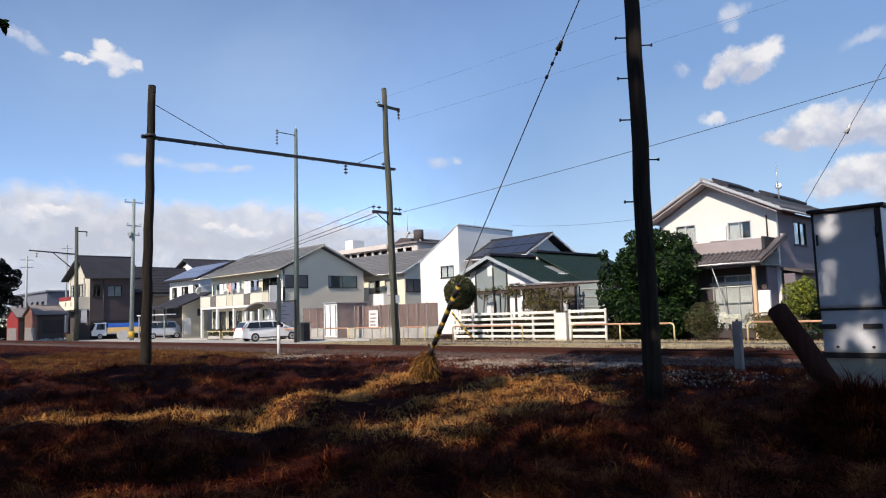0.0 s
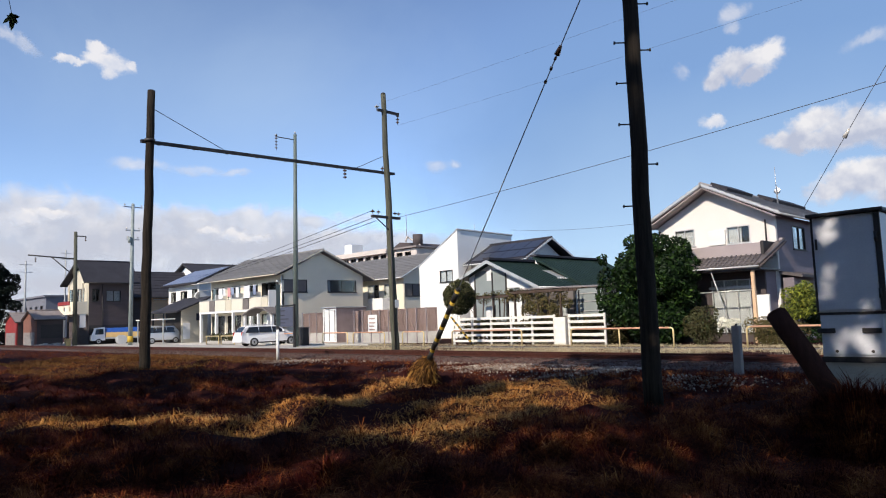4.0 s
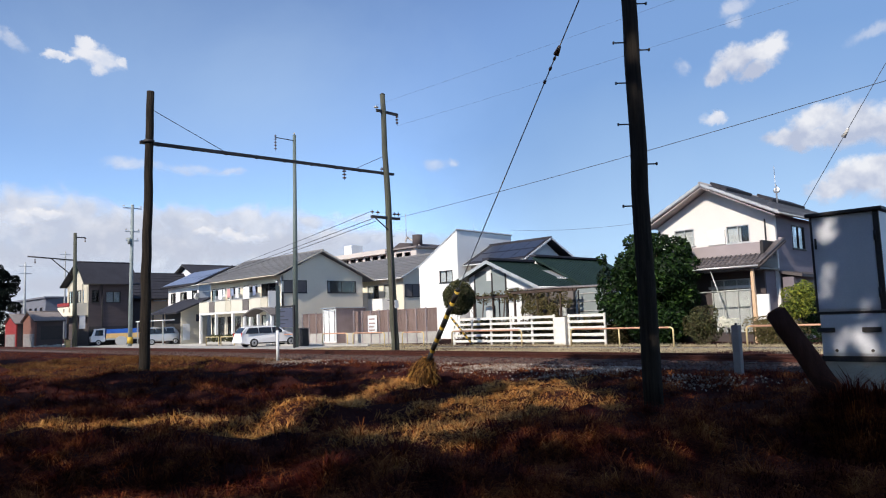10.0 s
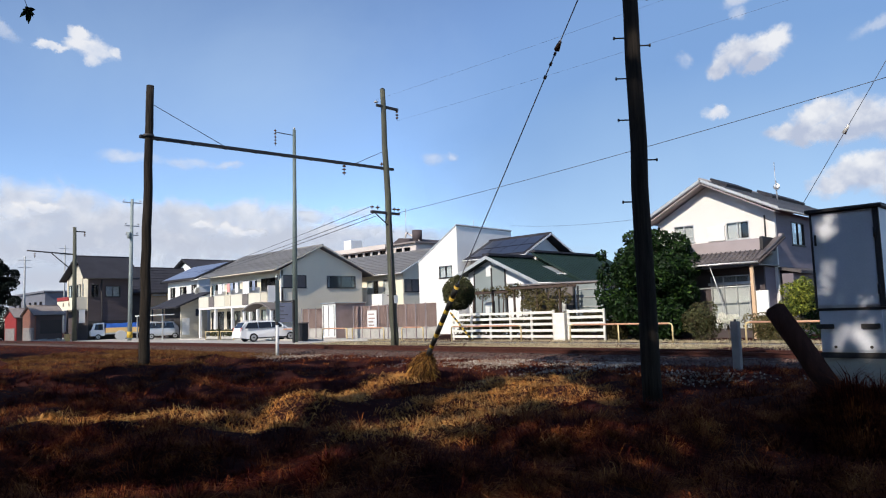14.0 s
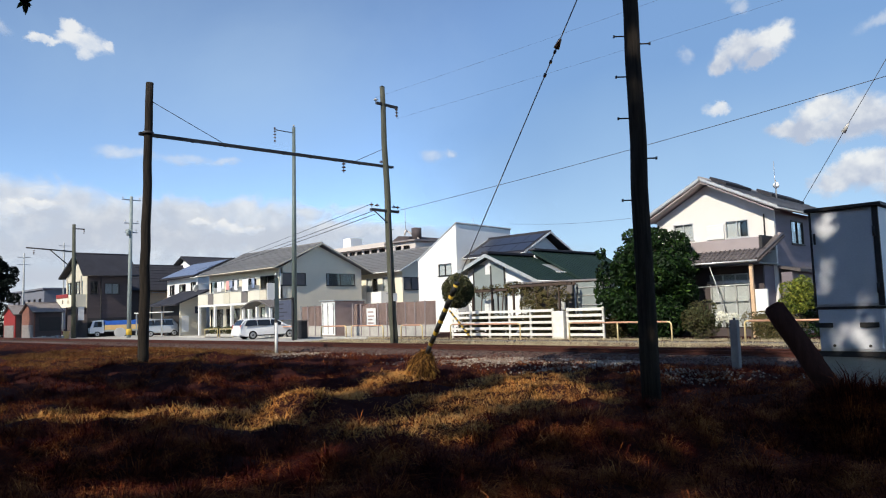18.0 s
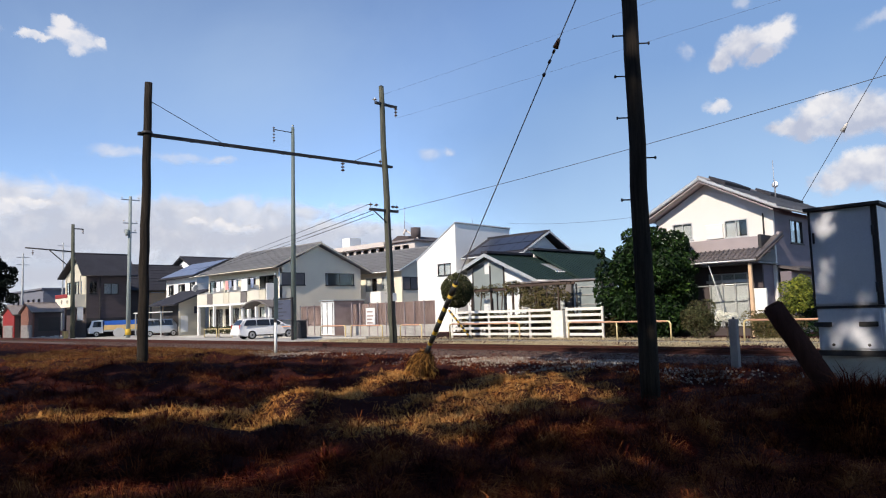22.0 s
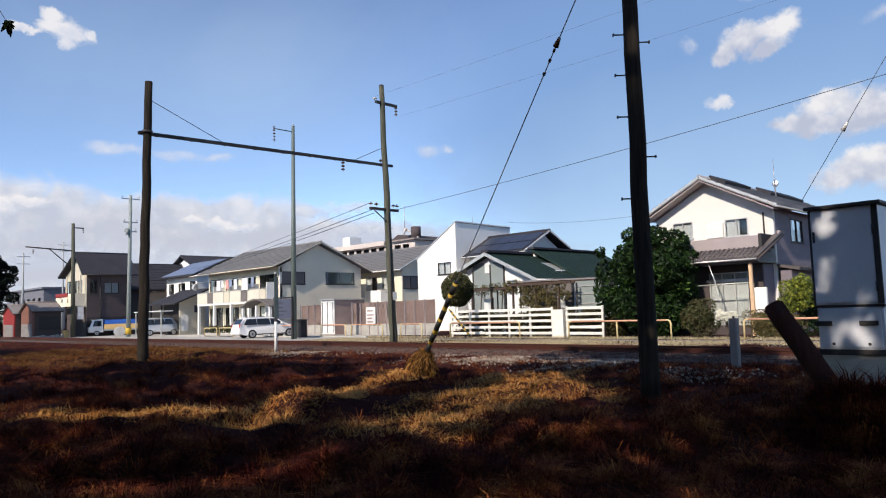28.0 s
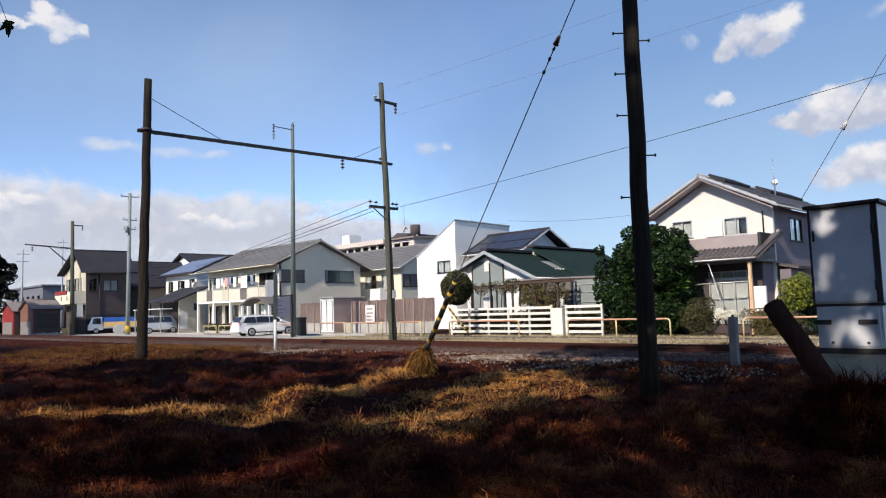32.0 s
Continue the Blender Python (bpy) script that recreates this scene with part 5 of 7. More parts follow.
def dark_house():
    h = thing("slate_roof_house", (-35.5, 44, 0), "pale grey house with a dark slate roof and white verges", "house")
    walls(h, -37.9, -32.6, 41.0, 46.1, 5.8, M["offwhite"], [], [])
    gable(h, "x", -32.6, 41.0, 46.1, 43.7, 5.8, 7.15, M["offwhite"])
    gable_roof(h, -38.2, -32.0, 40.4, 46.6, "x", 43.7, 7.45, 5.75, 6.05, M["slate"], fascia="trim")
    for i in range(4):
        for j in range(2):
            x, f0, f1 = -37.6 + i * 1.35, 0.12 + 0.42 * j, 0.50 + 0.42 * j
            def at(xx, f): return (xx, 43.7 + (40.4 - 43.7) * f, 7.45 + (5.75 - 7.45) * f + 0.06)
            part("solar_panel", quad_slab(bmesh.new(), [at(x, f0), at(x + 1.3, f0), at(x + 1.3, f1), at(x, f1)], (0, -0.41, 0.91), 0.04), M["solar"], h)


dark_house()


def right_house():
    h = thing("tiled_house", (-16, 40, 0), "two-storey white house with grey gable roof and tiled porch", "house")
    y0 = 35.6
    fw = [(-15.15, -13.98, 4.85, 5.75), (-17.95, -16.85, 4.95, 5.85)]
    sw = [(37.8, 39.6, 4.5, 5.7)]
    walls(h, -18.9, -12.75, y0, 49, 6.1, M["warmwhite"], fw, sw, z0=0, side_material=M["sidegrey"])
    part("gable", prism(bmesh.new(), [(-18.9, 6.1), (-12.75, 6.1), (-16.0, 7.75)], "y", y0, y0 + 0.18), M["warmwhite"], h)
    window(h, "y", y0, *fw[0], curtain=0.6)
    window(h, "y", y0, *fw[1], curtain=0.9)
    window(h, "x", -12.75, *sw[0], M["darktrim"], curtain=0.4)
    part("shutter_box", B(-16.1, -15.2, y0 - 0.12, y0 - 0.002, 4.85, 5.6, bevel=0.02), M["offwhite"], h, "white shutter box beside the window")
    part("drain_pipe", T((-13.2, y0 - 0.06, 4.8), (-13.2, y0 - 0.06, 5.9), 0.04, n=6), M["darktrim"], h)
    gable_roof(h, -19.4, -12.25, 34.8, 50, "y", -16.0, 8.03, 6.25, 6.12, M["paletile"], th=0.14, fascia="alu", courses=9)
    part("soffit", prism(bmesh.new(), [(-19.2, 6.02), (-16.0, 7.78), (-16.0, 7.84), (-19.2, 6.08)], "y", 34.86, 35.59), M["mauve"], h)
    part("soffit", prism(bmesh.new(), [(-12.45, 5.92), (-16.0, 7.78), (-16.0, 7.84), (-12.45, 5.98)], "y", 34.86, 35.59), M["mauve"], h)
    # solar collectors along the ridge
    for ya, yb in ((36.0, 39.3), (42.2, 47.6)):
        n = max(1, int((yb - ya) / 1.0))
        for i in range(n):
            y = ya + (yb - ya) * i / n
            part("solar_collector", quad_slab(bmesh.new(), [(-15.95, y, 8.24), (-15.95, y + (yb - ya) / n - 0.04, 8.24), (-15.1, y + (yb - ya) / n - 0.04, 7.80), (-15.1, y, 7.80)], (0.44, 0, 0.9), 0.19), M["collector"], h, "dark solar collector")
    d = part("dish", T((-14.3, 40.6, 8.0), (-14.2, 40.4, 8.05), 0.17, 0.13, 16), M["trim"], h, "white satellite dish")
    part("dish_pole", T((-14.3, 40.6, 7.3), (-14.3, 40.6, 8.3), 0.025, n=6), M["galv"], d)
    part("aerial", T((-14.2, 40.2, 7.3), (-14.2, 40.2, 9.3), 0.018, n=5), M["galv"], h)
    # balcony over the porch
    part("balcony_front", B(-18.6, -12.95, 34.05, 34.2, 4.1, 4.68, bevel=0.02), M["mauve"], h, "grey-mauve balcony parapet")
    part("balcony_side", B(-12.95, -12.8, 34.05, 35.59, 4.1, 4.75, bevel=0.02), M["darktrim"], h)
    # the porch roof runs on beside the balcony, up to the wall
    strip = part("side_strip", quad_slab(bmesh.new(), [(-12.78, 35.58, 4.80), (-12.36, 35.58, 4.80), (-12.60, 32.9, 3.58), (-12.96, 32.9, 3.58)], (0, -0.41, 0.912), 0.1), M["browntile"], h, "tiled strip beside the balcony")
    part("verge_tiles", chain([(-12.62, 32.82, 3.60), (-12.54, 33.7, 4.01), (-12.46, 34.6, 4.42), (-12.37, 35.58, 4.87)], 0.06, 8), M["browntile"], strip)
    part("verge_board", chain([(-12.58, 32.84, 3.47), (-12.33, 35.58, 4.72)], 0.06, 6), M["brownwall"], strip)
    part("ridge_end_tile", B(-12.58, -12.42, 35.4, 35.58, 4.76, 4.92, bevel=0.03), M["mauve"], h)
    part("balcony_floor", B(-18.6, -12.97, 34.21, 35.59, 3.95, 4.12), M["mauve"], h)
    # porch roof with tile rolls
    p = [(-18.9, 34.1, 4.12), (-12.97, 34.1, 4.12), (-12.97, 32.9, 3.58), (-18.9, 32.9, 3.58)]
    n = (0, -0.41, 0.912)
    pr = part("porch_roof", quad_slab(bmesh.new(), p, n, 0.1), M["browntile"], h, "brown-grey tiled porch roof")
    for i in range(27):
        x = -18.8 + i * 0.235
        part("tile_roll", T((x, 34.1, 4.14), (x, 32.88, 3.59), 0.05, n=6), M["browntile"], pr)
    for i in range(4):
        f = (i + 0.5) / 4
        part("tile_edge", B(-18.9, -12.97, 34.1 - 1.2 * f - 0.02, 34.1 - 1.2 * f + 0.02, 4.15 - 0.54 * f - 0.02, 4.15 - 0.54 * f + 0.03), M["browntile"], pr)
    part("porch_gutter", T((-18.9, 32.85, 3.5), (-12.62, 32.85, 3.5), 0.05, n=8), M["alu"], h)
    part("porch_ceiling", B(-18.8, -12.62, 33.0, 35.59, 3.36, 3.42), M["browntile"], h)
    for x in (-17.5, -13.05):
        part("porch_post", B(x - 0.07, x + 0.07, 33.1, 33.24, 0, 3.36), M["tanwall"], h, "light timber porch post")
    # brown front in a darker material that carries the porch's shade
    part("bay_front", holed_wall("y", 34.2, -18.5, -12.9, 0, 3.35, 0.15, [(-15.5, -13.6, 0.5, 3.0)]), M["brownwall"], h, "brown ground-floor front, darkened for the shade under the porch")
    part("bay_end", B(-13.05, -12.9, 34.36, 35.59, 0, 3.35), M["sidegrey"], h)
    window(h, "y", 34.2, -15.5, -13.6, 0.5, 3.0, leaves_=3, curtain=0.96)
    part("transom", B(-15.6, -13.5, 34.1, 34.19, 2.55, 2.68), M["alu"], h)
    part("hand_rail", T((-16.4, 33.2, 2.38), (-13.1, 33.2, 2.44), 0.035, n=8), M["alu"], h)
    part("low_wall", B(-13.0, -12.45, 33.3, 33.46, 0, 2.2, bevel=0.02), M["white"], h, "white screen wall by the porch")
    part("side_wing", B(-12.6, -12.1, 35.62, 40, 0, 3.0), M["sidegrey"], h)
    part("side_awning", quad_slab(bmesh.new(), [(-12.74, 35.62, 3.34), (-11.7, 35.62, 3.12), (-11.7, 40.2, 3.12), (-12.74, 40.2, 3.34)], (0.2, 0, 0.98), 0.14), M["browntile"], h, "dark awning along the side wall")
    part("down_pipe", chain([(-14.95, 33.0, 3.40), (-14.7, 33.05, 2.5), (-14.5, 33.1, 1.6), (-14.45, 33.1, 0.4)], 0.028, 8), M["alu"], h)


right_house()


def left_houses():
    # brown house by the far pole
    h = thing("brown_house", (-85, 29, 0), "brown-grey two-storey house with a dark gable roof", "house")
    sw = [(29.0, 30.6, 4.7, 5.9), (27.5, 28.3, 4.7, 6.1)]
    fw = [(-88.2, -86.6, 4.7, 6.2), (-85.4, -83.2, 4.7, 6.2)]
    walls(h, -88.7, -81.9, 27.2, 31.9, 6.75, M["brownwall"], fw, sw)
    part("front_render", holed_wall("y", 27.16, -88.7, -81.9, 3.2, 6.75, 0.036, fw), M["beige"], h, "beige rendered upper front")
    part("gable", prism(bmesh.new(), [(-88.7, 6.75), (-81.9, 6.75), (-83.9, 9.0)], "y", 27.16, 27.35), M["beige"], h)
    for f in fw:
        window(h, "y", 27.16, *f, M["darktrim"], curtain=0.4)
    window(h, "x", -81.9, *sw[0], M["darktrim"], curtain=0.95)
    window(h, "x", -81.9, *sw[1], M["darktrim"])
    gable_roof(h, -89.3, -81.2, 26.5, 32.4, "y", -83.9, 9.3, 6.8, 6.75, M["slate"], fascia="darktrim")
    part("balcony_floor", B(-88.4, -82.1, 26.1, 27.15, 3.35, 3.5), M["cream"], h)
    part("balcony_front", holed_wall("y", 26.05, -88.4, -82.0, 3.35, 4.7, 0.1, [(-86.5, -86.0, 3.75, 4.2), (-84.6, -84.1, 3.75, 4.2)]), M["cream"], h, "cream balcony parapet with two small openings")
    part("balcony_end", B(-82.1, -82.0, 26.16, 27.15, 3.35, 4.7), M["cream"], h)
    for x in (-88.3, -85.2, -82.1):
        part("balcony_post", B(x - 0.08, x + 0.08, 26.07, 26.23, 0, 3.348), M["brownwall"], h)
    for x in (-86.6, -82.1):
        part("roof_post", B(x - 0.07, x + 0.07, 26.55, 26.69, 4.71, 6.72), M["cream"], h)
    part("bedding", B(-88.2, -84.3, 25.94, 26.04, 4.42, 4.82, bevel=0.03), M["redsheet"], h, "dark red bedding hung over the balcony")
    part("white_screen", B(-82.1, -82.04, 26.35, 26.95, 1.9, 3.34), M["white"], h, "white screen under the balcony")
    part("dark_base", B(-81.895, -81.86, 27.25, 31.85, 0, 2.1), M["darktrim"], h, "dark lower wall behind the truck")
    part("drain_pipe", T((-81.84, 28.6, 0), (-81.84, 28.6, 6.6), 0.05, n=6), M["darktrim"], h)
    # solar roof house and its neighbours
    s = thing("solar_roof_house", (-75, 36, 0), "white two-storey house with a blue-grey solar roof", "house")
    fw = [(-78.6, -77.4, 4.4, 5.5), (-76.2, -74.6, 4.3, 5.5), (-73.4, -72.2, 4.4, 5.6)]
    walls(s, -79.3, -71.8, 34.9, 42, 6.1, M["white"], fw, [])
    for f in fw:
        window(s, "y", 34.9, *f, M["darktrim"], curtain=0.3)
    gable(s, "x", -71.8, 34.9, 42, 38.5, 6.1, 7.9, M["white"])
    gable_roof(s, -79.9, -71.2, 34.2, 42.8, "x", 38.5, 8.15, 6.22, 6.0, M["slate"], fascia="darktrim")
    for i in range(6):
        for j in range(2):
            x, f0, f1 = -79.6 + i * 1.36, 0.08 + 0.45 * j, 0.51 + 0.45 * j
            def at(xx, f): return (xx, 38.5 + (34.2 - 38.5) * f, 8.15 + (6.22 - 8.15) * f + 0.06)
            part("solar_panel", quad_slab(bmesh.new(), [at(x, f0), at(x + 1.32, f0), at(x + 1.32, f1), at(x, f1)], (0, -0.41, 0.91), 0.04), M["bluesolar"], s)
    t = thing("dormer_house", (-90, 46, 0), "white house behind with a dark gable roof", "house")
    walls(t, -95.5, -86.5, 42.6, 50, 7.9, M["white"], [], [])
    part("gable", prism(bmesh.new(), [(-95.5, 7.9), (-86.5, 7.9), (-91.3, 9.6)], "y", 42.6, 42.8), M["white"], t)
    gable_roof(t, -96.2, -86.0, 42.0, 51, "y", -91.3, 9.98, 7.9, 7.7, M["slate"], fascia="darktrim")
    # outbuilding with a single slope, its closed end in the shade
    o = thing("outbuilding", (-69, 32, 0), "grey-beige outbuilding with a sloping dark roof", "outbuilding")
    part("wall_end", prism(bmesh.new(), [(31.0, 0), (33.7, 0), (33.7, 4.3), (31.0, 3.25)], "x", -67.5, -67.65), M["beige"], o)
    part("wall_front", B(-72.5, -67.66, 31.6, 31.75, 0, 3.2), M["darktrim"], o)
    part("wall_back", B(-72.5, -67.66, 33.55, 33.7, 0, 4.1), M["offwhite"], o)
    part("door", B(-67.495, -67.44, 31.15, 31.85, 0.4, 2.0), M["trim"], o, "white door")
    part("window", B(-67.495, -67.46, 32.5, 33.2, 2.2, 2.9), M["solar"], o, "small dark window")
    part("roof_slope", quad_slab(bmesh.new(), [(-73.2, 30.2, 3.15), (-66.9, 30.2, 3.15), (-66.9, 33.9, 4.62), (-73.2, 33.9, 4.62)], (0, -0.37, 0.93), 0.16), M["slate"], o)
    for x in (-72.9, -70.4):
        part("porch_post", B(x - 0.06, x + 0.06, 30.4, 30.52, 0, 3.1), M["darktrim"], o)
    # tan house behind the van
    a = thing("tan_house", (-92, 38, 0), "tan-sided house with a dark roof", "house")
    walls(a, -95.4, -88.6, 33.4, 45, 5.6, M["tanwall"])
    part("gable", prism(bmesh.new(), [(-95.4, 5.6), (-88.6, 5.6), (-92.0, 8.5)], "y", 33.4, 33.58), M["tanwall"], a)
    gable_roof(a, -96.2, -87.8, 32.8, 45.6, "y", -92.0, 8.8, 5.45, 5.4, M["slate"], fascia="darktrim", courses=9)
    # dark sheet over the near part of the side wall
    part("dark_cladding", B(-88.595, -88.54, 33.4, 36.1, 0, 5.3), M["brownwall"], a, "dark part of the side wall")
    part("white_rail", B(-88.59, -88.3, 37.0, 38.6, 5.05, 5.2), M["trim"], a)
    cp = thing("carport", (-70.2, 29.6, 0), "white flat carport over the van", "carport")
    part("roof_sheet", B(-73.4, -67.0, 28.9, 30.12, 2.36, 2.45, bevel=0.01), M["trim"], cp)
    for x in (-73.2, -67.2):
        part("post", B(x - 0.05, x + 0.05, 29.0, 29.1, 0, 2.358), M["alu"], cp)
    # sheds at the end of the row
    for x0, x1, ya, z, m, r in ((-93.2, -88.7, 22.0, 2.75, "redsheet", "roofsheet"), (-86.1, -81.7, 22.0, 2.85, "pinksheet", "roofsheet")):
        k = thing("shed", (x0, ya, 0), "faded red shed with a weathered gable roof" if m == "redsheet" else "faded pink-brown shed with a weathered roof", "shed", "sheds")
        xm = (x0 + x1) / 2
        part("front", B(x0, x1, ya, ya + 0.12, 0, z), M[m], k)
        part("gable", prism(bmesh.new(), [(x0, z), (x1, z), (xm, z + 0.85)], "y", ya, ya + 0.12), M[m], k)
        part("side", B(x1 - 0.12, x1, ya + 0.12, ya + 2.6, 0, z), M["brownwall"], k)
        gable_roof(k, x0 - 0.2, x1 + 0.2, ya - 0.2, ya + 2.8, "y", xm, z + 1.0, z + 0.02, z + 0.02, M[r], th=0.1, fascia="darktrim")
        part("door", B(xm - 1.9, xm + 1.9, ya - 0.05, ya - 0.004, 0, 1.55), M["old_concrete"], k, "grey lower door")
        part("dark_opening", B(x1 + 0.004, x1 + 0.04, ya + 0.5, ya + 2.5, 0.9, 2.3), M["darktrim"], k)
    # added bush that only darkens the bright gap left of the red shed
    hg = thing("filler_bush", (-98, 20.8, 0), "dark bush added to close the bright gap beyond the red shed", "bush")
    rng = np.random.default_rng(52)
    v, f = leaf_cloud(rng, [(-98 + 2.4 * rng.random(), 17.5 + 5.5 * rng.random(), 0.5 + 2.3 * rng.random()) for _ in range(50)], [0.6 + 0.4 * rng.random() for _ in range(50)], 9000, 0.12)
    raw_part("foliage", v, f, M["needle"], hg)
    # low pale blocks and a crate before the sheds
    for i in range(7):
        y = 21.7 + i * 0.42
        bl = thing("pale_block", (-80.8, y, 0), "low pale concrete block before the sheds", "block", "pale blocks")
        part("block", B(-81.0, -80.6, y, y + 0.33, 0, 0.30 + 0.05 * (i % 3), bevel=0.03), M["concrete"], bl)
    cr = thing("wooden_crate", (-80.6, 24.9, 0), "ochre wooden crate beside the far pole", "crate")
    part("crate", B(-81.0, -80.3, 24.55, 24.95, 0, 0.75, bevel=0.02), M["board"], cr)
    part("crate_top", B(-81.03, -80.27, 24.52, 24.98, 0.752, 0.79), M["board"], cr)
    rl = thing("cable_reel", (-75.6, 28.4, 0), "pale upright cable reel by the concrete pole", "cable reel")
    part("drum", T((-76.0, 28.4, 0.5), (-75.6, 28.4, 0.5), 0.28, n=16), M["green_steel"], rl)
    for x in (-76.05, -75.6):
        part("flange", T((x, 28.4, 0.5), (x + 0.05, 28.4, 0.5), 0.5, n=20), M["offwhite"], rl)
    # long pale works building far behind
    f = thing("works_building", (-225, 62, 0), "long low blue-grey works building far off", "building")
    walls(f, -250, -214, 60, 72, 11.0, M["farblue"], [(-244 + i * 5, -241.5 + i * 5, 7.0, 8.6) for i in range(6)], [])
    for i in range(6):
        part("window_pane", B(-244 + i * 5, -241.5 + i * 5, 60.5, 60.6, 7.0, 8.6), M["solar"], f)
    part("roof_slab", B(-251, -213.5, 59.5, 72.5, 11.01, 11.5), M["farblue"], f)


left_houses()

# ---- fences and barriers ----


def fences():
    # white slatted fence in two runs with a pillar between
    for x0, x1 in ((-30.15, -22.7), (-21.75, -19.6)):
        f = thing("slat_fence", (x0, 30.8, 0), "old white-painted slatted fence along the road", "fence", "white fences")
        n = max(2, round((x1 - x0) / 1.5) + 1)
        for i in range(n):
            x = x0 + (x1 - x0) * i / (n - 1)
            part("post", B(x - 0.05, x + 0.05, 30.83, 30.93, -0.1, 1.62, bevel=0.008), M["fencewhite"], f)
        for z in (0.22, 0.55, 0.88, 1.20, 1.50):
            for i in range(n - 1):
                a, b = x0 + (x1 - x0) * i / (n - 1), x0 + (x1 - x0) * (i + 1) / (n - 1)
                dz = random.uniform(-0.012, 0.012)
                part("slat", B(a - 0.04 if i == 0 else a + 0.003, b - 0.003, 30.795, 30.828, z - 0.07 + dz, z + 0.07 + dz, bevel=0.006), M["fencewhite"], f)
    p = thing("gate_pillar", (-22.28, 30.9, 0), "cream gate pillar between the fence runs", "pillar")
    part("pillar", B(-22.62, -21.94, 30.75, 31.05, -0.1, 1.46, bevel=0.02), M["fencewhite"], p)
    # clipped shrubs behind the white fence
    hd = thing("garden_hedge", (-25, 31.7, 0), "dark uneven garden hedge behind the white fence", "hedge")
    rng = np.random.default_rng(19)
    cs = [(-30.4 + 11.5 * rng.random(), 31.75 + 0.35 * rng.random(), 0.25 + 0.95 * rng.random()) for _ in range(110)]
    v, f_ = leaf_cloud(rng, cs, [0.26 + 0.14 * rng.random() for _ in cs], 19000, 0.07)
    raw_part("foliage", v, f_, M["dark_hedge"], hd)
    # brown corrugated fence on a pale block wall
    w = thing("block_wall", (-40, 32.9, 0), "low pale concrete block wall under the brown fence", "wall")
    for i in range(30):
        for j in range(4):
            x = -49.4 + i * 0.52 + 0.26 * (j % 2)
            part("block", B(x, x + 0.51, 32.92, 33.10, -0.02 + j * 0.2, 0.174 + j * 0.2), M["concrete"], w)
    f = thing("corrugated_fence", (-42, 33, 0), "rust-brown corrugated sheet fence", "fence")
    for i in range(16):
        x = -49.4 + i * 0.98
        if -46.3 < x < -43.4:
            continue
        bm = bmesh.new()
        pts = []
        k = 10
        for q in range(k + 1):
            pts.append((x + 0.97 * q / k, 33.0 + (0.02 if q % 2 else -0.02)))
        vs = [[bm.verts.new((a, b, z)) for a, b in pts] for z in (0.78, 2.36)]
        for q in range(k):
            bm.faces.new((vs[0][q], vs[0][q + 1], vs[1][q + 1], vs[1][q]))
        bmesh.ops.solidify(bm, geom=bm.faces[:], thickness=0.01)
        part("sheet", bm, M["rustfence"], f)
        part("post", B(x - 0.03, x + 0.03, 32.86, 32.915, 0.0, 2.42), M["mauve"], f)
    # pale store shed standing behind the fence
    s = thing("store_shed", (-44.4, 33, 0), "white steel store shed standing in the fence line", "shed")
    part("body", B(-45.25, -43.62, 32.06, 34.9, 0, 2.66, bevel=0.02), M["rustfence"], s)
    part("white_front", B(-45.28, -43.6, 32.0, 32.055, 0.1, 2.6, bevel=0.01), M["trim"], s)
    part("roof", B(-45.4, -43.5, 31.9, 35.0, 2.665, 2.74), M["alu"], s)
    for x in (-45.1, -44.45, -43.75):
        part("door_edge", B(x - 0.03, x + 0.03, 31.98, 31.998, 0.2, 2.5), M["darktrim"], s)
    # poster on the fence: plain bars for its text
    n = thing("fence_poster", (-40.3, 32.85, 1.4), "white poster on the brown fence", "poster")
    part("sheet", B(-40.85, -39.8, 32.84, 32.86, 0.72, 2.02), M["trim"], n)
    for z in (1.75, 1.45, 1.2, 0.95):
        part("text_bar", B(-40.7, -40.0 + random.uniform(-0.2, 0.1), 32.825, 32.836, z - 0.05, z + 0.05), M["rustfence"], n)
    # pipe barriers
    def barrier(x0, x1, y, m, h=0.86):
        g = thing("pipe_barrier", (x0, y, 0), "painted steel pipe barrier beside the road", "barrier", "pipe barriers")
        r = 0.12
        pts = [(x0, y, -0.05), (x0, y, h - r), (x0 + r * 0.3, y, h - r * 0.3), (x0 + r, y, h), (x1 - r, y, h), (x1 - r * 0.3, y, h - r * 0.3), (x1, y, h - r), (x1, y, -0.05)]
        part("hoop", chain(pts, 0.04, 8), M["guard"], g)
        part("rail_sleeve", T((x0 + r * 1.5, y, h), (x1 - r * 1.5, y, h), 0.043, n=8), M[m], g, "faded orange band")
        k = int((x1 - x0) // 2.6)
        for i in range(1, k):
            x = x0 + (x1 - x0) * i / k
            part("leg", T((x, y, -0.05), (x, y, h), 0.035, n=8), M["guard"], g)
    for x0, x1, m in ((-20.5, -15.1, "guardred"), (-11.9, -7.0, "guardred"), (-28.7, -23.6, "guardred"), (-32.7, -30.8, "guardred"), (-37.6, -34.4, "guardred"), (-41.0, -38.2, "guardred"), (-47.5, -43.5, "guardred")):
        barrier(x0, x1, 29.2 if x0 > -30 else 28.95, m)
    for x in (-57.6, -55.0):
        b = thing("planter", (x, 28.9, 0), "low pale barrier planter with a brown shrub", "planter", "planters")
        part("trough", B(x, x + 2.2, 28.7, 29.2, 0.0, 0.35, bevel=0.02), M["concrete"], b)
        part("hoop", chain([(x, 28.65, 0), (x, 28.65, 0.75), (x + 2.2, 28.65, 0.75), (x + 2.2, 28.65, 0)], 0.04, 6), M["guard"], b)
        rng = np.random.default_rng(int(-x))
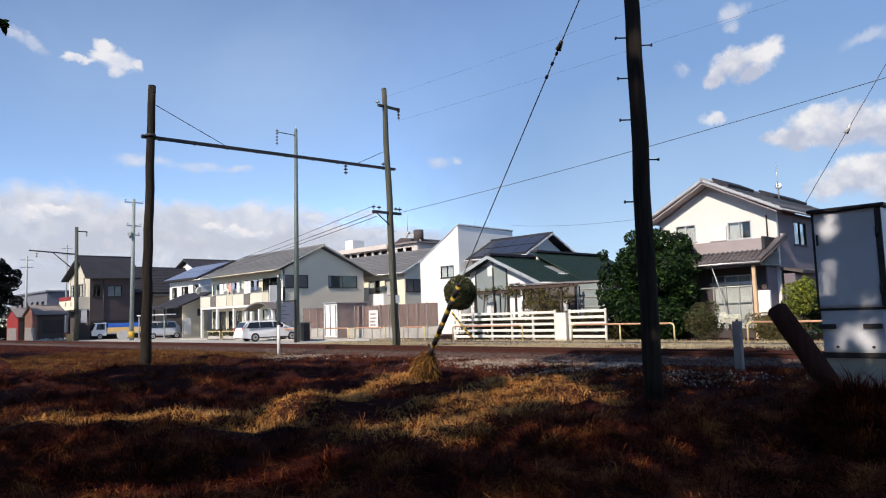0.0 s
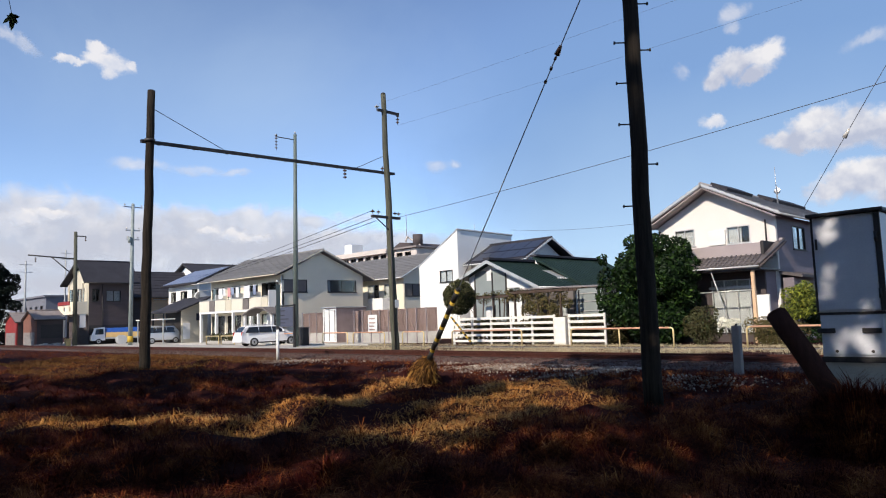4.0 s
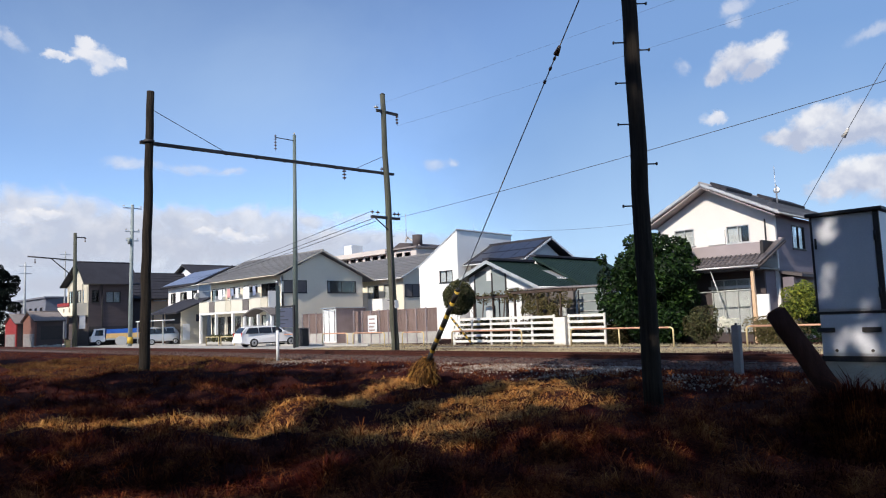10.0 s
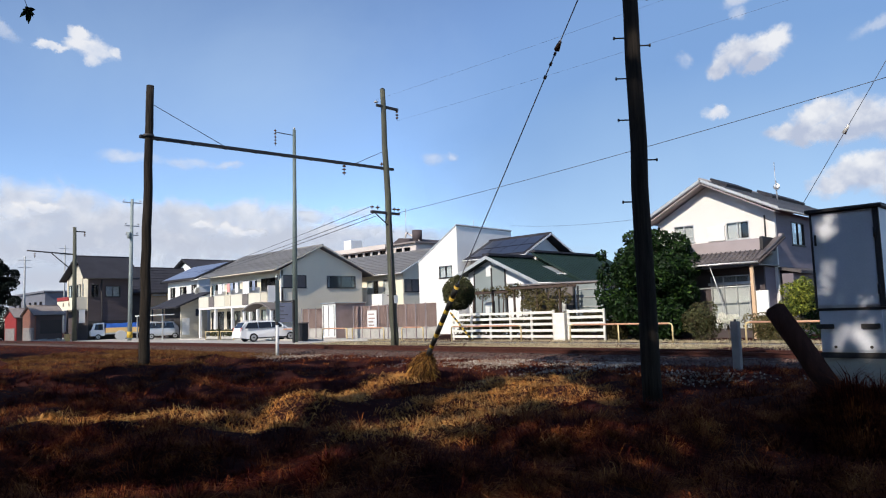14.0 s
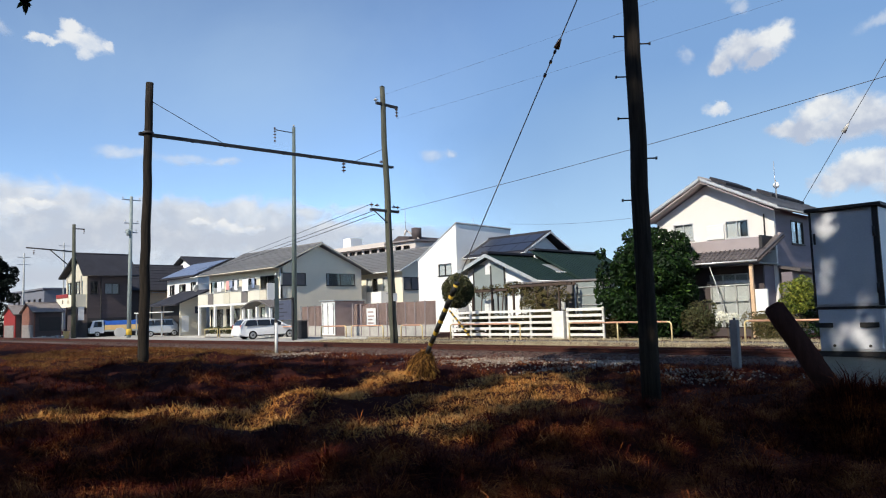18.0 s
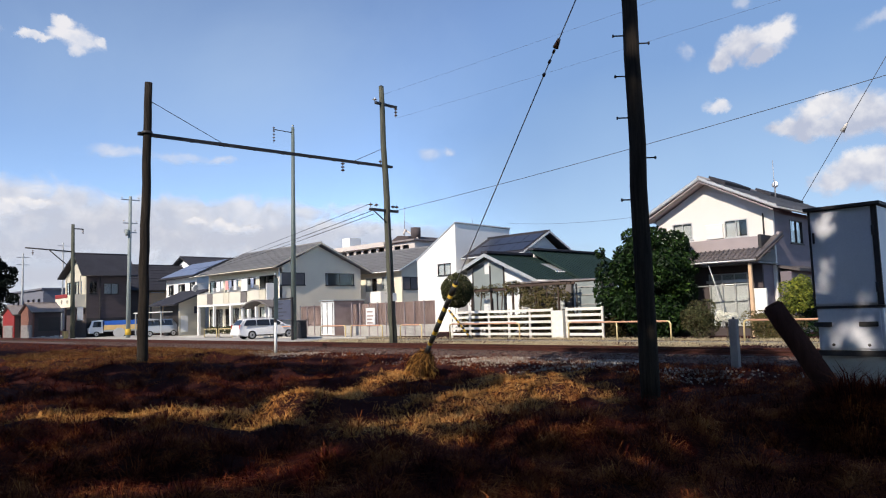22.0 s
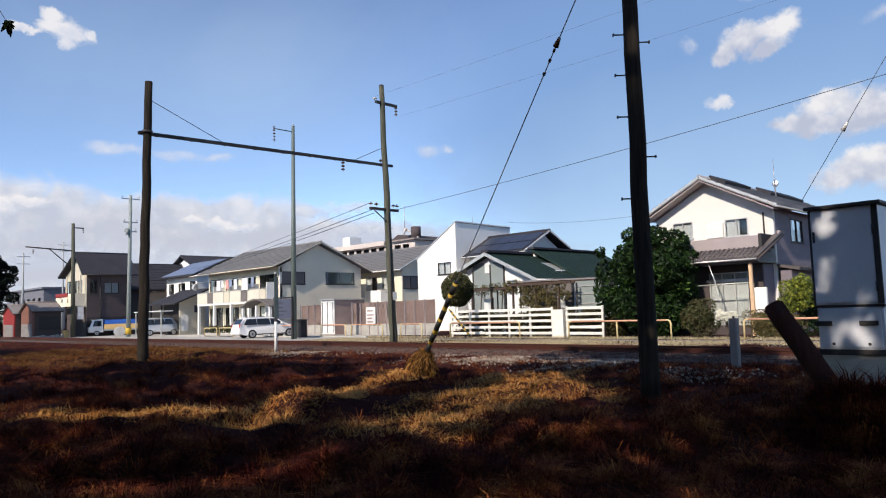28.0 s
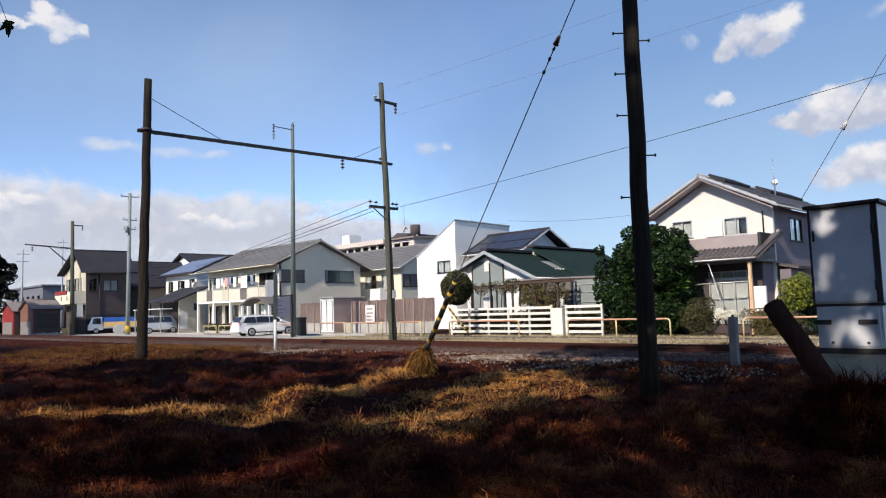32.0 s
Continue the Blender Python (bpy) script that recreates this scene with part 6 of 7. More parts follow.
        v, f = leaf_cloud(rng, [(x + 0.5 + 0.4 * i, 28.95, 0.6) for i in range(4)], [0.35] * 4, 700, 0.07)
        raw_part("shrub", v, f, M["leaf2"], b)
    # notice board and dark cabinet under the pale pole
    n = thing("notice_board", (-41.2, 26.0, 0), "blue-grey notice board on two dark posts", "notice board")
    part("panel", B(-42.1, -40.2, 26.02, 26.07, 1.4, 2.7), M["notice"], n)
    for z in (2.45, 2.15, 1.9, 1.65):
        part("text_bar", B(-41.8, -40.9 + random.uniform(-0.3, 0.2), 26.008, 26.018, z - 0.025, z + 0.025), M["slate"], n)
    for x in (-42.2, -40.1):
        part("post", B(x - 0.07, x + 0.07, 26.0, 26.12, 0, 2.85), M["darktrim"], n)
    part("top_rail", B(-42.3, -40.0, 25.98, 26.12, 2.72, 2.82), M["darktrim"], n)
    b = thing("street_box", (-42.6, 28.4, 0), "dark street cabinet beside the pale pole", "cabinet")
    part("body", B(-43.1, -42.3, 28.2, 28.7, 0, 1.25, bevel=0.03), M["darktrim"], b)
    part("lid", B(-43.15, -42.25, 28.15, 28.75, 1.252, 1.32), M["shutter"], b)


fences()

# ---- trees and shrubs ----


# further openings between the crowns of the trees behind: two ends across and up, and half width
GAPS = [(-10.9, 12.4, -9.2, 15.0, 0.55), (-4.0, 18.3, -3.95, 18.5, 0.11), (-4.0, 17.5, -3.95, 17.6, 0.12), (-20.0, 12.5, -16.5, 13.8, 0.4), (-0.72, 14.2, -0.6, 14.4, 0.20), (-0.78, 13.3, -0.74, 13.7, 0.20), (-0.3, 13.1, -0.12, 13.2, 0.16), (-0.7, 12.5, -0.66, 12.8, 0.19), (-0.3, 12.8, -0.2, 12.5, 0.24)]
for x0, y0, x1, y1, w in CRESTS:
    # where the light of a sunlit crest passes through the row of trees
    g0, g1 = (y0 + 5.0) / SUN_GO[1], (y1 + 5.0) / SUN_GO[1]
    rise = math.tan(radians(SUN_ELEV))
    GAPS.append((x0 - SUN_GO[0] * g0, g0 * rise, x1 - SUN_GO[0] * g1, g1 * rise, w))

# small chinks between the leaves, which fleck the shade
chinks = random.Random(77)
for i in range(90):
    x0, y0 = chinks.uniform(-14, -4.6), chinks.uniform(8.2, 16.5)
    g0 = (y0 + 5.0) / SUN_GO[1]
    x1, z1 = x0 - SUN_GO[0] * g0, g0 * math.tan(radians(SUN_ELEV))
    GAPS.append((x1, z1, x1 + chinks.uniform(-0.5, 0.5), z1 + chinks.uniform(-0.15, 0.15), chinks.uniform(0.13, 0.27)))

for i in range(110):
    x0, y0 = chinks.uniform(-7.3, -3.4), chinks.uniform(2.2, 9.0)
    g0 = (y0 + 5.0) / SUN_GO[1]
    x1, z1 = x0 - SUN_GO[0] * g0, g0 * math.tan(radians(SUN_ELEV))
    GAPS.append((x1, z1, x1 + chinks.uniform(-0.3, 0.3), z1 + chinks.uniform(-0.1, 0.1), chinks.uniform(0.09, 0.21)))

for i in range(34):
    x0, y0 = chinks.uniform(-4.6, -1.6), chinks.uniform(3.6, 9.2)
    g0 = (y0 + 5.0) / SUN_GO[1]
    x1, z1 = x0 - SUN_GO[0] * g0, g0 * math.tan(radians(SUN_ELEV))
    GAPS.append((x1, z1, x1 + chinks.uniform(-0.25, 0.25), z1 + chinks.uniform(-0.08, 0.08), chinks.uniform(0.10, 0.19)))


def tree(name, at, label, trunk_top, clumps, leaf, size, count, seed, r0=0.16, group="", inner=True):
    """Trunk, limbs to the clumps, and a crown of small leaves. clumps: (centre, radius) in world coordinates."""
    t = thing(name, at, label, "tree" if r0 > 0.06 else "shrub", group)
    a, b = Vector(at), Vector(trunk_top)
    rng = random.Random(seed)
    pts = [a.lerp(b, i / 6) + Vector((rng.uniform(-1, 1), rng.uniform(-1, 1), 0)) * r0 * 0.35 * (0 < i < 6) for i in range(7)]
    part("trunk", chain(pts, r0, 10, r0 * 0.55), M["bark"], t)
    for c, r in clumps[:14]:
        f = rng.uniform(0.45, 1.0)
        s = a.lerp(b, f)
        c = Vector(c)
        part("limb", chain([s, s.lerp(c, 0.5) + Vector((0, 0, 0.1)), c], r0 * 0.35, 6, r0 * 0.08), M["bark"], t)
    g = np.random.default_rng(seed)
    v, f = leaf_cloud(g, [c for c, _ in clumps], [r for _, r in clumps], count, size)
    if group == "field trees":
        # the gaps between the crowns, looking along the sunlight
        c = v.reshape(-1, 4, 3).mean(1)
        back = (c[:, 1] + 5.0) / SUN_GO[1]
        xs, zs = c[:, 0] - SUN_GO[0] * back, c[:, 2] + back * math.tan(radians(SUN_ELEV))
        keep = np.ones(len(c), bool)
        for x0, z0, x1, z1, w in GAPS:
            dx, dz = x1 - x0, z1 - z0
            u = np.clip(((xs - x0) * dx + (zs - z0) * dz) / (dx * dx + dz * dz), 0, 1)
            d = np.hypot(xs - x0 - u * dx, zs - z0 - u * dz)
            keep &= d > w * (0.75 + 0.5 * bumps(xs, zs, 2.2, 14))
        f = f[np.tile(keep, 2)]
    raw_part("crown", v, f, M[leaf], t)
    return t


def clump_ball(seed, centre, ext, n, r):
    rng = np.random.default_rng(seed)
    out = []
    while len(out) < n:
        d = rng.normal(size=3)
        d = d / np.linalg.norm(d) * rng.random() ** 0.4
        out.append((tuple(np.array(centre) + d * np.array(ext)), r * (0.7 + 0.6 * rng.random())))
    return out


def pine_tiers(seed, x, y):
    """Flat ragged sprays of needles in tiers that reach out unevenly."""
    rng = random.Random(seed)
    out = []
    for z, reach in ((3.4, 1.6), (4.3, 2.1), (5.2, 2.4), (6.1, 2.5), (6.9, 1.9), (7.6, 1.3)):
        for i in range(14):
            a, d = rng.uniform(0, 6.283), reach * rng.uniform(0.15, 1.05)
            r = rng.uniform(0.32, 0.62)
            out.append(((x + d * math.cos(a), y + d * math.sin(a), z + rng.uniform(-0.5, 0.5)), (r, r, r * 0.8)))
    return out


def plants():
    # dense evergreen beside the road, two heads
    cl = clump_ball(2, (-18.1, 32.9, 2.9), (2.4, 1.7, 2.1), 42, 0.75) + clump_ball(3, (-17.9, 32.6, 1.1), (2.5, 1.3, 1.0), 30, 0.7) + clump_ball(13, (-18.7, 32.8, 4.4), (1.2, 1.0, 0.75), 10, 0.5) + clump_ball(14, (-18.2, 32.6, 3.2), (2.9, 1.9, 2.5), 16, 0.34)
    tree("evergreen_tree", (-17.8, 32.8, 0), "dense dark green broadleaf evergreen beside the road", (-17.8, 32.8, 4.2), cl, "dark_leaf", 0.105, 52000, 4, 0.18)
    tree("shrub", (-14.5, 30.9, 0), "rounded dull green shrub by the barrier", (-14.5, 30.9, 1.2), clump_ball(5, (-14.5, 30.9, 1.05), (0.85, 0.6, 0.8), 14, 0.42), "leaf2", 0.05, 6500, 5, 0.05, "garden shrubs")
    tree("shrub", (-12.3, 30.9, 0), "low brownish shrub behind the barrier", (-12.3, 30.9, 0.6), clump_ball(6, (-11.8, 30.9, 0.55), (1.6, 0.5, 0.4), 16, 0.35), "garden", 0.05, 5000, 6, 0.04, "garden shrubs")
    tree("shrub", (-13.2, 30.6, 0), "white flowering shrub before the porch", (-13.2, 30.6, 0.7), clump_ball(7, (-13.15, 30.5, 1.0), (0.5, 0.3, 0.14), 8, 0.16), "flower", 0.04, 1500, 7, 0.03, "garden shrubs")
    tree("shrub", (-10.8, 32.2, 0), "bright lime-green shrub beside the house", (-10.8, 32.2, 1.6), clump_ball(8, (-10.75, 32.2, 1.75), (0.65, 0.5, 0.75), 16, 0.34), "leaf3", 0.06, 4500, 8, 0.05, "garden shrubs")
    tree("shrub", (-10.4, 33.5, 0), "dark shrub behind the lime-green one", (-10.4, 33.5, 1.4), clump_ball(9, (-10.6, 33.4, 1.2), (0.9, 0.5, 0.8), 12, 0.4), "leaf", 0.06, 3500, 9, 0.05, "garden shrubs")
    tree("pine_tree", (-80.3, 17.2, 0), "dark pine at the far end of the field", (-80.3, 17.2, 7.4), pine_tiers(10, -80.3, 17.9), "needle", 0.11, 20000, 10, 0.16)
    # the rows of trees at the back of the field, under which the camera stands
    out = None
    k = 0
    for x, y, h, n, w in ((-38, -4.5, 12, 9000, 2.4), (-31.5, -4.0, 7.0, 2200, 2.2), (-26.0, -5.0, 8.0, 5000, 2.3), (-20.6, -4.4, 14, 12000, 2.7), (-16.2, -5.0, 15, 12000, 2.4),
                          (-11.2, -5.4, 14, 2600, 2.6), (-7.4, -4.6, 20, 15000, 2.5), (-1.6, -4.2, 20, 15000, 2.6), (3.2, -4.8, 15, 13000, 2.7), (8.5, -4.4, 15, 9000, 2.8), (0.8, -7.0, 15, 8000, 2.6), (-0.5, -6.4, 12, 9000, 1.9), (-3.8, -6.8, 24, 14000, 1.9),
                          (-34, -12, 10, 6000, 3.2), (-24, -12.5, 11, 6000, 3.4), (-13, -13, 14, 6000, 3.4), (-3, -12, 15, 6000, 3.4), (7, -12.5, 15, 6000, 3.4), (-43.5, -4.2, 13, 9000, 2.8), (-49, -4.5, 13, 9000, 2.8)):
        cl = clump_ball(30 + k, (x, y, h * 0.60), (w, w * 0.8, h * 0.38), 44, 0.95)
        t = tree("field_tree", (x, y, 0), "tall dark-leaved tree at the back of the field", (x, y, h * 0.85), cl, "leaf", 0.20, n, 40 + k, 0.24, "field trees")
        out = t if k == 7 else out
        k += 1
    for i in range(7):
        x = -13.0 + i * 2.6
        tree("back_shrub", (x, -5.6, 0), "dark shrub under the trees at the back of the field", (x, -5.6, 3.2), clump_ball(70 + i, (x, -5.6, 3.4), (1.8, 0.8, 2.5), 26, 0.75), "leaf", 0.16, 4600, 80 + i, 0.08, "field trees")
    # the crowns that spread overhead
    for i, (x, y, bx, by) in enumerate(((-2.8, 0.6, -4.6, -3.2), (1.6, 2.6, 3.0, -2.6), (-6.4, -0.6, -7.2, -3.4), (4.6, 5.0, 6.4, 1.2))):
        cl = clump_ball(90 + i, (x, y, 8.8), (3.0, 3.0, 1.3), 40, 0.8)
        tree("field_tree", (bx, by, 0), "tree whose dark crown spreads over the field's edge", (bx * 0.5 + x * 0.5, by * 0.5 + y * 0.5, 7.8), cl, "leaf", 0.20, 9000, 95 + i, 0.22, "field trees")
    part("long_limb", chain([(-1.6, -4.2, 5.2), (-2.2, -2.2, 4.6), (-3.2, -0.2, 4.1), (-3.75, 0.35, 3.65)], 0.06, 8, 0.012), M["bark"], out)
    return out


SPRIG_TREE = plants()


def twig():
    """The sprig of leaves that hangs into the view: stem and leaves, built round its own point."""
    bm = chain([(-0.55, -0.05, 0.55), (-0.30, 0, 0.36), (-0.12, 0.02, 0.17), (-0.046, 0.01, 0.11), (0, 0, 0)], 0.0022, 5, 0.0012)
    t = part("leaf_sprig", bm, M["bark"], SPRIG_TREE, "dark sprig of leaves hanging into the view", local=True)
    part("side_stem", chain([(-0.20, 0, 0.26), (-0.17, 0.03, 0.08), (-0.19, 0.03, -0.05)], 0.003, 5, 0.0015), M["bark"], t, local=True)
    rng = random.Random(4)
    for cx, cz, n in ((0, 0, 7), (0.006, -0.012, 3), (-0.046, 0.112, 5), (-0.17, -0.05, 4), (-0.15, 0.06, 3)):
        for i in range(n):
            a = 2 * math.pi * i / n + rng.uniform(-0.3, 0.3)
            ln, w = rng.uniform(0.024, 0.040), rng.uniform(0.006, 0.010)
            d = Vector((math.cos(a), rng.uniform(-0.4, 0.4), math.sin(a))).normalized()
            s = d.cross(Vector((0, 1, 0.2))).normalized()
            c = Vector((cx, 0, cz))
            bm = bmesh.new()
            prof = ((0.0, 0.15), (0.3, 1.0), (0.65, 0.8), (1.0, 0.05))
            L_ = [bm.verts.new(c + d * ln * f + s * w * g - Vector((0, 0, 0.012 * f * f))) for f, g in prof]
            R_ = [bm.verts.new(c + d * ln * f - s * w * g - Vector((0, 0, 0.012 * f * f))) for f, g in prof]
            for q in range(3):
                bm.faces.new((L_[q], L_[q + 1], R_[q + 1], R_[q]))
            bmesh.ops.solidify(bm, geom=bm.faces[:], thickness=0.0012)
            part("leaf", bm, M["leaf"], t, local=True)
    return t


SPRIG = twig()

# ---- vehicles ----


def wheel(parent, x, y, r, side):
    w = part("wheel", T((x, y, r), (x, y + side * 0.18, r), r, n=20), M["rubber"], parent, local=True)
    part("rim", T((x, y + side * 0.181, r), (x, y + side * 0.19, r), r * 0.66, r * 0.6, 16), M["rim"], w, local=True)
    part("hub", T((x, y + side * 0.191, r), (x, y + side * 0.2, r), r * 0.2, n=10), M["darktrim"], w, local=True)


def shell(profile, w0, w1, zmid):
    """A body extruded across y from a side profile of (x, z); it narrows above zmid."""
    bm = bmesh.new()
    A = [bm.verts.new((x, -(w0 if z <= zmid else w0 + (w1 - w0) * min(1, (z - zmid) / 0.45)), z)) for x, z in profile]
    C = [bm.verts.new((v.co.x, -v.co.y, v.co.z)) for v in A]
    bm.faces.new(A)
    bm.faces.new(C[::-1])
    n = len(A)
    for i in range(n):
        j = (i + 1) % n
        bm.faces.new((A[j], A[i], C[i], C[j]))
    bmesh.ops.recalc_face_normals(bm, faces=bm.faces[:])
    es = [e for e in bm.edges if e.calc_face_angle(0) > 0.35]
    bmesh.ops.bevel(bm, geom=es, offset=0.035, segments=2, affect="EDGES", profile=0.6)
    return bm


def side_panel(pts, y, th):
    """A thin glass panel on the flank: polygon of (x, z) at y."""
    bm = bmesh.new()
    return prism(bm, pts, "y", y, y + th)


def vehicles():
    # white estate car; own x axis points to its nose
    c = thing("estate_car", (-46.85, 28.15, 0.04), "white estate car parked before the flats", "car", "parked vehicles", rz=82)
    prof = [(2.35, 0.35), (2.38, 0.62), (2.2, 0.82), (1.25, 0.98), (0.55, 1.42), (0.1, 1.50), (-1.5, 1.50), (-1.95, 1.42), (-2.28, 0.98), (-2.36, 0.62), (-2.33, 0.35), (-1.9, 0.22), (1.95, 0.22)]
    body = part("body", shell(prof, 0.86, 0.66, 0.95), M["carwhite"], c, local=True)
    for s in (-1, 1):
        for pts in ([(1.05, 0.98), (0.50, 1.38), (0.02, 1.40), (0.02, 0.98)], [(-0.04, 0.98), (-0.04, 1.40), (-1.0, 1.40), (-1.0, 0.98)], [(-1.06, 0.98), (-1.06, 1.40), (-1.75, 1.38), (-2.05, 0.98)]):
            part("side_glass", quad_slab(bmesh.new(), [(x, s * (0.872 if z < 1.2 else 0.70), z) for x, z in pts], (0, s, 0.3), 0.012), M["carglass"], body, local=True)
        part("sill_trim", B(-1.5, 1.5, s * 0.865 - 0.01, s * 0.865 + 0.01, 0.24, 0.32), M["darktrim"], body, local=True)
        for x in (1.45, -1.4):
            wheel(c, x, s * 0.70, 0.31, s)
        part("door_mirror", B(0.75, 0.92, s * 0.95 - 0.09, s * 0.95 + 0.09, 0.98, 1.12, bevel=0.03), M["carwhite"], c, local=True)
        part("headlamp", B(2.18, 2.30, s * 0.66 - 0.18, s * 0.66 + 0.14, 0.62, 0.76, bevel=0.02), M["lamp_clear"], c, local=True)
        part("tail_lamp", B(-2.33, -2.2, s * 0.76 - 0.05, s * 0.76 + 0.05, 0.75, 1.05, bevel=0.02), M["lamp_red"], c, local=True)
        part("roof_rail", T((0.1, s * 0.6, 1.55), (-1.6, s * 0.6, 1.55), 0.018, n=6), M["galv"], c, local=True)
    part("windscreen", quad_slab(bmesh.new(), [(1.22, -0.72, 1.01), (1.22, 0.72, 1.01), (0.60, 0.6, 1.43), (0.60, -0.6, 1.43)], (0.5, 0, 0.8), 0.01), M["carglass"], body, local=True)
    part("rear_glass", quad_slab(bmesh.new(), [(-2.27, -0.66, 1.03), (-2.27, 0.66, 1.03), (-1.99, 0.58, 1.40), (-1.99, -0.58, 1.40)], (-0.9, 0, 0.4), 0.012), M["carglass"], body, local=True)
    part("bumper", B(2.30, 2.42, -0.8, 0.8, 0.3, 0.52, bevel=0.03), M["carwhite"], c, local=True)
    part("rear_bumper", B(-2.42, -2.3, -0.8, 0.8, 0.3, 0.55, bevel=0.03), M["carwhite"], c, local=True)
    part("plate_bar", B(2.425, 2.435, -0.17, 0.17, 0.36, 0.5), M["alu"], c, local=True)
    # small pale truck with boards and a blue sheet
    t = thing("light_truck", (-80.9, 29.1, 0.04), "small white truck loaded with boards under a blue sheet", "truck", "parked vehicles", rz=258)
    cab = part("cab", shell([(1.9, 0.4), (1.95, 0.9), (1.6, 1.75), (0.6, 1.82), (0.55, 0.4)], 0.8, 0.7, 0.95), M["carwhite"], t, local=True)
    for s in (-1, 1):
        part("side_glass", quad_slab(bmesh.new(), [(1.6, s * 0.815, 1.05), (1.45, s * 0.73, 1.65), (0.75, s * 0.73, 1.65), (0.75, s * 0.815, 1.05)], (0, s, 0.2), 0.012), M["carglass"], cab, local=True)
        for x in (1.2, -1.6):
            wheel(t, x, s * 0.62, 0.30, s)
    part("windscreen", quad_slab(bmesh.new(), [(1.93, -0.7, 1.0), (1.93, 0.7, 1.0), (1.66, 0.62, 1.70), (1.66, -0.62, 1.70)], (0.9, 0, 0.3), 0.012), M["carglass"], cab, local=True)
    part("bed", B(-2.9, 0.5, -0.85, 0.85, 0.55, 0.72), M["galv"], t, local=True)
    for y in (-0.85, 0.82):
        part("side_board", B(-2.9, 0.5, y, y + 0.03, 0.722, 1.25), M["board"], t, "ochre side board", local=True)
    part("tail_board", B(-2.93, -2.9, -0.85, 0.85, 0.6, 1.25), M["board"], t, local=True)
    bm = B(-2.8, 0.42, -0.78, 0.78, 0.8, 1.72)
    bmesh.ops.subdivide_edges(bm, edges=bm.edges[:], cuts=5, use_grid_fill=True)
    for v in bm.verts:
        v.co.z += 0.10 * noise.noise(v.co * 1.9) * (v.co.z > 1.2)
    part("tarpaulin", bm, M["tarp"], t, "creased blue tarpaulin", local=True)
    # silver van
    v = thing("van", (-70.4, 30.4, 0.04), "silver-white van parked by the outbuilding", "van", "parked vehicles", rz=75)
    body = part("body", shell([(1.75, 0.35), (1.8, 0.85), (1.45, 1.15), (0.95, 1.72), (-1.65, 1.78), (-1.75, 1.0), (-1.75, 0.35)], 0.78, 0.68, 1.05), M["carsilver"], v, local=True)
    for s in (-1, 1):
        for x0, x1 in ((0.95, 0.25), (0.2, -0.7), (-0.75, -1.55)):
            part("side_glass", quad_slab(bmesh.new(), [(x0 + 0.1, s * 0.792, 1.08), (x0 - 0.05, s * 0.715, 1.6), (x1, s * 0.715, 1.6), (x1, s * 0.792, 1.08)], (0, s, 0.2), 0.012), M["carglass"], body, local=True)
        for x in (1.1, -1.1):
            wheel(v, x, s * 0.62, 0.29, s)
        part("tail_lamp", B(-1.78, -1.7, s * 0.68 - 0.06, s * 0.68 + 0.06, 0.7, 1.1), M["lamp_red"], v, local=True)
    part("windscreen", quad_slab(bmesh.new(), [(1.43, -0.66, 1.18), (1.43, 0.66, 1.18), (1.02, 0.6, 1.68), (1.02, -0.6, 1.68)], (0.8, 0, 0.6), 0.012), M["carglass"], body, local=True)
    part("rear_glass", B(-1.775, -1.755, -0.6, 0.6, 1.1, 1.6), M["carglass"], body, local=True)


vehicles()

# ---- clouds: one layer that drifts towards the eye ----
CLOUD_H, DRIFT = 400.0, (2.05, -2.95, 0.0)


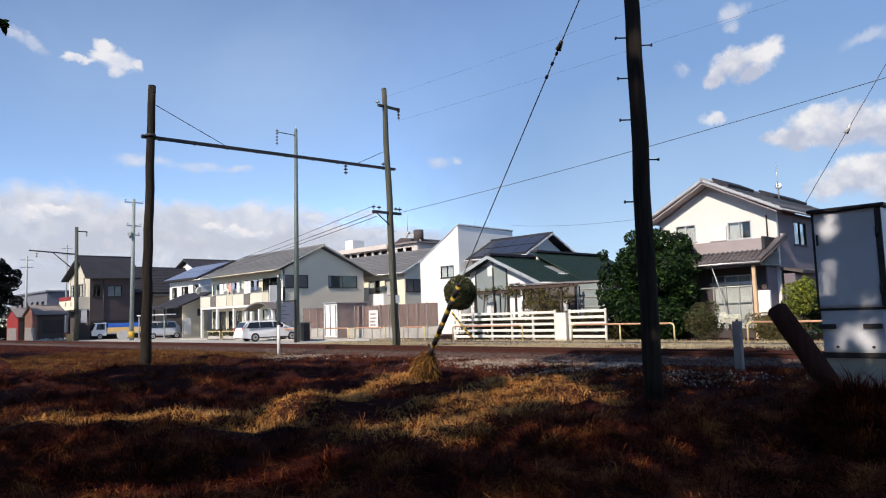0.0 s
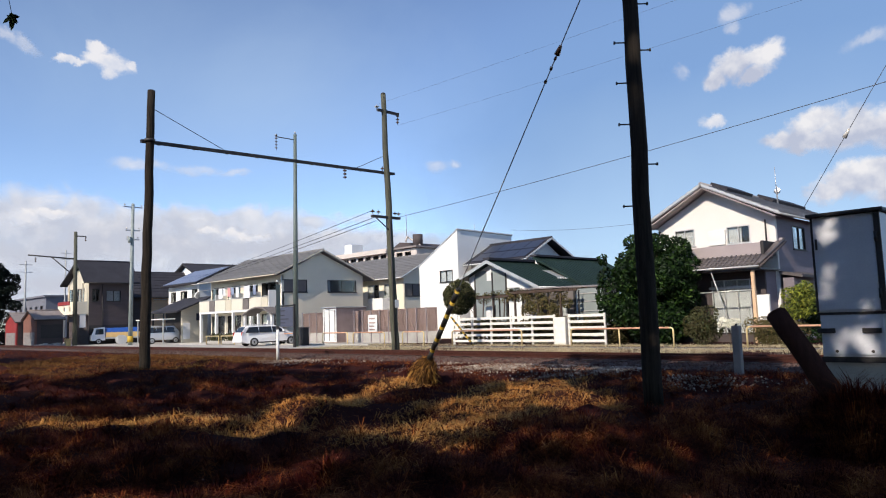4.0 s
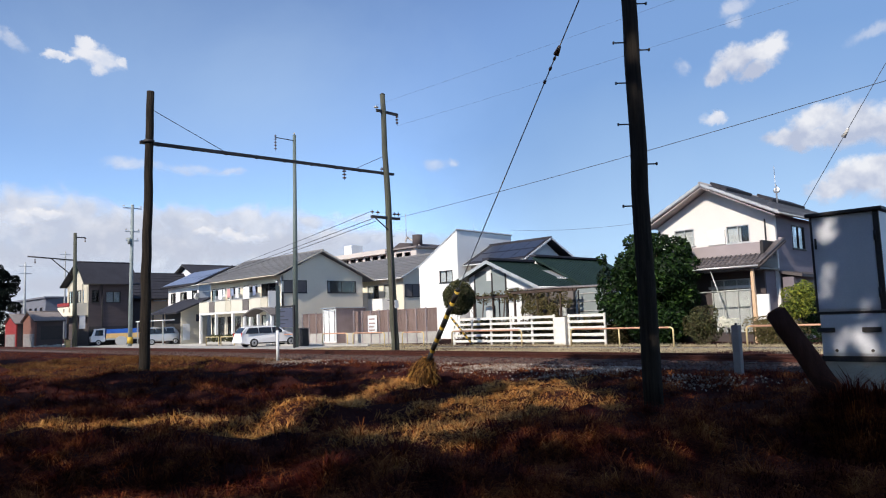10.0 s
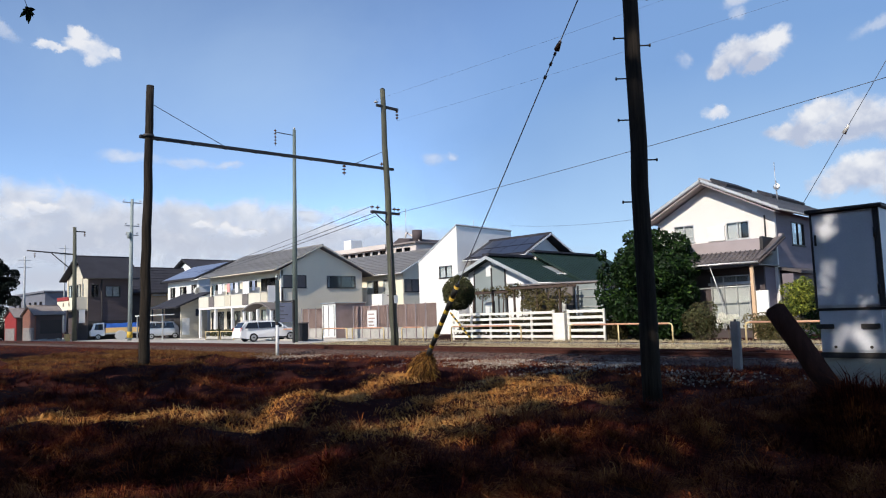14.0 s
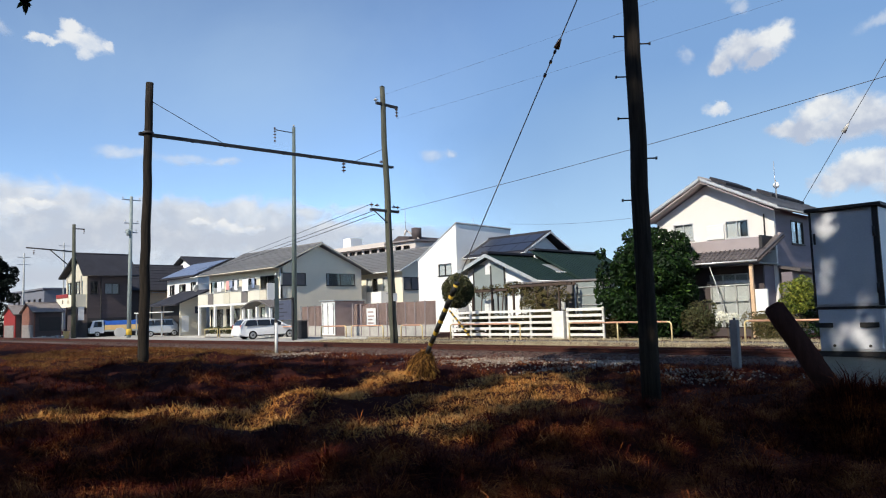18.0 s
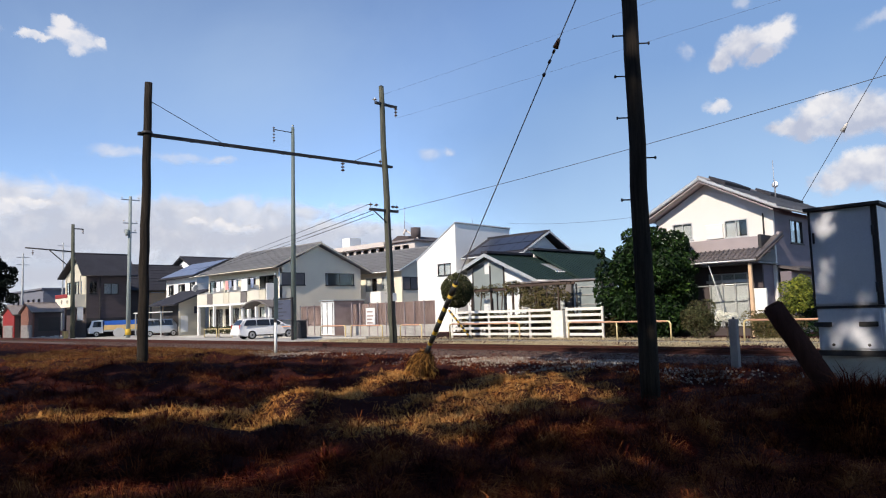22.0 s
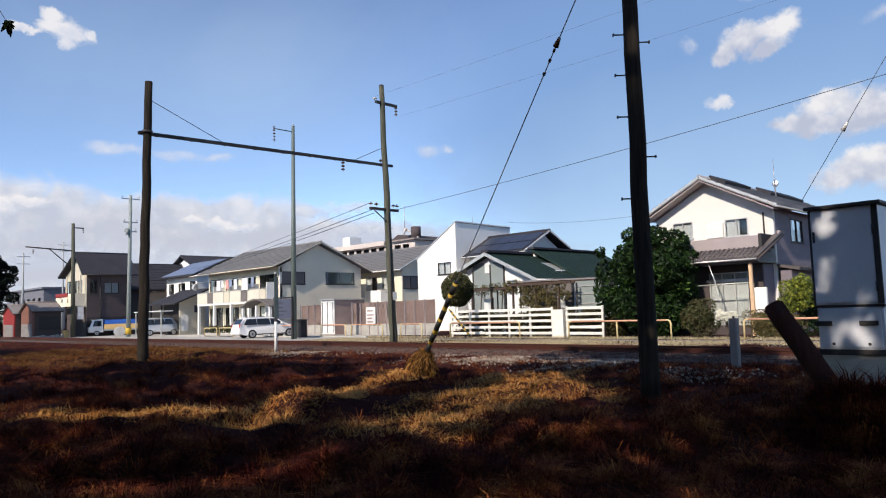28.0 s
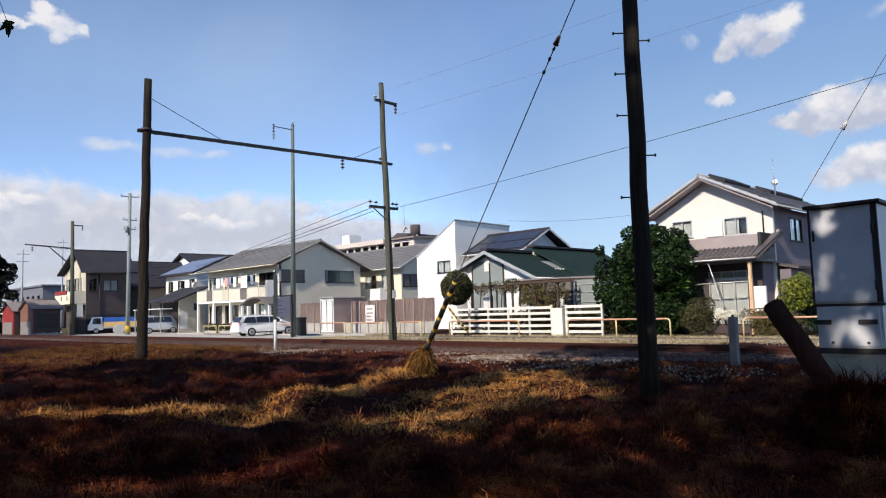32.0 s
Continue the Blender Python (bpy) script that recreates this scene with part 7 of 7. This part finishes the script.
def cloud_mat(name, wide, high, lobes, scale, seed, cover, edge, dim, bright, low, peak=1.0, span=0.38, grain=1.0, core=0.35, ragged=1.9):
    """A patch of cloud: a few oval lobes broken up by turbulent noise, paler above, soft at the rim. Lobes: centre, half axes (degrees), tilt."""
    m = bpy.data.materials.new(name)
    m.use_nodes = True
    n, l = m.node_tree.nodes, m.node_tree.links
    n.remove(n["Principled BSDF"])

    def node(kind, op=None, **vals):
        k = n.new(kind)
        if op:
            k.operation = op
        for i, v in vals.items():
            k.inputs[int(i[1:])].default_value = v
        return k
    co = n.new("ShaderNodeTexCoord")
    mid = node("ShaderNodeVectorMath", "MULTIPLY_ADD", _1=(wide, high, 0), _2=(-wide / 2, -high / 2, 0))
    l.new(co.outputs["Generated"], mid.inputs[0])
    at = node("ShaderNodeVectorMath", "MULTIPLY_ADD", _1=(grain, grain, grain), _2=(seed, seed * 1.7, seed * 0.3))
    l.new(mid.outputs[0], at.inputs[0])
    big = n.new("ShaderNodeTexNoise")
    big.inputs["Scale"].default_value, big.inputs["Detail"].default_value, big.inputs["Roughness"].default_value = scale, 8, 0.60
    big.inputs["Distortion"].default_value = 0.45
    l.new(at.outputs[0], big.inputs["Vector"])
    # the outline is pulled about by a coarse and a fine turbulence
    pull = n.new("ShaderNodeTexNoise")
    pull.inputs["Scale"].default_value, pull.inputs["Detail"].default_value, pull.inputs["Roughness"].default_value = scale * 1.3, 6, 0.62
    l.new(at.outputs[0], pull.inputs["Vector"])
    off = node("ShaderNodeVectorMath", "MULTIPLY_ADD", _1=(ragged, ragged, 0), _2=(-ragged / 2, -ragged / 2, 0))
    l.new(pull.outputs["Color"], off.inputs[0])
    bent = node("ShaderNodeVectorMath", "ADD")
    l.new(mid.outputs[0], bent.inputs[0])
    l.new(off.outputs[0], bent.inputs[1])
    reach = None
    for cx, cy, rx, ry, tilt in lobes:
        mv = n.new("ShaderNodeMapping")
        mv.vector_type = "TEXTURE"
        mv.inputs["Location"].default_value = (cx, cy, 0)
        mv.inputs["Rotation"].default_value = (0, 0, radians(tilt))
        mv.inputs["Scale"].default_value = (rx, ry, 1)
        l.new(bent.outputs[0], mv.inputs[0])
        q = node("ShaderNodeVectorMath", "LENGTH")
        l.new(mv.outputs[0], q.inputs[0])
        if reach is None:
            reach = q.outputs["Value"]
        else:
            mn = node("ShaderNodeMath", "SMOOTH_MIN", _2=0.35)
            l.new(reach, mn.inputs[0])
            l.new(q.outputs["Value"], mn.inputs[1])
            reach = mn.outputs[0]
    fall = n.new("ShaderNodeMapRange")
    for i, v in ((1, core), (2, 1.65), (3, cover), (4, -0.75)):
        fall.inputs[i].default_value = v
    l.new(reach, fall.inputs[0])
    nz = node("ShaderNodeMath", "MULTIPLY_ADD", _1=1.9, _2=-0.95)
    l.new(big.outputs[0], nz.inputs[0])
    sm = node("ShaderNodeMath", "ADD")
    l.new(fall.outputs[0], sm.inputs[0])
    l.new(nz.outputs[0], sm.inputs[1])
    al = n.new("ShaderNodeMapRange")
    al.interpolation_type = "SMOOTHSTEP"
    for i, v in ((1, 0.0), (2, edge), (3, 0.0), (4, peak)):
        al.inputs[i].default_value = v
    l.new(sm.outputs[0], al.inputs[0])
    # shade: brighter above and in the lumps
    sep = n.new("ShaderNodeSeparateXYZ")
    l.new(mid.outputs[0], sep.inputs[0])
    fine = n.new("ShaderNodeTexNoise")
    fine.inputs["Scale"].default_value, fine.inputs["Detail"].default_value = scale * 1.6, 5
    l.new(at.outputs[0], fine.inputs["Vector"])
    sh = node("ShaderNodeMath", "MULTIPLY_ADD", _1=0.9 / high)
    l.new(sep.outputs[1], sh.inputs[0])
    l.new(fine.outputs[0], sh.inputs[2])
    sr = n.new("ShaderNodeMapRange")
    sr.inputs[1].default_value, sr.inputs[2].default_value = low, low + span
    l.new(sh.outputs[0], sr.inputs[0])
    cr = n.new("ShaderNodeMix")
    cr.data_type = "RGBA"
    cr.inputs[6].default_value, cr.inputs[7].default_value = (*dim, 1), (*bright, 1)
    l.new(sr.outputs[0], cr.inputs[0])
    em, tr, mx = n.new("ShaderNodeEmission"), n.new("ShaderNodeBsdfTransparent"), n.new("ShaderNodeMixShader")
    l.new(cr.outputs[2], em.inputs[0])
    l.new(al.outputs[0], mx.inputs[0])
    l.new(tr.outputs[0], mx.inputs[1])
    l.new(em.outputs[0], mx.inputs[2])
    l.new(mx.outputs[0], n["Material Output"].inputs[0])
    return m


def cloud(azimuth, elevation, wide, high, kind, seed, lobes, label, height=CLOUD_H):
    """A thin patch of cloud square to the eye. azimuth: degrees to the right of the middle view; wide, high: degrees."""
    d = height / math.tan(radians(elevation))
    a = radians(45 - azimuth)
    p = Vector((-math.sin(a) * d, math.cos(a) * d, height + EYE[2]))
    far = math.hypot(d, height)
    w, h = 2 * far * math.tan(radians(wide / 2)), 2 * far * math.tan(radians(high / 2))
    bm = bmesh.new()
    k = 8
    g = [[bm.verts.new((w * (i / k - 0.5), h * (j / k - 0.5), -0.02 * w * (math.cos((i / k - 0.5) * 3) - 1))) for j in range(k + 1)] for i in range(k + 1)]
    for i in range(k):
        for j in range(k):
            bm.faces.new((g[i][j], g[i + 1][j], g[i + 1][j + 1], g[i][j + 1]))
    ob = new("cloud", mesh_of("cloud", bm, cloud_mat("cloud_" + kind, wide, high, lobes, seed=seed, **SKY[kind])))
    ob.matrix_world = look(p, EYE) @ pose(0, 0, 0, 0, 180, 0)
    ob.visible_shadow = False
    tagged(ob, label, "cloud", "clouds", "structure")
    return ob


SKY = dict(
    puff=dict(scale=0.60, cover=1.2, edge=1.1, dim=(0.42, 0.475, 0.575), bright=(0.59, 0.605, 0.635), low=0.24, peak=0.9, ragged=1.6),
    wisp=dict(scale=0.6, cover=0.85, edge=1.3, dim=(0.40, 0.455, 0.56), bright=(0.52, 0.545, 0.60), low=0.3, peak=0.65, ragged=1.3),
    heap=dict(scale=0.43, cover=1.25, edge=1.0, dim=(0.33, 0.375, 0.48), bright=(0.58, 0.60, 0.63), low=0.34, peak=0.95, ragged=2.0),
    streak=dict(scale=0.45, cover=0.85, edge=1.3, dim=(0.40, 0.455, 0.56), bright=(0.53, 0.555, 0.60), low=0.3, peak=0.68, ragged=1.2),
    haze=dict(scale=0.7, cover=1.2, edge=1.6, dim=(0.36, 0.50, 0.64), bright=(0.40, 0.53, 0.66), low=0.4, peak=0.30, span=0.45, grain=2 / 30, core=0.0, ragged=0.0),
    # added glowing sheet in sky blue that retones the low sky at the right
    sky_tone_haze=dict(scale=0.3, cover=2.2, edge=1.0, dim=(0.31, 0.445, 0.57), bright=(0.135, 0.25, 0.46), low=0.22, peak=0.8, span=0.45, grain=2 / 48, core=0.0, ragged=0.0),
    bank=dict(scale=0.42, cover=1.5, edge=0.8, dim=(0.365, 0.405, 0.49), bright=(0.53, 0.555, 0.60), low=0.46, peak=0.92, core=0.1, ragged=0.0),
    veil=dict(scale=0.3, cover=0.85, edge=1.2, dim=(0.42, 0.45, 0.54), bright=(0.52, 0.545, 0.60), low=0.4, peak=0.6, core=0.1, ragged=0.0),
)
CLOUDS = []


def clouds():
    for az, el, w, h, kind, seed, lobes in (
            (-26.78, 19.67, 10.0, 6.0, "puff", 17.4, [(-1.98, -0.2, 1.26, 0.33, 4), (-0.53, 0.2, 0.96, 0.52, 2), (-0.47, 0.9, 0.74, 0.56, -33), (0.6, 0.0, 1.41, 0.89, -23), (0.61, -0.85, 0.7, 0.56, 2), (1.76, -0.05, 0.59, 0.44, -28)]),
            (-32.57, 20.32, 6.1, 3.3, "wisp", 8.2, [(0.54, -0.23, 1.16, 0.48, -28), (-0.54, 0.23, 1.0, 0.4, -28)]),
            (24.02, 17.88, 9.5, 6.3, "heap", 5.9, [(1.45, 0.7, 1.59, 1.13, 17), (-0.45, 0.33, 1.71, 1.09, 12), (-1.74, -0.51, 0.95, 0.79, 2), (0.73, -0.52, 1.54, 0.61, 17)]),
            (19.83, 18.37, 3.2, 4.0, "wisp", 6.1, [(0.0, 0.0, 0.68, 0.88, 22)]),
            (23.84, 21.51, 6.2, 4.2, "wisp", 2.6, [(-0.07, 0.52, 1.43, 0.68, 12), (0.07, -0.52, 0.76, 0.61, -28)]),
            (33.75, 18.59, 10.3, 3.2, "streak", 7.7, [(-0.95, -0.05, 2.05, 0.58, 20), (0.95, 0.05, 1.65, 0.66, 14)]),
            (21.81, 14.33, 4.1, 2.9, "puff", 9.3, [(0.0, 0.0, 0.93, 0.6, 2)]),
            (29.75, 12.47, 17.8, 7.4, "heap", 4.9, [(-2.97, -0.01, 1.76, 0.73, 7), (-1.11, 0.74, 2.16, 0.97, 10), (1.09, 0.02, 2.53, 1.52, 7), (4.03, -0.12, 2.41, 1.72, 2), (-1.04, -0.62, 2.24, 0.67, 2)]),
            (31.35, 8.48, 12.8, 6.8, "heap", 11.2, [(-0.77, 0.33, 2.12, 1.46, 7), (-2.29, -0.36, 1.5, 0.97, 2), (0.92, 0.49, 1.78, 1.21, 2), (2.15, -0.45, 2.09, 1.4, 2)]),
            (-20.15, 12.05, 17.2, 3.2, "streak", 13.5, [(-3.3, 0.23, 2.62, 0.56, -2), (0.22, -0.07, 2.89, 0.54, -2), (3.08, -0.15, 1.69, 0.34, 2)]),
            (0.27, 12.49, 6.4, 3.4, "streak", 14.1, [(-0.68, -0.11, 1.17, 0.68, 2), (0.68, 0.11, 0.63, 0.45, 2)]),
            (-30.28, 8.26, 7.9, 3.3, "puff", 3.3, [(-0.85, -0.19, 1.3, 0.62, -8), (0.85, 0.19, 1.49, 0.45, 2)]),
            (-16.99, 7.05, 8.8, 2.8, "puff", 15.7, [(-0.04, -0.03, 1.28, 0.55, 2), (-1.61, 0.32, 0.93, 0.42, 2), (1.65, -0.29, 1.3, 0.43, 2)]),
            (-8.26, 8.16, 14.3, 2.8, "streak", 16.2, [(-1.79, -0.11, 2.67, 0.53, -1), (1.79, 0.11, 2.08, 0.45, 6)])):
        CLOUDS.append(cloud(az, el, w, h, kind, seed, lobes, "small white cloud in the blue sky", min(CLOUD_H, 2450.0 * math.tan(radians(el)))))
    for k, (az, el, w, h, kind, seed) in enumerate(((-16, 18.0, 64, 30, "haze", 31.0), (30, 11.0, 84, 48, "sky_tone_haze", 33.0), (-33, 7.2, 48, 10.0, "bank", 21.0), (-18, 7.0, 40, 8.0, "bank", 22.4), (-24, 4.6, 60, 8.0, "bank", 23.3), (-8, 6.0, 34, 5.5, "bank", 24.9), (8, 4.6, 40, 3.0, "veil", 26.0), (-29, 2.4, 64, 6.5, "bank", 27.7))):
        CLOUDS.append(cloud(az, el, w, h, kind, seed, [(0, 0, w * 0.29, h * 0.29, 0)] if "haze" not in kind else [(0, 0, w * 0.36, h * 0.36, 0)], "long glowing sheet for cloud banks, haze and sky tone over the roofs",
                            (3000.0 + 190.0 * k) * math.tan(radians(el))))


clouds()


def motions():
    """The clouds drift towards the eye; the sprig sways in the wind."""
    go = Vector(DRIFT)
    for c in CLOUDS:
        m = c.matrix_world.copy()
        rows = [(t, Matrix.Translation(go * (t - 12.0)) @ m) for t in (0, 32)]
        walk(c, rows)
    # the sprig's place: degrees right of and above the middle view, and its own turn
    rows = []
    for t, az, el, r in SWAY:
        d, a = 3.4, radians(45 - az)
        p = Vector(EYE) + Vector((-math.sin(a) * math.cos(radians(el)), math.cos(a) * math.cos(radians(el)), math.sin(radians(el)))) * d
        rows.append((t, SPRIG_TREE.matrix_basis.inverted() @ Matrix.Translation(p) @ pose(0, 0, 0, 0, 0, 45) @ pose(0, 0, 0, 0, r, 0)))
    walk(SPRIG, rows)


# seconds, bearing, height, turn of the sprig
SWAY = [
    (0, -32.39, 20.61, -11), (1, -31.82, 21.66, 3), (2, -31.74, 20.94, 6), (3, -31.9, 21.18, 8), (6, -31.11, 21.63, 4), (7, -30.74, 21.77, 2),
    (8, -31.46, 20.43, 9), (9, -30.9, 21.88, 0), (10, -33.54, 22.6, -9), (11, -32.37, 21.57, -6), (12, -32.13, 20.07, -4), (13, -31.09, 22.14, -2),
    (14, -30.73, 21.68, 1), (17, -30.63, 21.16, -3), (18, -30.89, 22.03, 0), (19, -31.93, 18.95, 2), (20, -33.43, 21.2, 5), (21, -32.75, 20.53, 7),
    (22, -33.33, 20.92, -4), (23, -31.62, 20.46, -11), (24, -31.07, 21.61, -8), (25, -31.44, 20.44, -6), (28, -31.83, 20.34, -10), (29, -31.04, 21.02, -8),
    (30, -31.72, 20.54, -5), (31, -31.82, 20.06, 9), (32, -31.78, 20.18, 0),
]

motions()
